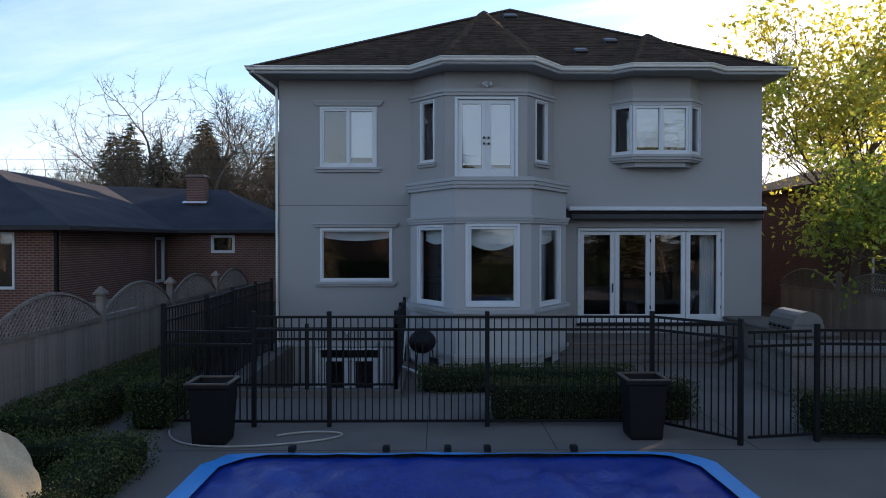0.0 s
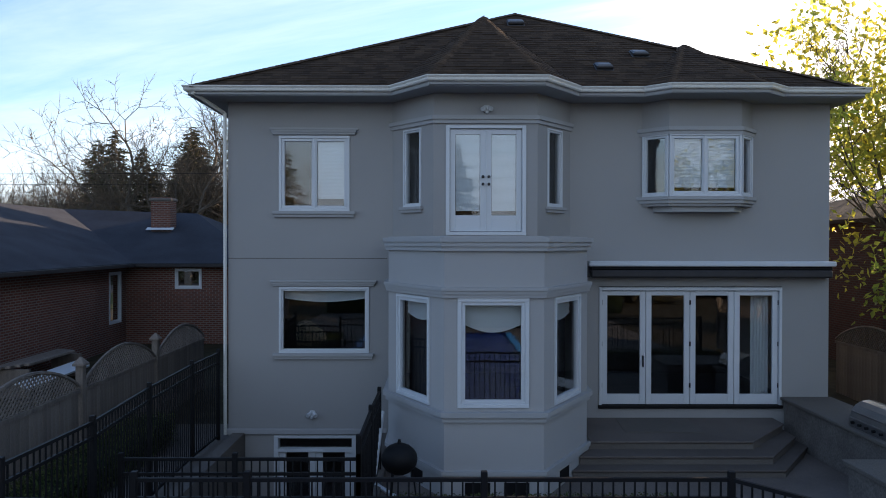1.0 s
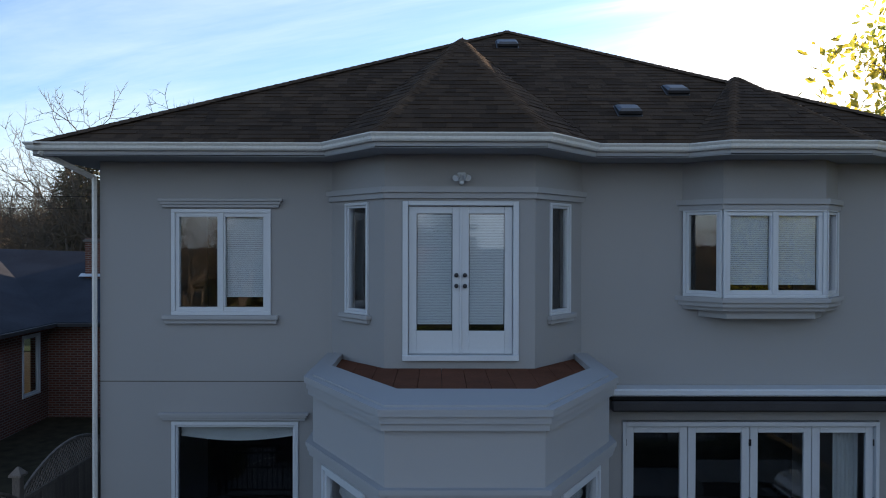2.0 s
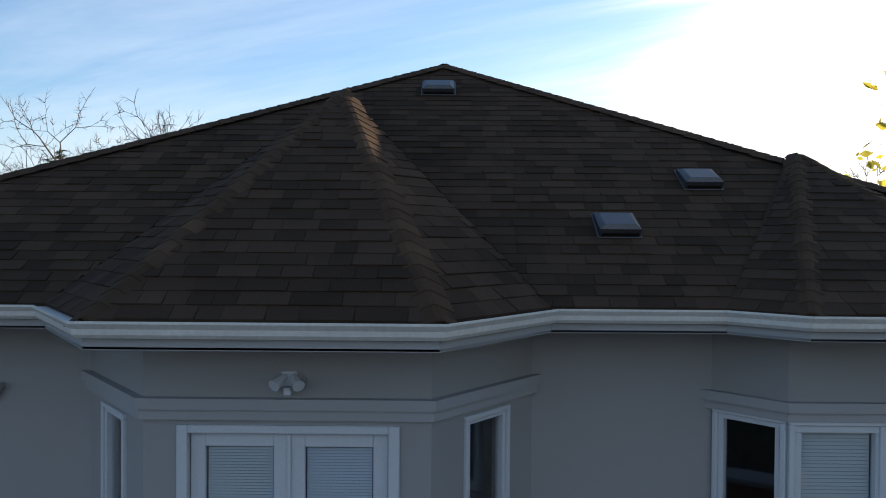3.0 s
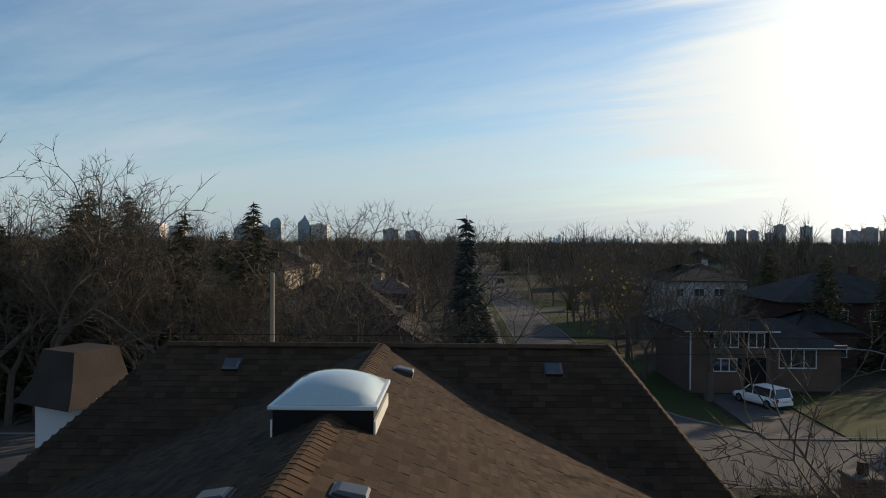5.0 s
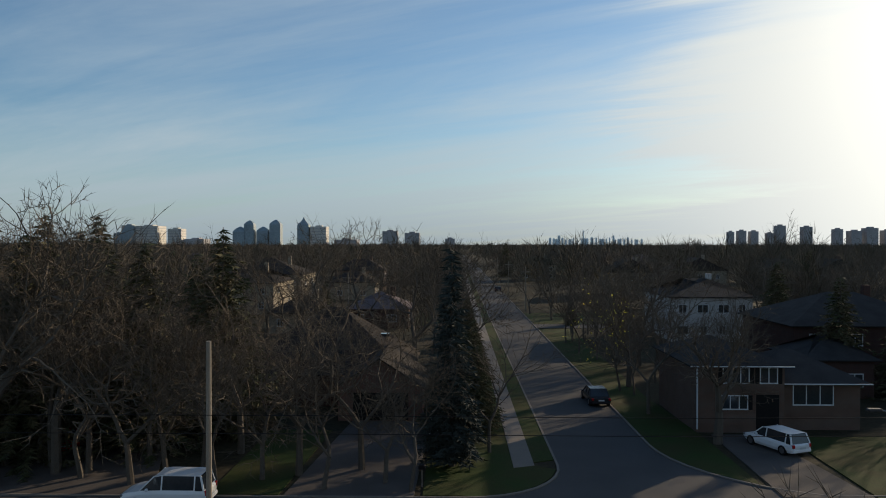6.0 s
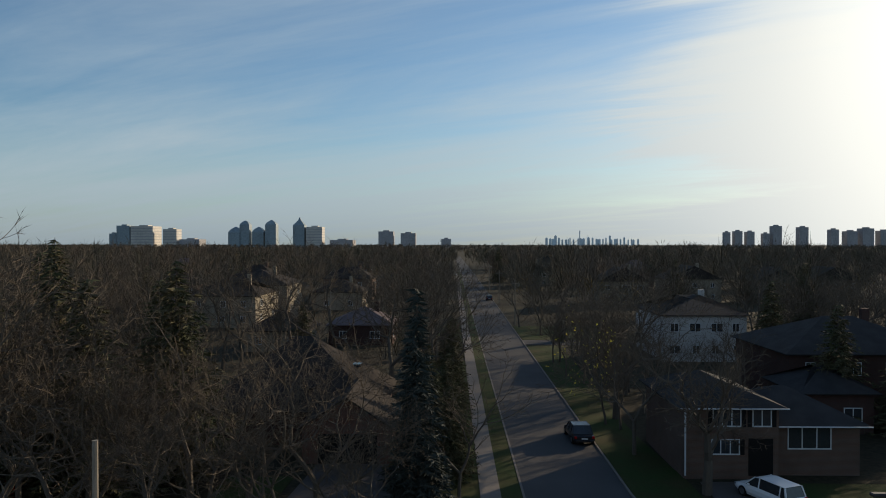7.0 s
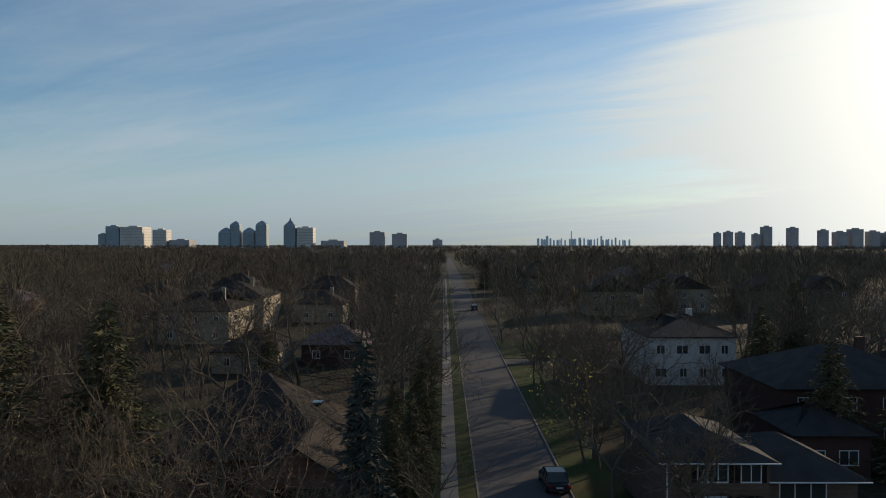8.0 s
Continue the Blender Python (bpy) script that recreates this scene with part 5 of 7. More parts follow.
for i, line in enumerate(([(-160, CY1), *reversed(arc(RX0 - 6, CY1 + 6, 6, 360, 270)), (RX0, 420)],
                          [(RX1, 420), *reversed(arc(RX1 + 11, CY1 + 11, 11, 250, 180)), (160, CY1 - 0.3)][::1])):
    pts = [(x, y, GZ) for x, y in line]
    solid("kerb", sweep(pts, [(0.0, -0.14), (0.0, 0.025), (-0.15, 0.025), (-0.15, -0.14)]), SIDEWALK, "pale concrete street kerb", "kerb", kind="structure")


# ---- buildings ----
def hip_roof(x0, x1, y0, y1, ze, zr, over=0.45, along="x", inset=None):
    x0, x1, y0, y1 = x0 - over, x1 + over, y0 - over, y1 + over
    if along == "x":
        k = (y1 - y0) / 2 if inset is None else inset
        r0, r1 = (x0 + k, (y0 + y1) / 2, zr), (x1 - k, (y0 + y1) / 2, zr)
    else:
        k = (x1 - x0) / 2 if inset is None else inset
        r0, r1 = ((x0 + x1) / 2, y0 + k, zr), ((x0 + x1) / 2, y1 - k, zr)
    A, B, C, D = (x0, y0, ze), (x1, y0, ze), (x1, y1, ze), (x0, y1, ze)
    if along == "x":
        return [[A, B, r1, r0], [B, C, r1], [C, D, r0, r1], [D, A, r0]]
    return [[A, B, r0], [B, C, r1, r0], [C, D, r1], [D, A, r0, r1]]


def add_roof(fs, material, parent, label=""):
    root = None
    for f in fs:
        o = part("roof", slab(f, 0.12), material, root or parent, label if root is None else "")
        root = root or o
    return root


def simple_window(f, u0, u1, v0, v1, parent, panes=1, material=None):
    o = part("window", f.box(u0, u1, v0, v0 + 0.09, 0.0, 0.06), material or WHITE, parent)
    part("head", f.box(u0, u1, v1 - 0.07, v1, 0.0, 0.05), material or WHITE, o)
    w = (u1 - u0) / panes
    for i in range(panes + 1):
        c = min(max(u0 + w * i, u0 + 0.045), u1 - 0.045)
        part("bar", f.box(c - 0.035, c + 0.035, v0 + 0.09, v1 - 0.07, 0.0, 0.05), material or WHITE, o)
    part("pane", f.box(u0 + 0.04, u1 - 0.04, v0 + 0.04, v1 - 0.04, 0.004, 0.02), PANE_FAR, o)
    return o


PANE_FAR = mat("dark_window_pane", (0.03, 0.035, 0.04), 0.08, 0.2, 1, 5, 0.0, spec=0.8)


def generic_house(x0, x1, y0, y1, h, rise, wall, roofm, label, z=GZ, along="x", wins=3, storeys=2, chimney=True, inset=None, gable=False):
    e = thing("house", label, "house", "neighbouring houses", at=((x0 + x1) / 2, (y0 + y1) / 2, z))
    part("wall", box(x0, x1, y0, y1, z - 0.3, z + h), wall, e)
    add_roof(hip_roof(x0, x1, y0, y1, z + h - 0.08, z + h + rise, 0.5, along, 0.0 if gable else inset), roofm, e)
    if gable:
        if along == "x":
            for x in (x0, x1 - 0.2):
                bm = bmesh.new()
                a = [bm.verts.new((x + o, y, zz)) for o in (0, 0.2) for y, zz in ((y0, z + h), (y1, z + h), ((y0 + y1) / 2, z + h + rise - 0.35))]
                bm.faces.new(a[:3]), bm.faces.new(a[3:][::-1])
                for i in range(3):
                    bm.faces.new((a[i], a[(i + 1) % 3], a[3 + (i + 1) % 3], a[3 + i]))
                part("gable_wall", bm, wall, e)
        else:
            for y in (y0, y1 - 0.2):
                bm = bmesh.new()
                a = [bm.verts.new((x, y + o, zz)) for o in (0, 0.2) for x, zz in ((x0, z + h), (x1, z + h), ((x0 + x1) / 2, z + h + rise - 0.35))]
                bm.faces.new(a[:3]), bm.faces.new(a[3:][::-1])
                for i in range(3):
                    bm.faces.new((a[i], a[(i + 1) % 3], a[3 + (i + 1) % 3], a[3 + i]))
                part("gable_wall", bm, wall, e)
    front, right = Face((x0, y0), (x1, y0)), Face((x1, y0), (x1, y1))
    for f, n in ((front, wins), (right, 2)):
        for s in range(storeys):
            zb = z + 1.0 + s * (h - 0.4) / storeys
            for i in range(n):
                c = f.len * (i + 0.5) / n + random.uniform(-0.3, 0.3)
                w = random.choice((0.5, 0.6, 0.8))
                simple_window(f, c - w, c + w, zb, zb + 1.25, e, 2)
    if chimney:
        cx, cy = x0 + (x1 - x0) * 0.7, (y0 + y1) / 2 + 0.8
        part("chimney", box(cx - 0.4, cx + 0.4, cy - 0.3, cy + 0.3, z + h, z + h + rise + 0.7, None, 0.02), wall, e)
    return e


# brick bungalow beside the garden
nb = thing("bungalow", "red brick bungalow with dark grey hip roof and chimney", "house", "neighbouring houses", at=(-14, 30, GB))
side = Face((-11.85, 22.8), (-11.85, 32.0))
back = Face((-11.85, 32.0), (-6.9, 32.0))
part("wall", Face((-24, 22.8), (-11.85, 22.8)).wall(-0.3, 3.62, 0.3, [(9.1, 10.7, 1.6, 3.42)]), BRICK, nb)
part("wall", side.wall(-0.3, 3.62, 0.3, [(7.7, 8.7, 1.35, 3.3)], u0=0.3), BRICK, nb)
part("wall", back.wall(-0.3, 3.62, 0.3, [(1.9, 2.95, 2.6, 3.4)]), BRICK, nb)
part("wall", box(-7.2, -6.9, 32.3, 42, -0.3, 3.62), BRICK, nb)
window(Face((-24, 22.8), (-11.85, 22.8)), 9.1, 10.7, 1.6, 3.42, nb, panes=2, frame_w=0.05, casing=0.04)
window(side, 7.7, 8.7, 1.35, 3.3, nb, frame_w=0.06)
window(back, 1.9, 2.95, 2.6, 3.4, nb, frame_w=0.06)
part("room_partition", box(-23, -12.4, 24.2, 24.3, 0, 3.6), DARK_ROOM, nb)
rf = add_roof([[(-24.5, 22.3, 3.62), (-11.35, 22.3, 3.62), (-17.5, 28.6, 6.0)], [(-11.35, 22.3, 3.62), (-11.35, 31.5, 3.62), (-17.0, 37.2, 5.95), (-17.5, 28.6, 6.0)],
               [(-11.35, 31.5, 3.62), (-6.4, 31.5, 3.62), (-10.8, 37.2, 5.75), (-17.0, 37.2, 5.95)], [(-6.4, 31.5, 3.62), (-6.4, 42.5, 3.62), (-10.8, 37.2, 5.75)],
               [(-24.5, 22.3, 3.62), (-17.5, 28.6, 6.0), (-17.0, 37.2, 5.95), (-24.5, 42, 3.62)], [(-6.4, 42.5, 3.62), (-24.5, 42.5, 3.62), (-17.0, 37.2, 5.95), (-10.8, 37.2, 5.75)]], SLATE_ROOF, nb, "dark grey shingle roof")
part("gutter", sweep([(-24.5, 22.3, 3.62), (-11.35, 22.3, 3.62), (-11.35, 31.5, 3.62), (-6.4, 31.5, 3.62)], [(0, -0.14), (0.09, -0.14), (0.11, -0.02), (0, -0.02)]), VENT_METAL, nb)
part("chimney", box(-12.0, -11.15, 34.8, 35.5, 4.2, 6.35, None, 0.02), BRICK, nb, "red brick chimney")
part("chimney_cap", box(-12.06, -11.09, 34.74, 35.56, 6.2, 6.3, None, 0.02), CONCRETE, nb)
part("chimney_flashing", slab([(-12.15, 34.62, 4.96), (-11.0, 34.62, 4.96), (-11.0, 34.82, 5.06), (-12.15, 34.82, 5.06)], 0.02), WHITE, nb)
part("drainpipe", box(-12.0, -11.9, 22.66, 22.79, 0.1, 3.5, None, 0.01), DARK_METAL, nb)
lum = thing("lumber_pile", "stacked pale boards and white trough by brick wall", "lumber", at=(-10.8, 25, GB))
for i in range(5):
    part("board", box(-11.7 + i * 0.2, -11.55 + i * 0.2, 22.9 + 0.1 * i, 26.6 - 0.2 * i, 0.98 + 0.02 * i, 1.05 + 0.02 * i, None, 0.005), WOOD_GREY, lum)
for y in (23.2, 26.0):
    part("trestle", box(-11.6, -10.7, y, y + 0.1, GB, 0.98), WOOD_GREY, lum)
part("trough", slab([(-10.75, 22.6, 0.75), (-10.35, 22.6, 0.6), (-10.35, 24.0, 0.62), (-10.75, 24.0, 0.77)], 0.06), WHITE, lum)
part("trough", slab([(-10.75, 24.2, 0.78), (-10.35, 24.2, 0.63), (-10.35, 25.9, 0.65), (-10.75, 25.9, 0.80)], 0.06), WHITE, lum)

# dark house with shed behind the yellow trees
generic_house(14.2, 25.0, 26, 35.6, 5.0, 1.6, BRICK_DARK, BROWN_ROOF, "dark brown neighbouring house behind autumn trees", z=0.3, wins=2, chimney=False)

# split-level house
sp = thing("house", "brown brick split-level house with grey hip roofs", "house", "neighbouring houses", at=(29, 84, GZ))
part("wall", box(22.7, 29.3, 79.3, 89.0, GZ - 0.2, 5.50), BRICK_BROWN, sp)
part("wall", box(29.3, 35.4, 80.2, 89.0, GZ - 0.2, 4.05), BRICK_BROWN, sp)
add_roof(hip_roof(22.7, 29.3, 79.3, 89.0, 5.48, 6.95, 0.5, "y", 3.6), GREY_ROOF, sp, "grey shingle hip roof")
add_roof(hip_roof(28.0, 35.4, 80.2, 89.0, 4.05, 6.0, 0.6, "x", 3.9), GREY_ROOF, sp)
f1, f2 = Face((22.7, 79.3), (29.3, 79.3)), Face((29.3, 80.2), (35.4, 80.2))
for u0, u1, v0, v1, n, f in ((2.0, 4.0, 4.1, 5.35, 3, f1), (4.75, 6.1, 4.1, 5.35, 2, f1), (1.9, 3.9, 2.15, 3.25, 3, f1), (1.0, 4.1, 2.3, 3.9, 3, f2)):
    simple_window(f, u0, u1, v0, v1, sp, n)
    if f is f1:
        for a in (u0 - 0.32, u1 + 0.04):
            part("shutter", f.box(a, a + 0.28, v0, v1, 0.0, 0.04), DARK_METAL, sp)
part("door_recess", f1.box(4.5, 6.2, 0.7, 3.3, 0.0, 0.03), DARK_METAL, sp, "dark recessed garage door")
part("gutter", box(22.15, 29.8, 78.72, 78.80, 5.43, 5.50), WHITE, sp)
part("gutter", box(29.4, 36.0, 79.52, 79.60, 4.00, 4.07), WHITE, sp)
part("downspout", box(22.75, 22.85, 79.2, 79.29, 0.7, 5.4), WHITE, sp)

sp.location += Vector((0.2, 0.7, 0.1))
generic_house(39.0, 55.0, 99, 112, 5.9, 2.9, BRICK_DARK, GREY_ROOF, "large dark red brick two-storey house", wins=4)
generic_house(37.0, 43.0, 92, 99, 3.6, 1.8, BRICK_DARK, GREY_ROOF, "dark brick house wing with grey roof", wins=2, storeys=1)
generic_house(36.0, 47.5, 130, 145, 6.5, 2.2, mat("white_render", (0.44, 0.44, 0.435), 0.9, 0.1, 1, 60, 0.1), GREY_ROOF, "white rendered two-storey house with grey roof", wins=4)
# corner house across the street
gh = thing("house", "dark brick house with steep brown roof and skylights", "house", "neighbouring houses", at=(-6, 92, GZ))
part("wall", box(-14, 0.8, 88, 101, GZ - 0.2, 3.4), BRICK_DARK, gh)
add_roof(hip_roof(-14, 0.8, 88, 101, 3.35, 8.6, 0.5, "x", 7.2), BROWN_ROOF, gh, "steep dark brown hip roof")
part("wall", box(-4.4, 2.3, 83, 88, GZ - 0.2, 3.2), BRICK, gh)
add_roof([[(-4.8, 82.6, 3.15), (-1.05, 82.6, 5.6), (-1.05, 91, 5.6), (-4.8, 91, 3.15)], [(2.7, 82.6, 3.15), (2.7, 91, 3.15), (-1.05, 91, 5.6), (-1.05, 82.6, 5.6)]], BROWN_ROOF, gh)
bm = bmesh.new()
a = [bm.verts.new((x, 83 + o, zz)) for o in (0, 0.2) for x, zz in ((-4.4, 3.2), (2.3, 3.2), (-1.05, 5.4))]
bm.faces.new(a[:3]), bm.faces.new(a[3:][::-1])
for i in range(3):
    bm.faces.new((a[i], a[(i + 1) % 3], a[3 + (i + 1) % 3], a[3 + i]))
part("gable_wall", bm, BRICK, gh, "red brick gable")
part("garage_door", Face((-4.4, 83), (2.3, 83)).box(1.2, 5.6, 0.6, 2.8, 0.0, 0.04), DARK_METAL, gh)
for x, y in ((-5.0, 89.6), (-1.9, 95.5)):
    part("roof_window", box(x - 0.45, x + 0.45, y - 0.5, y + 0.5, 4.9 if x < -4 else 5.7, 5.15 if x < -4 else 5.95), PANE_FAR, gh)
BEIGE = mat("beige_stone", (0.27, 0.235, 0.18), 0.9, 0.2, 1, 20, 0.2)
PALE_ROOF = mat("pale_purple_roof", (0.15, 0.12, 0.125), 0.9, 0.25, 1, 30, 0.3)
generic_house(-13.0, -2.8, 145, 155, 3.3, 2.5, BRICK_DARK, PALE_ROOF, "small brick bungalow with pale purple grey roof", wins=2, storeys=1)
generic_house(-24.5, -15.0, 138, 148, 3.2, 2.6, BEIGE, BROWN_ROOF, "beige bungalow with brown roof", wins=2, storeys=1)
generic_house(-44, -31.0, 168, 186, 6.2, 3.0, BEIGE, BROWN_ROOF, "tall beige stone house with brown hip roof", wins=3)
generic_house(-46, -30.0, 190, 206, 7.0, 3.2, BEIGE, BROWN_ROOF, "large beige house under bare trees", wins=3)
generic_house(-27, -15.0, 205, 216, 4.4, 2.8, BEIGE, BROWN_ROOF, "beige house with low brown roof", wins=2, storeys=1)
for x, y, w, hh, lab in ((46, 222, 13, 6.2, "beige gabled brick house under trees"), (66, 230, 15, 6.4, "brown gabled two-storey house"), (88, 224, 15, 6.2, "stone gabled house among bare trees"), (108, 235, 14, 6.0, "pale gabled house among woods"), (30, 300, 13, 5.8, "distant brick house by the street")):
    generic_house(x, x + w, y, y + 11, hh, 3.6, BEIGE if x % 4 else BRICK_BROWN, BROWN_ROOF, lab, along="y", gable=True, wins=3)
for x, y, lab in ((-85, 150, "dark roofed house among woods"), (-70, 210, "beige house among woods"), (-20, 270, "distant brick house with grey roof"), (-40, 330, "distant beige house with grey roof"), (60, 118, "brick house behind spruces")):
    generic_house(x, x + 13, y, y + 10, random.choice((3.4, 6.0)), 2.7, random.choice((BRICK_BROWN, BRICK_DARK)), random.choice((GREY_ROOF, BROWN_ROOF)), lab, wins=3)


rh = random.Random(9)
for x, y in ((-95, 190), (-60, 250), (-110, 260), (-75, 300), (-30, 235), (-55, 380), (-120, 350), (-15, 420), (70, 300), (110, 280), (95, 360), (50, 400), (140, 330), (35, 470), (-90, 440)):
    generic_house(x, x + rh.uniform(11, 15), y, y + 10, rh.choice((3.6, 6.2, 6.6)), rh.uniform(2.4, 3.4), rh.choice((BRICK_BROWN, BEIGE, BRICK_DARK)), rh.choice((GREY_ROOF, BROWN_ROOF, PALE_ROOF)), "distant suburban house half hidden by bare trees", wins=2, along=rh.choice("xy"))


# ---- vehicles ----
def car(at, turn, paint, label, length=4.7, width=1.85, height=1.65, van=False, cat="car"):
    """A car built along +x from lofted cross-sections, with glass, wheels and lamps."""
    e = thing("car", label, cat, "parked cars")
    L2, W2 = length / 2, width / 2
    belt = height * 0.58
    # stations along x: (x, half width, bottom, belt height)
    st = [(-L2, 0.80, 0.42, belt * 0.90), (-L2 + 0.10, 0.95, 0.28, belt), (-L2 * 0.6, 1.0, 0.22, belt), (0.1, 1.0, 0.22, belt), (L2 * 0.45, 1.0, 0.22, belt * 0.98), (L2 * 0.80, 0.95, 0.24, belt * 0.86), (L2 - 0.05, 0.80, 0.34, belt * 0.72)]
    bm = bmesh.new()
    R = []
    for x, w, b, t in st:
        w *= W2
        R.append([bm.verts.new((x, s * k * w, z)) for s, k, z in ((-1, 0.9, b), (-1, 1.0, b + 0.2), (-1, 1.0, t - 0.18), (-1, 0.93, t), (1, 0.93, t), (1, 1.0, t - 0.18), (1, 1.0, b + 0.2), (1, 0.9, b))])
    for a, b in zip(R, R[1:]):
        for i in range(8):
            bm.faces.new((a[i], a[(i + 1) % 8], b[(i + 1) % 8], b[i]))
    bm.faces.new(R[0]), bm.faces.new(R[-1][::-1])
    body = part("body", bm, paint, e)
    # cabin
    rear_x = -L2 + 0.12 if van else -L2 * 0.72
    cab = [(rear_x, 0.90, belt - 0.02), (rear_x + (0.22 if van else 0.55), 0.76, height - 0.02), (L2 * 0.02, 0.76, height), (L2 * 0.20, 0.76, height - 0.06), (L2 * 0.52, 0.90, belt - 0.04)]
    low = [(rear_x, 0.90), (rear_x + 0.2, 0.92), (L2 * 0.02, 0.92), (L2 * 0.25, 0.92), (L2 * 0.52, 0.90)]
    bm = bmesh.new()
    top = [[bm.verts.new((x, s * w * W2, z)) for s in (-1, 1)] for x, w, z in cab]
    bot = [[bm.verts.new((x, s * w * W2, belt - 0.03)) for s in (-1, 1)] for x, w in low]
    for i in range(4):
        bm.faces.new((top[i][0], top[i + 1][0], top[i + 1][1], top[i][1]))
        for s in (0, 1):
            try:
                bm.faces.new((bot[i][s], bot[i + 1][s], top[i + 1][s], top[i][s]))
            except ValueError:
                pass
    part("cabin_glass", bm, PANE_FAR, e, "dark tinted windows")
    bm = bmesh.new()
    tp = [[bm.verts.new((x, s * (w * W2 + 0.005), z + dz)) for s in (-1, 1) for dz in (0.012, -0.05)] for x, w, z in cab[1:4]]
    for a, b in zip(tp, tp[1:]):
        bm.faces.new((a[0], b[0], b[2], a[2]))
        bm.faces.new((a[0], a[1], b[1], b[0]))
        bm.faces.new((a[2], b[2], b[3], a[3]))
    part("roof", bm, paint, e)
    for i in (1, 2):
        x = cab[i][0] + (0.3 if i == 1 else 0)
        for s in (-1, 1):
            part("pillar", tube((x, s * 0.925 * W2, belt - 0.02), (x, s * 0.775 * W2, height - 0.03), 0.045, None, 4), paint, e)
    for s in (-1, 1):
        part("pillar", tube((cab[-1][0], s * 0.905 * W2, belt - 0.03), (cab[3][0], s * 0.765 * W2, height - 0.05), 0.045, None, 4), paint, e)
        part("pillar", tube((cab[0][0] + 0.02, s * 0.905 * W2, belt - 0.02), (cab[1][0], s * 0.765 * W2, height - 0.03), 0.06, None, 4), paint, e)
    for x in (-L2 * 0.62, L2 * 0.60):
        for s in (-1, 1):
            w = part("wheel", tube((x, s * (W2 - 0.20), 0.33), (x, s * (W2 + 0.015), 0.33), 0.33, None, 16), RUBBER, e)
            part("rim", tube((x, s * (W2 - 0.1), 0.33), (x, s * (W2 + 0.025), 0.33), 0.21, None, 12), STEEL, w)
    for s in (-1, 1):
        part("tail_light", box(-L2 - 0.01, -L2 + 0.14, s * W2 * 0.80 - 0.10, s * W2 * 0.80 + 0.10, belt * 0.72, belt * 0.98, None, 0.02), RED_LENS, e, "red tail light")
        part("headlight", box(L2 - 0.22, L2 - 0.02, s * W2 * 0.66 - 0.15, s * W2 * 0.66 + 0.15, belt * 0.58, belt * 0.74, None, 0.03), STEEL, e)
        part("mirror", box(L2 * 0.30, L2 * 0.36, s * (W2 + 0.08) - 0.08, s * (W2 + 0.08) + 0.08, belt, belt + 0.14, None, 0.03), paint, e)
    part("bumper", box(-L2 - 0.05, -L2 + 0.1, -W2 * 0.85, W2 * 0.85, 0.32, 0.52, None, 0.03), paint, e)
    part("number_plate", box(-L2 - 0.056, -L2 - 0.045, -0.25, 0.25, 0.56, 0.68), WHITE, e, "plain pale plate")
    e.matrix_world = pose(at[0], at[1], at[2], 0, 0, turn)
    return e


RUBBER = mat("tyre_rubber", (0.02, 0.02, 0.02), 0.85, 0.2, 5, 40, 0.1)
RED_LENS = mat("red_lens", (0.35, 0.01, 0.01), 0.2, 0.1, 3, 20, 0.0)
CAR_WHITE = mat("white_car_paint", (0.75, 0.76, 0.77), 0.25, 0.04, 1, 20, 0.0)
CAR_BLACK = mat("black_car_paint", (0.02, 0.02, 0.022), 0.2, 0.05, 1, 20, 0.0)
car((26.9, 75.6, GZ + 0.02), 112, CAR_WHITE, "white minivan parked on driveway", 4.5, 1.75, 1.5, True, "minivan")
car((-10.6, 64.5, GZ - 0.05), 180, CAR_WHITE, "white sport utility vehicle parked by the kerb", 4.7, 1.95, 1.78, True, "car")
car((17.4, 90.3, GZ - 0.05), 92, CAR_BLACK, "black saloon car parked by the kerb", 4.7, 1.8, 1.42)
car((3.9, 79.5, GZ), 90, CAR_WHITE, "white vehicle beside blue spruce", 4.6, 1.8, 1.6, True)
car((17.3, 236, GZ - 0.05), 90, CAR_BLACK, "small dark car far along the street", 4.6, 1.8, 1.5)
car((-22, 75, GZ), 120, mat("red_car_paint", (0.35, 0.02, 0.02), 0.25, 0.05, 1, 20, 0.0), "red car among leafless trees", 4.5, 1.8, 1.45)


# ---- poles, wires, lamps ----
POLE = mat("pole_wood", (0.25, 0.22, 0.18), 0.9, 0.3, 2, 30, 0.3, stretch=(4, 4, 0.4))


def pole(x, y, h, label, arm=False):
    e = thing("utility_pole", label, "utility pole", "utility poles", at=(x, y, GZ))
    part("shaft", tube((x, y, GZ - 0.3), (x, y, GZ + h), 0.115, 0.085, 10), POLE, e)
    if arm:
        part("crossarm", box(x - 1.0, x + 1.0, y - 0.06, y + 0.06, GZ + h - 0.9, GZ + h - 0.78), POLE, e)
    return e


pole(-3.37, 49.8, 10.8, "weathered wooden utility pole", False)
pole(26.3, 56.5, 9.6, "wooden utility pole with street lamp arm", False)
lamp = thing("street_lamp", "curved metal street lamp arm on pole", "street lamp", at=(26.3, 56.5, 7))
arm_pts = [(26.2, 56.5, 6.6), (25.2, 56.5, 7.2), (24.2, 56.5, 7.48), (23.4, 56.5, 7.55), (22.9, 56.5, 7.65)]
for a, b in zip(arm_pts, arm_pts[1:]):
    part("arm", tube(a, b, 0.035), STEEL, lamp)
part("lamp_head", box(22.35, 22.95, 56.36, 56.64, 7.58, 7.72, None, 0.04), VENT_METAL, lamp)
for i, (x, y) in enumerate(((9.2, 150), (9.0, 200), (9.1, 250), (8.9, 300), (19.4, 175), (19.5, 225), (19.4, 275), (-13.2, 148))):
    pole(x, y, 9.0, "distant wooden utility pole along the street", True)
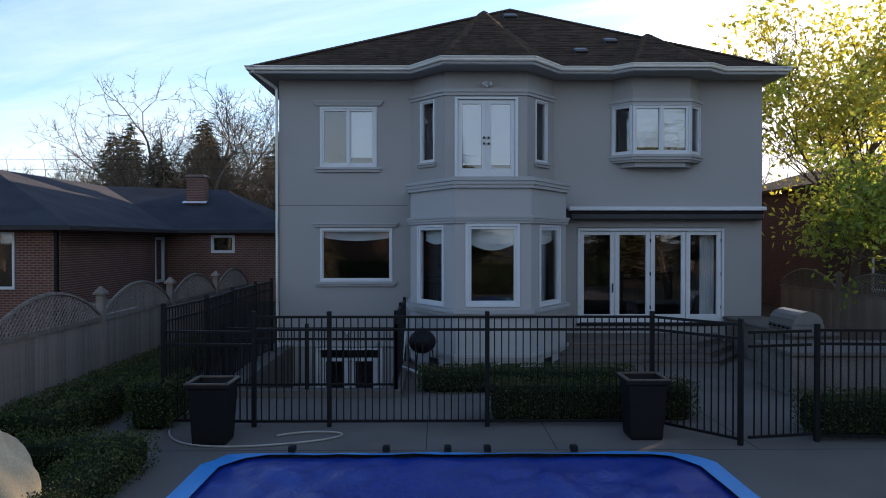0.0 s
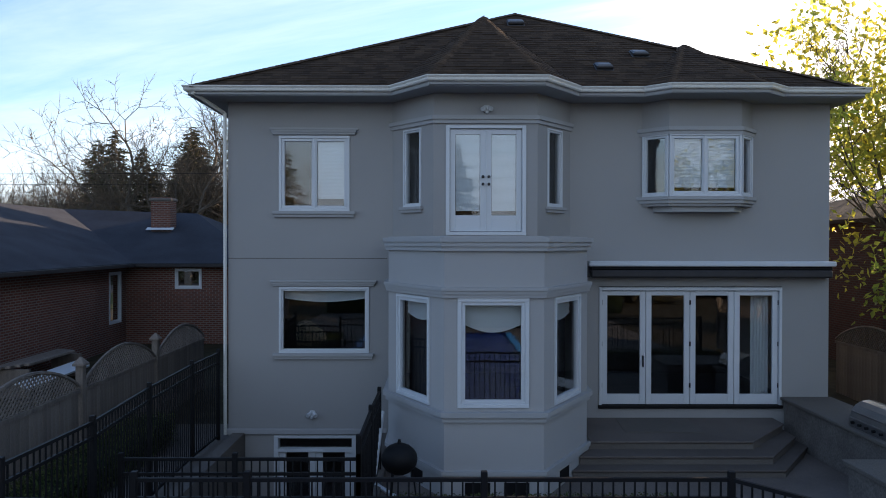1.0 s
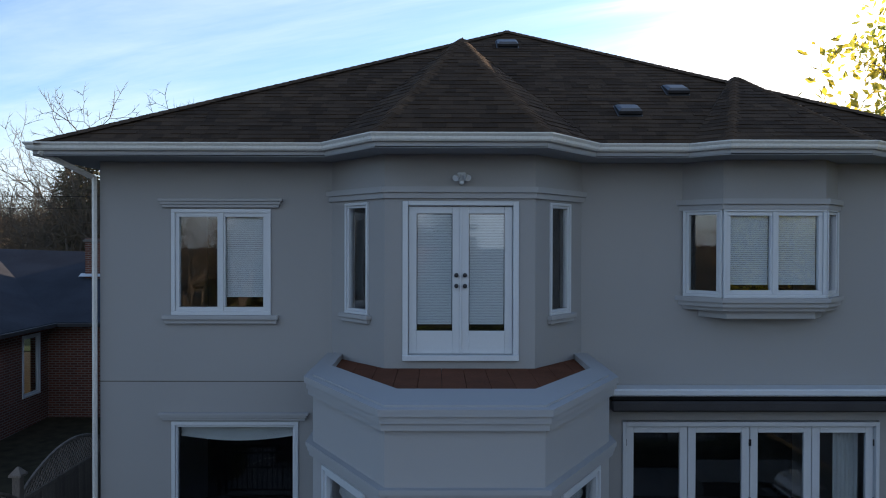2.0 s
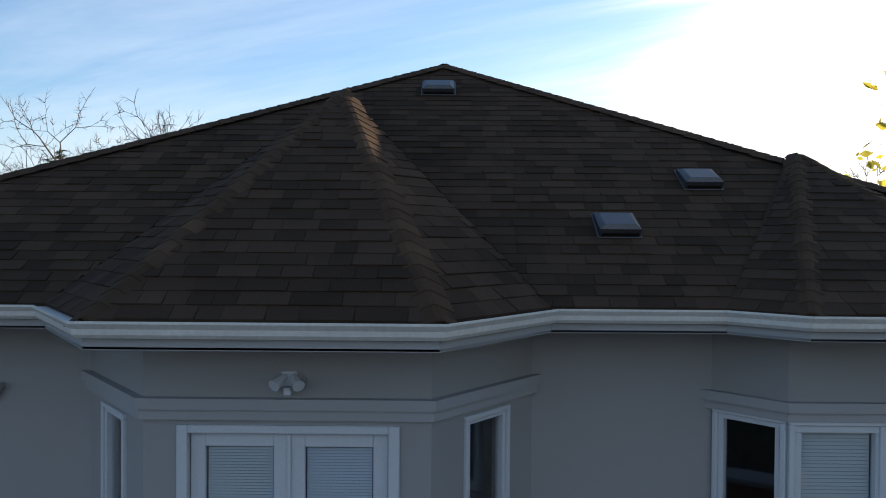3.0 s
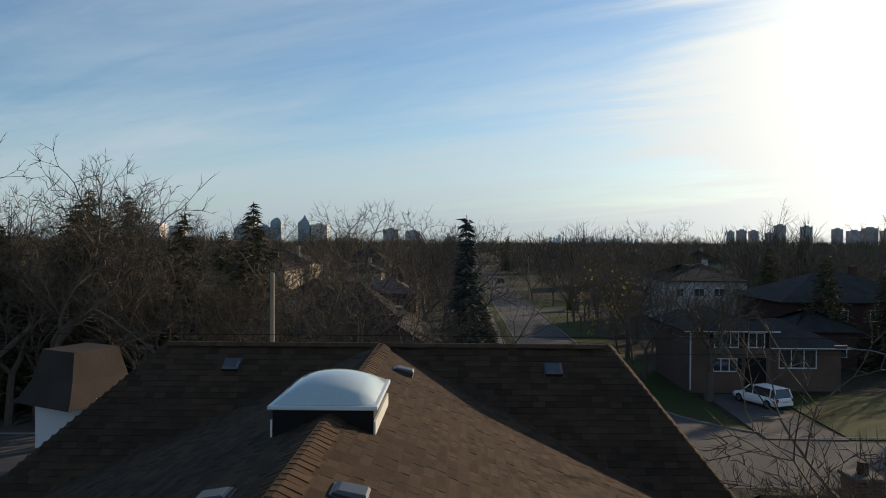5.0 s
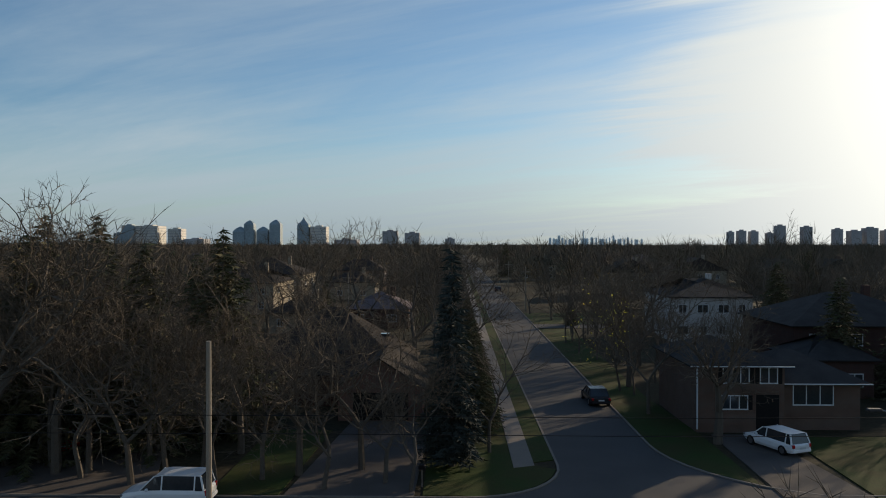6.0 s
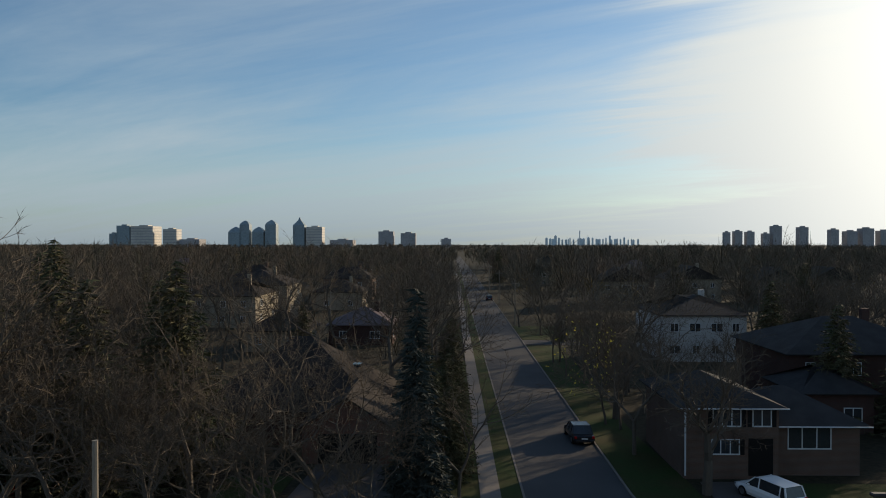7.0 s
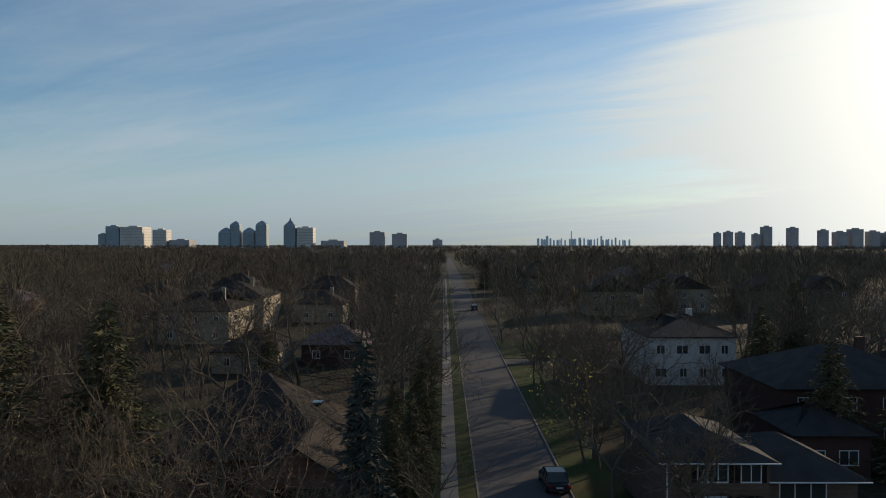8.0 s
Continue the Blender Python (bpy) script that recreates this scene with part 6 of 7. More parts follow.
for z, y, s in ((8.25, 49.8, 0.5), (8.9, 49.6, 0.4)):
    curve_tube("overhead_wire", [(-160, y, z + 0.6), (-80, y, z - s), (-3.3, y, z + 0.2), (12, y, z - s * 0.2), (30, y, z + 0.3), (90, y, z - s), (160, y, z)], 0.012, DARK_METAL, "thin black overhead wire", "wire")
mb = thing("mailbox", "small dark mailbox on a post by driveway", "mailbox", at=(3.0, 67.5, GZ))
part("post", tube((3.0, 67.5, GZ - 0.1), (3.0, 67.5, GZ + 1.1), 0.05), WOOD_GREY, mb)
part("box", box(2.8, 3.2, 67.3, 67.7, GZ + 1.0, GZ + 1.25, None, 0.04), DARK_METAL, mb)

# ---- skyline ----
TOWER_A = mat("pale_concrete_tower", (0.58, 0.55, 0.50), 0.8, 0.25, 0.02, 0.2, 0.0)
TOWER_B = mat("dark_glass_tower", (0.25, 0.31, 0.34), 0.5, 0.3, 0.02, 0.2, 0.0)
# grey lightened to lower its contrast, as haze does
TOWER_C = mat("brown_tower", (0.38, 0.37, 0.375), 0.8, 0.3, 0.02, 0.2, 0.0)
TOWER_BAND = mat("tower_glazing", (0.36, 0.36, 0.36), 0.6, 0.2, 0.02, 0.2, 0.0)
# distance haze put into the colour of the very distant towers
TOWER_HAZED = mat("hazed_blue_tower", (0.66, 0.76, 0.82), 0.6, 0.2, 0.02, 0.2, 0.0)
D0 = 2400.0


def tower(p0, p1, top, m, cap="flat", dist=D0, label="distant concrete apartment tower"):
    k = dist / 1282
    x0, x1 = 8.85 + (p0 - 785) * k, 8.85 + (p1 - 785) * k
    h = 19.4 + (432 - top) * k
    e = thing("tower", label, "tower", "skyline towers", at=((x0 + x1) / 2, dist, GZ))
    w = (x1 - x0)
    hb = h if cap == "flat" else h - w * (0.45 if cap == "dome" else 0.7)
    part("shaft", box(x0, x1, dist, dist + w, GZ - 1.0, hb), m, e)
    floors = max(3, int((hb - 10) / 9))
    for i in range(floors):
        z = hb - (i + 1) * 9
        part("balcony_band", box(x0 - 0.4, x1 + 0.4, dist - 0.5, dist + w + 0.4, z, z + 2.5), TOWER_BAND if m is TOWER_A else m, e)
    cx = (x0 + x1) / 2
    if cap == "flat":
        part("plant_room", box(cx - w * 0.2, cx + w * 0.2, dist + w * 0.2, dist + w * 0.7, hb, hb + 4), m, e)
    else:
        bm = bmesh.new()
        prof = ((0.5, 0.0), (0.42, 0.35), (0.26, 0.7), (0.06, 1.0)) if cap == "dome" else ((0.5, 0.0), (0.28, 0.35), (0.14, 0.6), (0.02, 1.0))
        R = [[bm.verts.new((cx + sx * w * a, dist + w / 2 + sy * w * a, hb + (h - hb) * b)) for sx, sy in ((-1, -1), (1, -1), (1, 1), (-1, 1))] for a, b in prof]
        for a, b in zip(R, R[1:]):
            for i in range(4):
                bm.faces.new((a[i], a[(i + 1) % 4], b[(i + 1) % 4], b[i]))
        bm.faces.new(R[-1])
        part("crown", bm, m, e)


for p0, p1, top, m_, cap in ((181, 193, 418, TOWER_B, "flat"), (194, 217, 404, TOWER_B, "flat"), (219, 258, 405, TOWER_A, "flat"), (276, 300, 410, TOWER_A, "flat"), (305, 340, 428, TOWER_C, "flat"),
                             (391, 413, 406, TOWER_B, "dome"), (411, 428, 395, TOWER_B, "dome"), (433, 453, 406, TOWER_B, "dome"), (456, 475, 394, TOWER_B, "dome"), (505, 525, 389, TOWER_B, "spire"), (528, 556, 406, TOWER_A, "flat"), (570, 610, 429, TOWER_C, "flat"),
                             (655, 681, 414, TOWER_C, "flat"), (694, 720, 417, TOWER_C, "flat"), (765, 782, 427, TOWER_C, "flat"),
                             (1258, 1272, 414, TOWER_C, "flat"), (1276, 1294, 412, TOWER_C, "flat"), (1297, 1315, 413, TOWER_C, "flat"), (1325, 1340, 416, TOWER_C, "flat"), (1342, 1363, 403, TOWER_C, "flat"), (1388, 1409, 405, TOWER_C, "flat"),
                             (1442, 1461, 409, TOWER_C, "flat"), (1470, 1495, 412, TOWER_C, "flat"), (1497, 1524, 407, TOWER_C, "flat"), (1528, 1552, 411, TOWER_C, "flat"), (1556, 1600, 413, TOWER_C, "flat")):
    tower(p0, p0 + (p1 - p0) * (0.72 if p0 > 1200 else 1.0), top + (1 if p0 > 1200 else 0), m_, cap)
rs = random.Random(5)
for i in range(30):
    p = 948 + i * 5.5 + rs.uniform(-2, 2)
    tower(p, p + rs.uniform(1.8, 4.5), rs.choice((425, 427, 428, 426, 424, 428, 421, 427)), TOWER_HAZED, "flat", 4300.0, "very distant downtown tower")
tower(1007.6, 1009.0, 411, TOWER_HAZED, "spire", 4300.0, "very distant slender mast tower")
# ---- trees ----


class TreeMesh:
    def __init__(self):
        self.V, self.F = [], []

    def seg(self, p, q, r0, r1, n):
        d = (q - p)
        if d.length < 1e-6:
            return
        d = d.normalized()
        a = d.orthogonal().normalized()
        b = d.cross(a)
        k = len(self.V)
        for c, r in ((p, r0), (q, r1)):
            for i in range(n):
                w = 2 * math.pi * i / n
                v = c + (a * math.cos(w) + b * math.sin(w)) * r
                self.V.append((v.x, v.y, v.z))
        for i in range(n):
            j = (i + 1) % n
            self.F.append((k + i, k + j, k + n + j, k + n + i))

    def mesh(self, name, material):
        me = bpy.data.meshes.new(name)
        me.from_pydata(self.V, [], self.F)
        me.materials.append(material)
        return me


def spike(tm, p, q, r):
    """A twig: three-sided and pointed."""
    d = (q - p).normalized()
    a = d.orthogonal().normalized()
    b = d.cross(a)
    k = len(tm.V)
    for w in (0.0, 2.094, 4.189):
        v = p + (a * math.cos(w) + b * math.sin(w)) * r
        tm.V.append((v.x, v.y, v.z))
    tm.V.append((q.x, q.y, q.z))
    tm.F += [(k, k + 1, k + 3), (k + 1, k + 2, k + 3), (k + 2, k, k + 3)]


def grow(tm, fine, p, d, length, r, level, top, rng, tips, spread, twigs):
    """One limb of a bare tree, bending and forking; twigs end it."""
    if level == top:
        e = p + (d + Vector((0, 0, 0.15))).normalized() * length * 1.0
        spike(fine, p, e, max(0.017, r))
        for s in (0.3, 0.5, 0.7)[:twigs + 1]:
            b = p.lerp(e, s)
            side = Vector((rng.gauss(0, 1), rng.gauss(0, 1), rng.gauss(0.25, 0.6))).normalized()
            t = b + (d * 0.7 + side * 0.8).normalized() * length * rng.uniform(0.5, 0.9)
            spike(fine, b, t, max(0.014, r * 0.6))
            tips.append(t)
        tips.append(e)
        return
    steps = 5 if level == 0 else (4 if level == 1 else (3 if level == 2 else 2))
    q, dirn = p.copy(), d.copy()
    for i in range(steps):
        jit = Vector((rng.gauss(0, 1), rng.gauss(0, 1), rng.gauss(0, 1))) * (0.09 + 0.06 * level)
        dirn = (dirn + jit + Vector((0, 0, 0.10))).normalized()
        q2 = q + dirn * (length / steps)
        ra, rb = r * (1 - 0.6 * i / steps), r * (1 - 0.6 * (i + 1) / steps)
        (tm if level < 2 else fine).seg(q, q2, ra, rb, 7 if level == 0 else (5 if level == 1 else 3))
        q = q2
        if level < top:
            if i > 0 or level > 0:
                for _ in range(rng.choice((1, 2)) if level < 2 else 1):
                    side = Vector((rng.gauss(0, 1), rng.gauss(0, 1), rng.gauss(0.15, 0.45))).normalized()
                    grow(tm, fine, q.copy(), (dirn * 0.7 + side * spread).normalized(), length * rng.uniform(0.48, 0.75), rb * 0.62, level + 1, top, rng, tips, spread, twigs)
    if level < top:
        for _ in range(2):
            side = Vector((rng.gauss(0, 1), rng.gauss(0, 1), rng.gauss(0.3, 0.4))).normalized()
            grow(tm, fine, q.copy(), (dirn * 0.85 + side * spread * 0.7).normalized(), length * rng.uniform(0.55, 0.8), r * 0.38, level + 1, top, rng, tips, spread, twigs)


def bare_tree_meshes(seed, h, top=3, spread=0.75, trunk=0.3, bark=None, twigs=2):
    rng = random.Random(seed)
    a, b, tips = TreeMesh(), TreeMesh(), []
    grow(a, b, Vector((0, 0, -0.2)), Vector((0, 0, 1)), h * 0.42, trunk, 0, top, rng, tips, spread, twigs)
    zmax = max(v[2] for v in a.V + b.V)
    s = h / zmax
    for m_ in (a, b):
        m_.V = [(x * s, y * s, z * s) for x, y, z in m_.V]
    return a.mesh("limbs", bark or BARK), b.mesh("twigs", BARK_BROWN), [t * s for t in tips]


def tree_thing(meshes, label, group="bare trees", name="bare_tree"):
    e = thing(name, label, "tree", group)
    part("trunk", meshes[0], BARK, e)
    part("branchwork", meshes[1], BARK_BROWN, e)["kind"] = "stuff"
    return e


def conifer(seed, h, r, needles, label, dens=1.0):
    rng = random.Random(seed)
    e = thing("spruce", label, "tree", "spruces")
    t, br = TreeMesh(), TreeMesh()
    t.seg(Vector((0, 0, -0.2)), Vector((0, 0, h)), 0.018 * h, 0.02, 7)
    V, F = [], []
    z = h * 0.06
    while z < h * 0.985:
        f = 1 - z / h
        rad = r * (f ** 0.85) * rng.uniform(0.75, 1.12) + 0.10
        nb = int((5 + 7 * f) * dens)
        a0 = rng.uniform(0, 6.28)
        for i in range(nb):
            if rng.random() < 0.10:
                continue
            a = a0 + 6.283 * i / nb + rng.uniform(-0.25, 0.25)
            L = rad * rng.uniform(0.6, 1.15)
            base = Vector((0, 0, z + rng.uniform(-0.1, 0.1)))
            out = Vector((math.cos(a), math.sin(a), 0))
            tip = base + out * L + Vector((0, 0, -0.22 * L + 0.05))
            br.seg(base, tip, 0.012 + 0.006 * L, 0.004, 3)
            m_ = max(3, int(L * 7.5 * dens))
            for j in range(m_):
                s = (j + rng.random()) / m_
                c = base.lerp(tip, 0.15 + 0.85 * s) + Vector((rng.gauss(0, 0.06), rng.gauss(0, 0.06), rng.gauss(-0.03, 0.05)))
                side = out.cross(Vector((0, 0, 1)))
                w = (0.42 - 0.15 * s) * rng.uniform(0.6, 1.3) * (0.55 + 0.45 * min(1, h / 12))
                for sg in (-1, 1):
                    d1 = (out * 0.7 + side * sg * rng.uniform(0.5, 1.1) + Vector((0, 0, rng.uniform(-0.75, 0.15)))).normalized()
                    k = len(V)
                    u = d1.cross(Vector((rng.gauss(0, 1), rng.gauss(0, 1), rng.gauss(0, 1)))).normalized()
                    V += [tuple(c - u * w * 0.22), tuple(c + u * w * 0.22), tuple(c + d1 * w * 1.5 + u * w * 0.05)]
                    F.append((k, k + 1, k + 2))
        z += h * 0.022 * rng.uniform(0.8, 1.25) / dens ** 0.3 + 0.03
    part("trunk", t.mesh("trunk", BARK), BARK, e)
    part("boughwork", br.mesh("boughs", BARK), BARK, e)["kind"] = "stuff"
    me = bpy.data.meshes.new("needles")
    me.from_pydata(V, [], F)
    me.materials.append(needles)
    part("needles", me, needles, e)["kind"] = "stuff"
    return e


def leafy_tree(seed, h, n, material, label, size=0.09, top=4, lowcut=0.0, spread=0.85, trunk=0.16, clump=3.0):
    rng = random.Random(seed)
    m_ = bare_tree_meshes(seed, h, 3, spread, trunk)
    e = tree_thing(m_, label, "autumn trees", "autumn_tree")
    tips = m_[2]
    pts = []
    while len(pts) < n:
        t = rng.choice(tips)
        if t.z < lowcut:
            continue
        if noise.noise(t * 0.45 + Vector((seed, 0, 0))) < -0.15:
            continue
        pts.append(t + Vector((rng.gauss(0, 0.16), rng.gauss(0, 0.16), rng.gauss(-0.1, 0.2))) * clump * 0.5)
    part("leaves", leaf_mesh(pts, size, material), material, e)["kind"] = "stuff"
    return e


def fork(a, b, p, d, length, r, level, depth, rng, tips, wide):
    """A limb that wanders and then divides in two or three; twigs at the end."""
    if level == depth:
        e = p + (d + Vector((0, 0, 0.08))).normalized() * length * rng.uniform(0.9, 1.5)
        spike(b, p, e, max(0.018, r * 0.8))
        tips.append(e)
        for f in (rng.uniform(0.15, 0.4), rng.uniform(0.45, 0.7)):
            side = Vector((rng.gauss(0, 1), rng.gauss(0, 1), rng.gauss(0.1, 0.7))).normalized()
            c = p.lerp(e, f)
            t = c + (d * 0.8 + side * 0.7).normalized() * length * rng.uniform(0.5, 0.9)
            spike(b, c, t, max(0.014, r * 0.55))
            tips.append(t)
        return
    steps = 4 if level == 0 else (3 if level < 4 else 2)
    q, dirn = p.copy(), d.copy()
    for i in range(steps):
        jit = Vector((rng.gauss(0, 1), rng.gauss(0, 1), rng.gauss(0, 0.7))) * (0.05 if level == 0 else 0.16)
        dirn = (dirn + jit + Vector((0, 0, 0.03 if level < 2 else 0.06))).normalized()
        q2 = q + dirn * (length / steps)
        ra, rb = r * (1 - 0.25 * i / steps), r * (1 - 0.25 * (i + 1) / steps)
        (a if level < 4 else b).seg(q, q2, ra, rb, (7, 6, 5, 4)[level] if level < 4 else 3)
        q = q2
        if 1 <= level <= depth - 3 and rng.random() < 0.5:
            side = Vector((rng.gauss(0, 1), rng.gauss(0, 1), rng.gauss(0.2, 0.5))).normalized()
            fork(a, b, q.copy(), (dirn * 0.6 + side * 0.8).normalized(), length * rng.uniform(0.5, 0.8), rb * 0.42, depth - 2, depth, rng, tips, wide)
        if level > 1 and rng.random() < 0.75:
            side = Vector((rng.gauss(0, 1), rng.gauss(0, 1), rng.gauss(0.1, 0.7))).normalized()
            t = q + (dirn * 0.5 + side * 0.8).normalized() * length * rng.uniform(0.35, 0.8)
            spike(b, q, t, max(0.016, r * 0.28))
            tips.append(t)
    n = rng.choice((2, 3)) if level in (0, 1) else 2
    turn = rng.uniform(0, 6.283)
    u = dirn.orthogonal().normalized()
    w = dirn.cross(u)
    for k in range(n):
        an = turn + 6.283 * k / n + rng.uniform(-0.4, 0.4)
        tilt = (rng.uniform(0.18, 0.4) if k == 0 else rng.uniform(0.45, 0.85)) * wide
        nd = (dirn * math.cos(tilt) + (u * math.cos(an) + w * math.sin(an)) * math.sin(tilt)).normalized()
        fork(a, b, q.copy(), nd, length * (rng.uniform(0.78, 0.95) if k == 0 else rng.uniform(0.62, 0.85)), r * (0.70 if k == 0 else 0.56), level + 1, depth, rng, tips, wide)


def forked_tree_meshes(seed, h, depth, wide, trunk):
    rng = random.Random(seed)
    a, b, tips = TreeMesh(), TreeMesh(), []
    fork(a, b, Vector((0, 0, -0.3)), Vector((0, 0, 1)), 3.2, trunk, 0, depth, rng, tips, wide)
    zmax = max(v[2] for v in a.V + b.V)
    s = h / zmax
    for m_ in (a, b):
        m_.V = [(x * s, y * s, z * s) for x, y, z in m_.V]
    return a.mesh("limbs", BARK), b.mesh("twigs", BARK_BROWN), [t * s for t in tips]


# low front wing next door, its brown gable roof and brick chimney
wing = generic_house(12.4, 26.0, 37.6, 45.6, 3.2, 2.3, BRICK_BROWN, NEXT_ROOF, "low brown brick house with gable roof and chimney", wins=0, storeys=1, chimney=False, gable=True)
stack = part("chimney", box(13.3, 13.98, 39.6, 40.3, 3.6, 7.1, None, 0.02), BRICK_BROWN, wing, "brown brick chimney")
part("chimney_cap", box(13.24, 14.04, 39.54, 40.36, 7.1, 7.2, None, 0.02), DRIVE, stack)
part("flue", prism(arc(13.64, 39.95, 0.13, 0, 330, 12), 7.2, 7.5), BRICK_DARK, stack)

random.seed(11)
protos = [forked_tree_meshes(s, h, 6, w, 0.20) for s, h, w in ((115, 12, 1.0), (128, 14, 1.0), (103, 11, 1.0), (115, 13, 0.8), (102, 10, 1.0))]
near_protos = [forked_tree_meshes(s, h, 8, w, 0.25) for s, h, w in ((214, 15, 1.25), (228, 12, 1.05), (211, 13, 1.2))]
near_protos.append(forked_tree_meshes(211, 13, 8, 1.15, 0.45))
LABELS = ("leafless grey-brown deciduous tree", "tall leafless tree with upright twigs", "spreading leafless tree with crooked limbs", "leafless maple with dense brown twigs", "small leafless garden tree")


def put_tree(proto, x, y, h_scale, z, label, turn):
    e = tree_thing(proto, label)
    e.matrix_world = pose(x, y, z, 0, 0, turn) @ Matrix.Diagonal((h_scale, h_scale, h_scale, 1))
    return e


# big individual trees: x, y, scale, prototype
for x, y, s, k in ((-22.0, 66.8, 1.27, 0), (-25.2, 67.6, 1.2, 2), (-28.5, 67.4, 0.75, 0), (-24.0, 68.8, 1.22, 1), (-19.6, 69.5, 1.1, 0), (-12.5, 69, 0.95, 1), (-2.6, 66.8, 0.82, 1), (0.8, 68.0, 0.68, 2), (-6.6, 68.5, 0.74, 2), (-17.5, 68.5, 0.9, 1),
                   (23.5, 77.0, 0.84, 3), (-4.6, 69.5, 0.85, 0), (2.4, 66.6, 0.70, 1), (-9.0, 67.2, 0.85, 2), (-0.9, 70.5, 0.8, 0), (-11.0, 71, 0.9, 1), (-14.0, 67.5, 0.9, 2), (14.9, 36.6, 0.84, 2), (-25.6, 66.6, 1.28, 0), (-9.5, 74, 0.9, 0), (-12.0, 105, 1.13, 0), (-6.0, 108, 1.15, 0), (0.5, 104.5, 1.1, 0), (4.0, 110, 1.3, 1), (22.0, 97, 1.0, 0), (25.5, 108, 1.15, 2), (-30, 69, 0.7, 2), (4.0, 118, 1.0, 0), (22.5, 158, 0.95, 1), (19.8, 170, 0.8, 2)):
    put_tree(near_protos[k], x, y, s, GZ - 0.05, LABELS[min(k + 1, 3)], random.uniform(0, 360))

sp1 = conifer(1, 14.0, 2.4, NEEDLES_BLUE, "tall narrow blue spruce by the street corner", 1.25)
sp1.matrix_world = pose(4.7, 71.4, GZ - 0.05)
sp2 = conifer(2, 13.0, 5.0, NEEDLES, "dark green spruce with drooping branches", 1.0)
sp2.matrix_world = pose(-27.9, 71.5, GZ - 0.05)
# the spruces at (52, 83) and (46, 92) are added to shade the lawn
for x, y, s, t in ((-23.3, 72.5, 1.14, 40), (-18.5, 78, 0.95, 190), (-16.4, 75, 1.1, 80), (-12.6, 80, 1.18, 10), (-19.5, 94, 1.02, 120), (45.6, 118, 0.92, 20), (6.6, 80, 0.5, 17), (6.4, 91, 0.55, 47), (6.9, 101, 0.48, 77), (6.7, 112, 0.5, 107), (6.3, 124, 0.5, 137), (6.8, 137, 0.5, 167), (41.5, 95, 0.85, 70), (5.2, 86, 0.55, 5), (4.6, 97, 0.55, 50), (4.0, 78.5, 0.5, 88), (-34, 90, 1.0, 0), (-26.2, 80, 1.26, 33), (-33, 77, 1.2, 71), (-38, 84, 1.2, 140), (-30, 96, 1.3, 210), (-36, 104, 1.2, 90), (52, 83, 0.9, 66), (46, 92, 0.8, 5), (24.8, 150, 0.35, 9), (-40, 140, 1.0, 60), (70, 160, 1.0, 99), (56, 190, 1.0, 12), (26, 330, 1.1, 4), (-12, 120, 0.7, 3)):
    c = copy_thing(sp2, pose(x, y, GZ - 0.05, 0, 0, t))
    c.scale = (s, s, s)

# autumn trees beside the house
lt = leafy_tree(31, 13.0, 11500, LEAF_YELLOW, "tall tree with sunlit yellow-green autumn leaves", 0.12, 3, 3.0, 0.72, 0.22, 3.4)
lt.matrix_world = pose(14.6, 25.0, GB)
lt = leafy_tree(32, 10.5, 10000, LEAF_YELLOW, "autumn tree with yellow-green leaves by fence", 0.12, 3, 1.5, 1.0, 0.18, 3.4)
lt.matrix_world = pose(15.0, 19.5, GB)
lt = leafy_tree(33, 5.8, 9000, LEAF_LIME, "green leafy shrub tree by fence", 0.10, 3, 0.5, 1.0, 0.12, 2.6)
lt.matrix_world = pose(12.9, 18.4, GB)
lt = leafy_tree(36, 5.0, 7500, LEAF_LIME, "dense green shrub behind board fence", 0.10, 3, 0.4, 1.0, 0.12, 2.6)
lt.matrix_world = pose(16.2, 16.5, GB)
lt = leafy_tree(34, 9.5, 5200, LEAF_YELLOW, "overhanging autumn tree with lobed leaves", 0.10, 3, 4.2, 1.0, 0.18, 3.0)
lt.matrix_world = pose(10.4, 6.8, GB) @ Matrix.Diagonal((0.95, 0.95, 1, 1))
lt = leafy_tree(35, 11.0, 170, LEAF_YELLOW, "thin tree with a few remaining golden leaves", 0.11, 3, 1.0, 0.6, 0.14, 1.6)
lt.matrix_world = pose(20.7, 95, GZ)
# scattered middle-distance trees, clear of streets, drives and houses
keep_out = [(-160, 160, 55, 66.5), (8.0, 20.0, 60, 420), (-5.5, 3.5, 64, 90), (21.8, 37, 64, 92), (-15, 2, 68, 103), (-14, -2, 140, 157), (-26, -14, 134, 150), (36, 52, 132, 153), (38, 56, 96, 114), (-45, -30, 158, 188), (20, 40, 144, 172), (-14, -5, 100, 144), (36, 45, 86, 100), (-33, -12, 64, 90), (44, 125, 212, 236), (29, 49, 100, 147), (-48, -12, 150, 232), (-2, 9, 148, 172), (-26, -13, 102, 118)]
count = 0
rt = random.Random(77)
while count < 150:
    y = 68 + 120 * rt.random() ** 1.1
    x = 10 + rt.uniform(-1, 1) * (20 + y * 0.62)
    if any(a < x < b and c < y < d for a, b, c, d in keep_out):
        continue
    k = rt.randrange(5)
    put_tree(protos[k], x, y, rt.uniform(0.95, 1.3) if x < 8 else rt.uniform(0.75, 1.05), GZ - 0.06, LABELS[k], rt.uniform(0, 360))
    count += 1
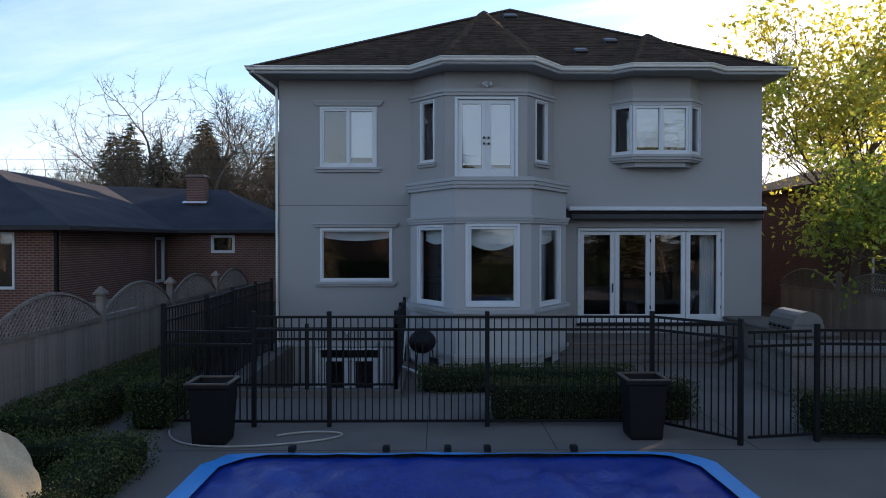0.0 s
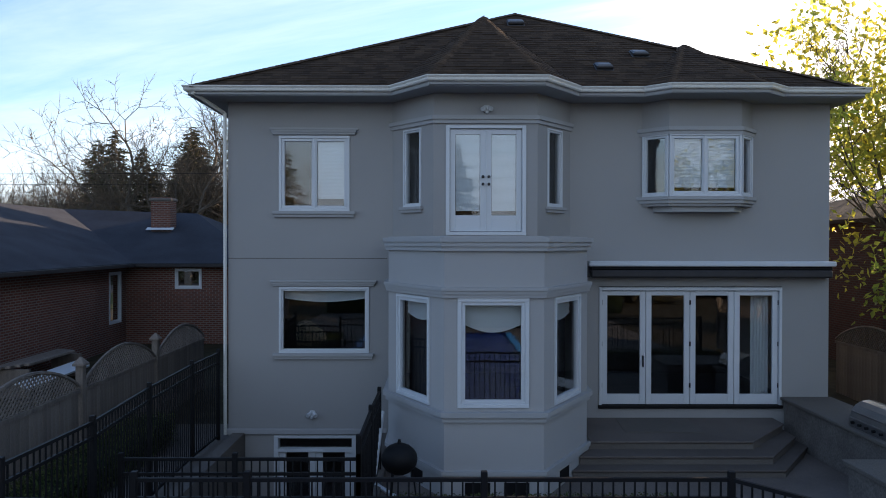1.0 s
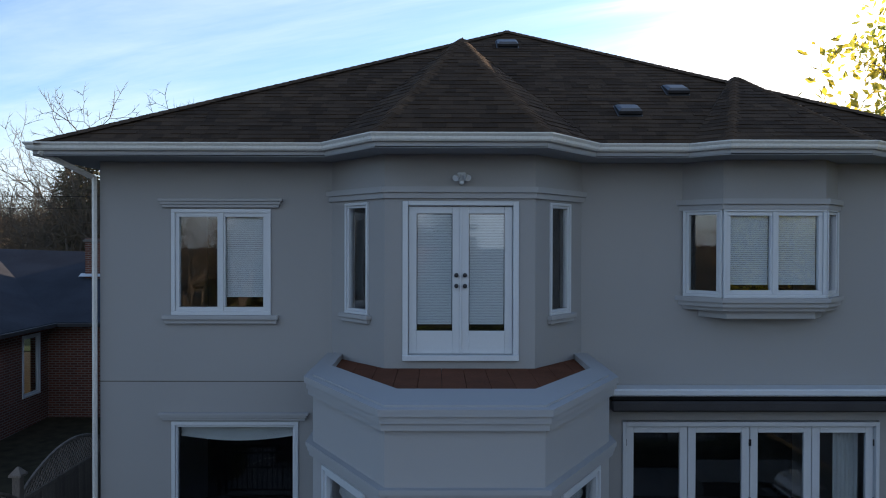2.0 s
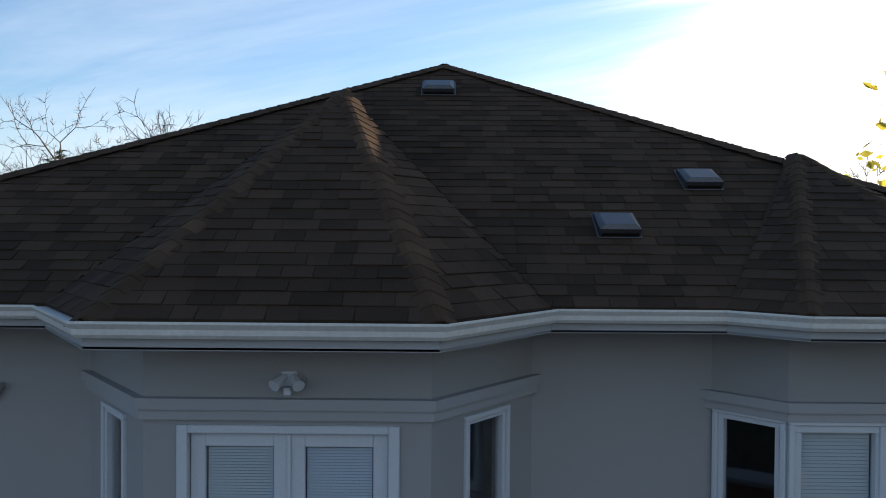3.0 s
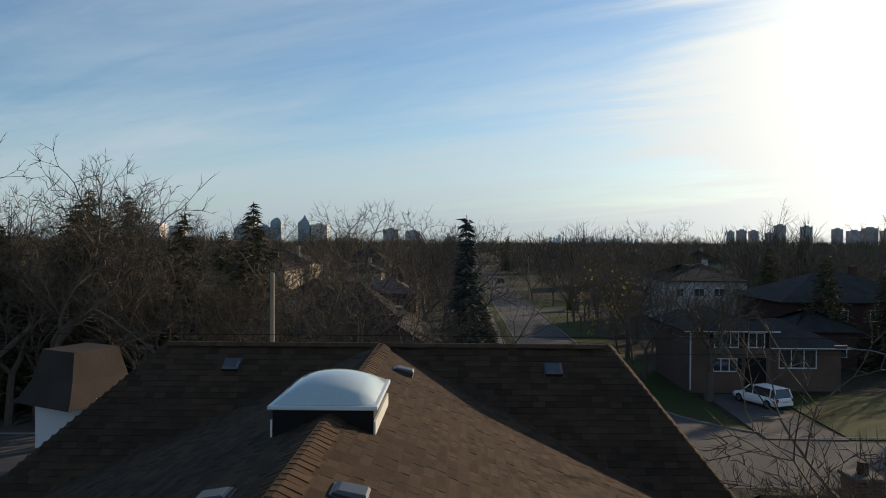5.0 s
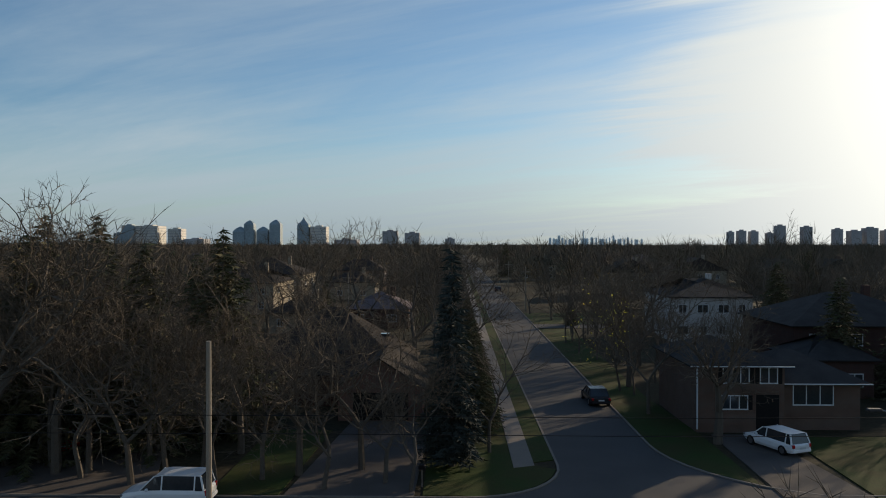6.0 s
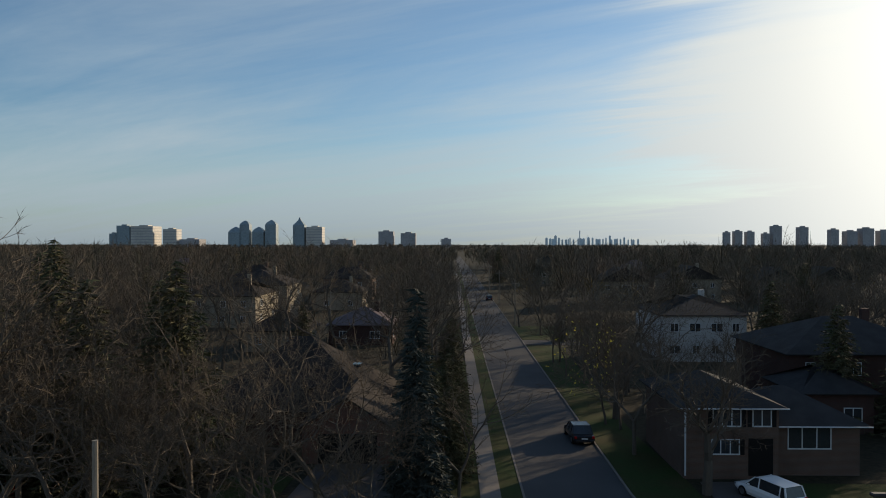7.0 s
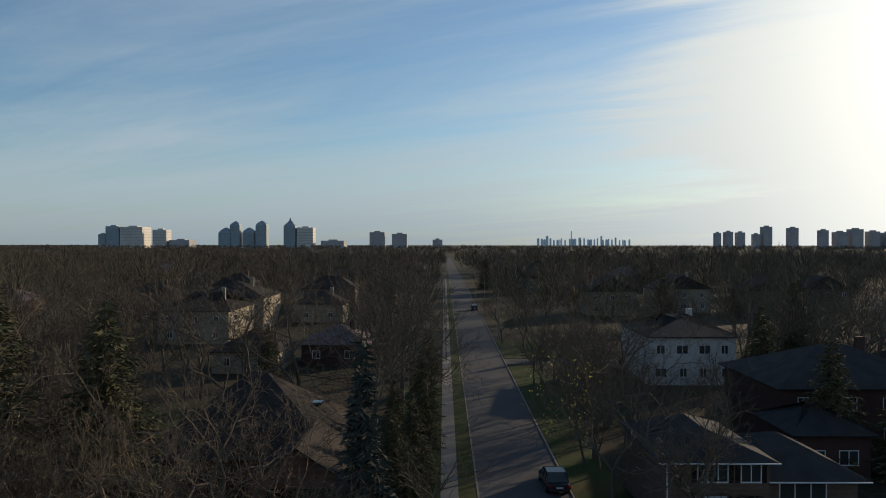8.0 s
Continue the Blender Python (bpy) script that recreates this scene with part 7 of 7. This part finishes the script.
# thickets: by the corner house, and along the far side of the street
for _ in range(20):
    x, y = rt.uniform(-40, -14), rt.uniform(70, 88)
    k = rt.randrange(3)
    put_tree(protos[k], x, y, rt.uniform(0.8, 1.15), GZ - 0.06, LABELS[k + 1], rt.uniform(0, 360))
for _ in range(26):
    k = rt.randrange(5)
    put_tree(protos[k], rt.uniform(20.5, 29), rt.uniform(93, 143), rt.uniform(0.65, 1.0), GZ - 0.06, LABELS[k], rt.uniform(0, 360))
for x, y in ((-50, 68), (-60, 69), (-40, 75), (-55, 80), (32, 58), (44, 52), (43, 72), (50, 78), (60, 90)):
    k = rt.randrange(5)
    put_tree(protos[k], x, y, rt.uniform(0.75, 1.05), GZ - 0.06, LABELS[k], rt.uniform(0, 360))

# tall row beyond the corner house, and trees closing the view beyond the brick houses
for i in range(6):
    k = i % 4
    put_tree(protos[k], -37 + i * 4.5 + rt.uniform(-1.5, 1.5), rt.uniform(104, 136), rt.uniform(1.2, 1.4), GZ - 0.06, LABELS[k], rt.uniform(0, 360))
for i in range(14):
    k = i % 4
    put_tree(protos[k], 48.5 + i * 3.2 + rt.uniform(-1.5, 1.5), rt.uniform(116, 134), rt.uniform(1.2, 1.45), GZ - 0.06, LABELS[k], rt.uniform(0, 360))
for i in range(7):
    k = i % 4
    put_tree(protos[k], -40 + i * 3.9 + rt.uniform(-1.2, 1.2), rt.uniform(67.5, 74), 0.9 if i < 3 else rt.uniform(1.15, 1.35), GZ - 0.06, LABELS[k], rt.uniform(0, 360))

# low bare trees before the white house
for x, y, sc in ((31.5, 113, 0.55), (34.5, 119, 0.5), (38.0, 116, 0.52), (41.0, 121, 0.5), (36.0, 108, 0.6), (30.5, 104, 0.6), (33.0, 99, 0.65)):
    k = rt.randrange(5)
    put_tree(protos[k], x, y, sc, GZ - 0.06, LABELS[4], x * 29)

# leafless shrubs between the house and the street
for x, y, sc in ((14.0, 49.0, 0.30), (15.4, 50.2, 0.34), (16.6, 51.0, 0.33), (15.0, 51.5, 0.30), (17.6, 49.5, 0.30), (26.5, 50.5, 0.5), (13.2, 50.5, 0.28)):
    put_tree(protos[rt.choice((2, 4))], x, y, sc, GZ - 0.06, "brown leafless shrub on the front lawn", x * 37)


# far woods: thousands of twig tufts, in one mesh
def far_woods(seed, n, y0, y1, material, label, hmin=6, hmax=11, stems=16, power=1.5):
    rng = np.random.default_rng(seed)
    V, F = [], []
    made = 0
    while made < n:
        y = y0 + (y1 - y0) * rng.random() ** power
        x = 10 + rng.uniform(-1, 1) * (30 + y * 0.66)
        if 8.5 < x < 20 and y < 900 or any(a - 3 < x < b + 3 and c - 8 < y < d + 3 for a, b, c, d in keep_out[1:]):
            continue
        made += 1
        h = rng.uniform(hmin, hmax)
        wid = h * rng.uniform(0.34, 0.52)
        thick = 0.024 + y * 0.00022
        a = rng.uniform(0, 6.283, stems)
        el = np.arcsin(rng.uniform(-0.15, 1.0, stems))
        rad = rng.uniform(0.55, 1.08, stems)
        tips = np.stack((x + np.cos(a) * np.cos(el) * wid * rad, y + np.sin(a) * np.cos(el) * wid * rad, GZ + h * 0.50 + np.sin(el) * h * 0.50 * rad), 1)
        back = rng.uniform(0.35, 0.75, stems)
        bs = np.stack((x + (tips[:, 0] - x) * back, y + (tips[:, 1] - y) * back, tips[:, 2] - h * rng.uniform(0.07, 0.22, stems)), 1)
        for i in range(stems):
            k = len(V)
            bx, by, bz = bs[i]
            w = a[i] + 1.57
            ox, oy = math.cos(w) * thick, math.sin(w) * thick
            V += [(bx + ox, by + oy, bz), (bx - ox, by - oy, bz), (bx, by, bz + thick * 1.6), tuple(tips[i])]
            F += [(k, k + 1, k + 3), (k + 1, k + 2, k + 3), (k + 2, k, k + 3)]
    me = bpy.data.meshes.new("far_woods")
    me.from_pydata(V, [], F)
    me.materials.append(material)
    return tagged(new("far_woods", me), label, "woods", kind="stuff")


WOODS = mat("woodland_twigs", (0.120, 0.092, 0.070), 0.95, 0.55, 0.03, 0.2, 0.0, tint=(0.066, 0.066, 0.046), per_piece=0.12, island=True)
WOODS_G = mat("woodland_evergreen", (0.040, 0.055, 0.034), 0.95, 0.4, 0.02, 0.3, 0.0, per_piece=0.3, island=True)
WOODS_Y = mat("woodland_ochre", (0.20, 0.13, 0.035), 0.95, 0.4, 0.02, 0.3, 0.0, per_piece=0.3, island=True)
far_woods(1, 2000, 92, 700, WOODS, "brown leafless suburban woods stretching to the horizon", 7, 15.5, 110, 1.15)
far_woods(2, 3600, 500, 2400, WOODS, "distant brown woods under the skyline", 8, 15, 30, 1.4)
far_woods(5, 230, 150, 620, WOODS, "tall leafless crowns standing above the woods", 14.5, 18.5, 150, 1.2)
far_woods(3, 380, 150, 1500, WOODS_G, "scattered dark evergreens in distant woods", 7, 13, 40)
far_woods(4, 70, 180, 900, WOODS_Y, "scattered ochre crowns in distant woods", 7, 11, 60)

# ---- behind the camera, across the garden's end: unseen, added for reflections and fill ----
hedge(-6.3, 11.4, -8.9, -8.2, 1.7, GB, "unseen tall hedge added along the garden's end", 160, 0.05)
rb = random.Random(21)
for i in range(16):
    k = rb.randrange(5)
    put_tree(protos[k], -42 + i * 5.4 + rb.uniform(-2, 2), rb.uniform(-34, -13), rb.uniform(0.75, 1.05), GB - 0.06, LABELS[k], rb.uniform(0, 360))
for x, y, s in ((-24, -16, 0.9), (-12, -20, 1.0), (14, -17, 0.95), (24, -22, 1.1), (2, -30, 1.0)):
    c = copy_thing(sp2, pose(x, y, GB - 0.06, 0, 0, x * 7))
    c.scale = (s, s, s)
# unseen side trees, added for the angled panes to reflect
for x, y, k, sc in ((-30, 4, 0, 0.9), (-36, 14, 1, 1.0), (-31, 22, 3, 0.9), (-40, 30, 2, 1.0), (-28, 38, 1, 0.8), (24, 4, 3, 0.9), (28, 14, 0, 1.0), (30, 40, 1, 0.9)):
    put_tree(protos[k], x, y, sc, GB - 0.06, LABELS[k], x * 11)
for x, y, s in ((-33, 18, 0.8), (-42, 24, 1.0), (-27, 12, 0.7), (-38, 36, 0.9), (26, 9, 0.8)):
    c = copy_thing(sp2, pose(x, y, GB - 0.06, 0, 0, x * 7))
    c.scale = (s, s, s)
generic_house(-14, 2, -50, -40, 5.8, 2.8, BRICK_BROWN, GREY_ROOF, "unseen brick house added beyond the garden's end", z=GB)


# the street and all beyond it lie a little further out than laid out above
STREET_OUT = 1.6
for ob in list(scene.objects):
    if ob.parent is None and ob.type in ("EMPTY", "MESH", "CURVE") and ob.name != "ground":
        mid_y = ob.location.y if ob.type == "EMPTY" else ob.location.y + (ob.bound_box[0][1] + ob.bound_box[6][1]) / 2
        if mid_y > 48.5:
            ob.location.y += STREET_OUT


# ---- shingles, piece by piece ----
def shingle_rows(face, course=0.145, seed=0):
    """Tabs on a roof plane: frame of the plane, and per tab its place along, place up, width and height."""
    P = [Vector(p) for p in face]
    n = (P[1] - P[0]).cross(P[-1] - P[0]).normalized()
    n = n if n.z > 0 else -n
    up = (Vector((0, 0, 1)) - n * n.z).normalized()
    along = up.cross(n).normalized()
    Q = [((p - P[0]).dot(along), (p - P[0]).dot(up)) for p in P]
    lo, hi = min(q[1] for q in Q), max(q[1] for q in Q)
    rng = random.Random(seed)
    out, s = [], lo
    while s < hi - 0.03:
        sm = s + course * 0.55
        xs = []
        for (a, b), (c, d) in zip(Q, Q[1:] + Q[:1]):
            if (b - sm) * (d - sm) < 0:
                xs.append(a + (c - a) * (sm - b) / (d - b))
        if len(xs) >= 2:
            x, x1 = min(xs), max(xs)
            x0 = x
            x -= rng.uniform(0, 0.2)
            while x < x1:
                w = rng.choice((0.16, 0.22, 0.28, 0.34))
                a, b = max(x, x0), min(x + w, x1)
                if b - a > 0.03:
                    out.append((a, s, b - a, rng.choice((0.006, 0.009, 0.014))))
                x += w
        s += course
    return P[0], along, up, n, out


def tab_geometry(w, course, t, lift=0.002):
    V = [(0, 0, t + lift), (w - 0.004, 0, t + lift), (w - 0.004, course * 1.05, lift + 0.001), (0, course * 1.05, lift + 0.001), (0, 0, -0.002), (w - 0.004, 0, -0.002)]
    return V, [(0, 1, 2, 3), (4, 5, 1, 0), (4, 0, 3), (5, 2, 1)]


shared = {}
singles = 0
for idx, key in enumerate(("rear", "right", "left", "bay_front", "bay_right", "bay_left", "bay_right_back", "bay_left_back", "oriel_front", "oriel_right", "oriel_left", "wing_rear_right", "wing_rear_left")):
    o, along, up, n, tabs = shingle_rows(roof_faces[key], seed=idx)
    frame_m = Matrix((along, up, n)).transposed().to_4x4()
    V, F = [], []
    for a, s, w, t in tabs:
        p = o + along * a + up * s
        if key == "rear" and singles < 300 and 2.3 < p.x < 5.6 and p.y > 19.6:
            q = (round(w, 2), t)
            if q not in shared:
                v, f = tab_geometry(q[0], 0.145, t)
                me = bpy.data.meshes.new("shingle")
                me.from_pydata(v, [], f)
                me.materials.append(SHINGLE)
                shared[q] = me
            ob = new("shingle", shared[q])
            ob.parent = roof
            m_ = frame_m.copy()
            m_.translation = p
            ob.matrix_local = Matrix.Translation(-(house.location + roof.location)) @ m_
            singles += 1
            continue
        v, f = tab_geometry(w, 0.145, t)
        k = len(V)
        V += [tuple(p + along * x + up * y + n * z) for x, y, z in v]
        F += [tuple(i + k for i in g) for g in f]
    me = bpy.data.meshes.new("shingle_field")
    me.from_pydata(V, [], F)
    me.materials.append(SHINGLE_ALL)
    part("shingle_field", me, SHINGLE_ALL, roof)["kind"] = "stuff"
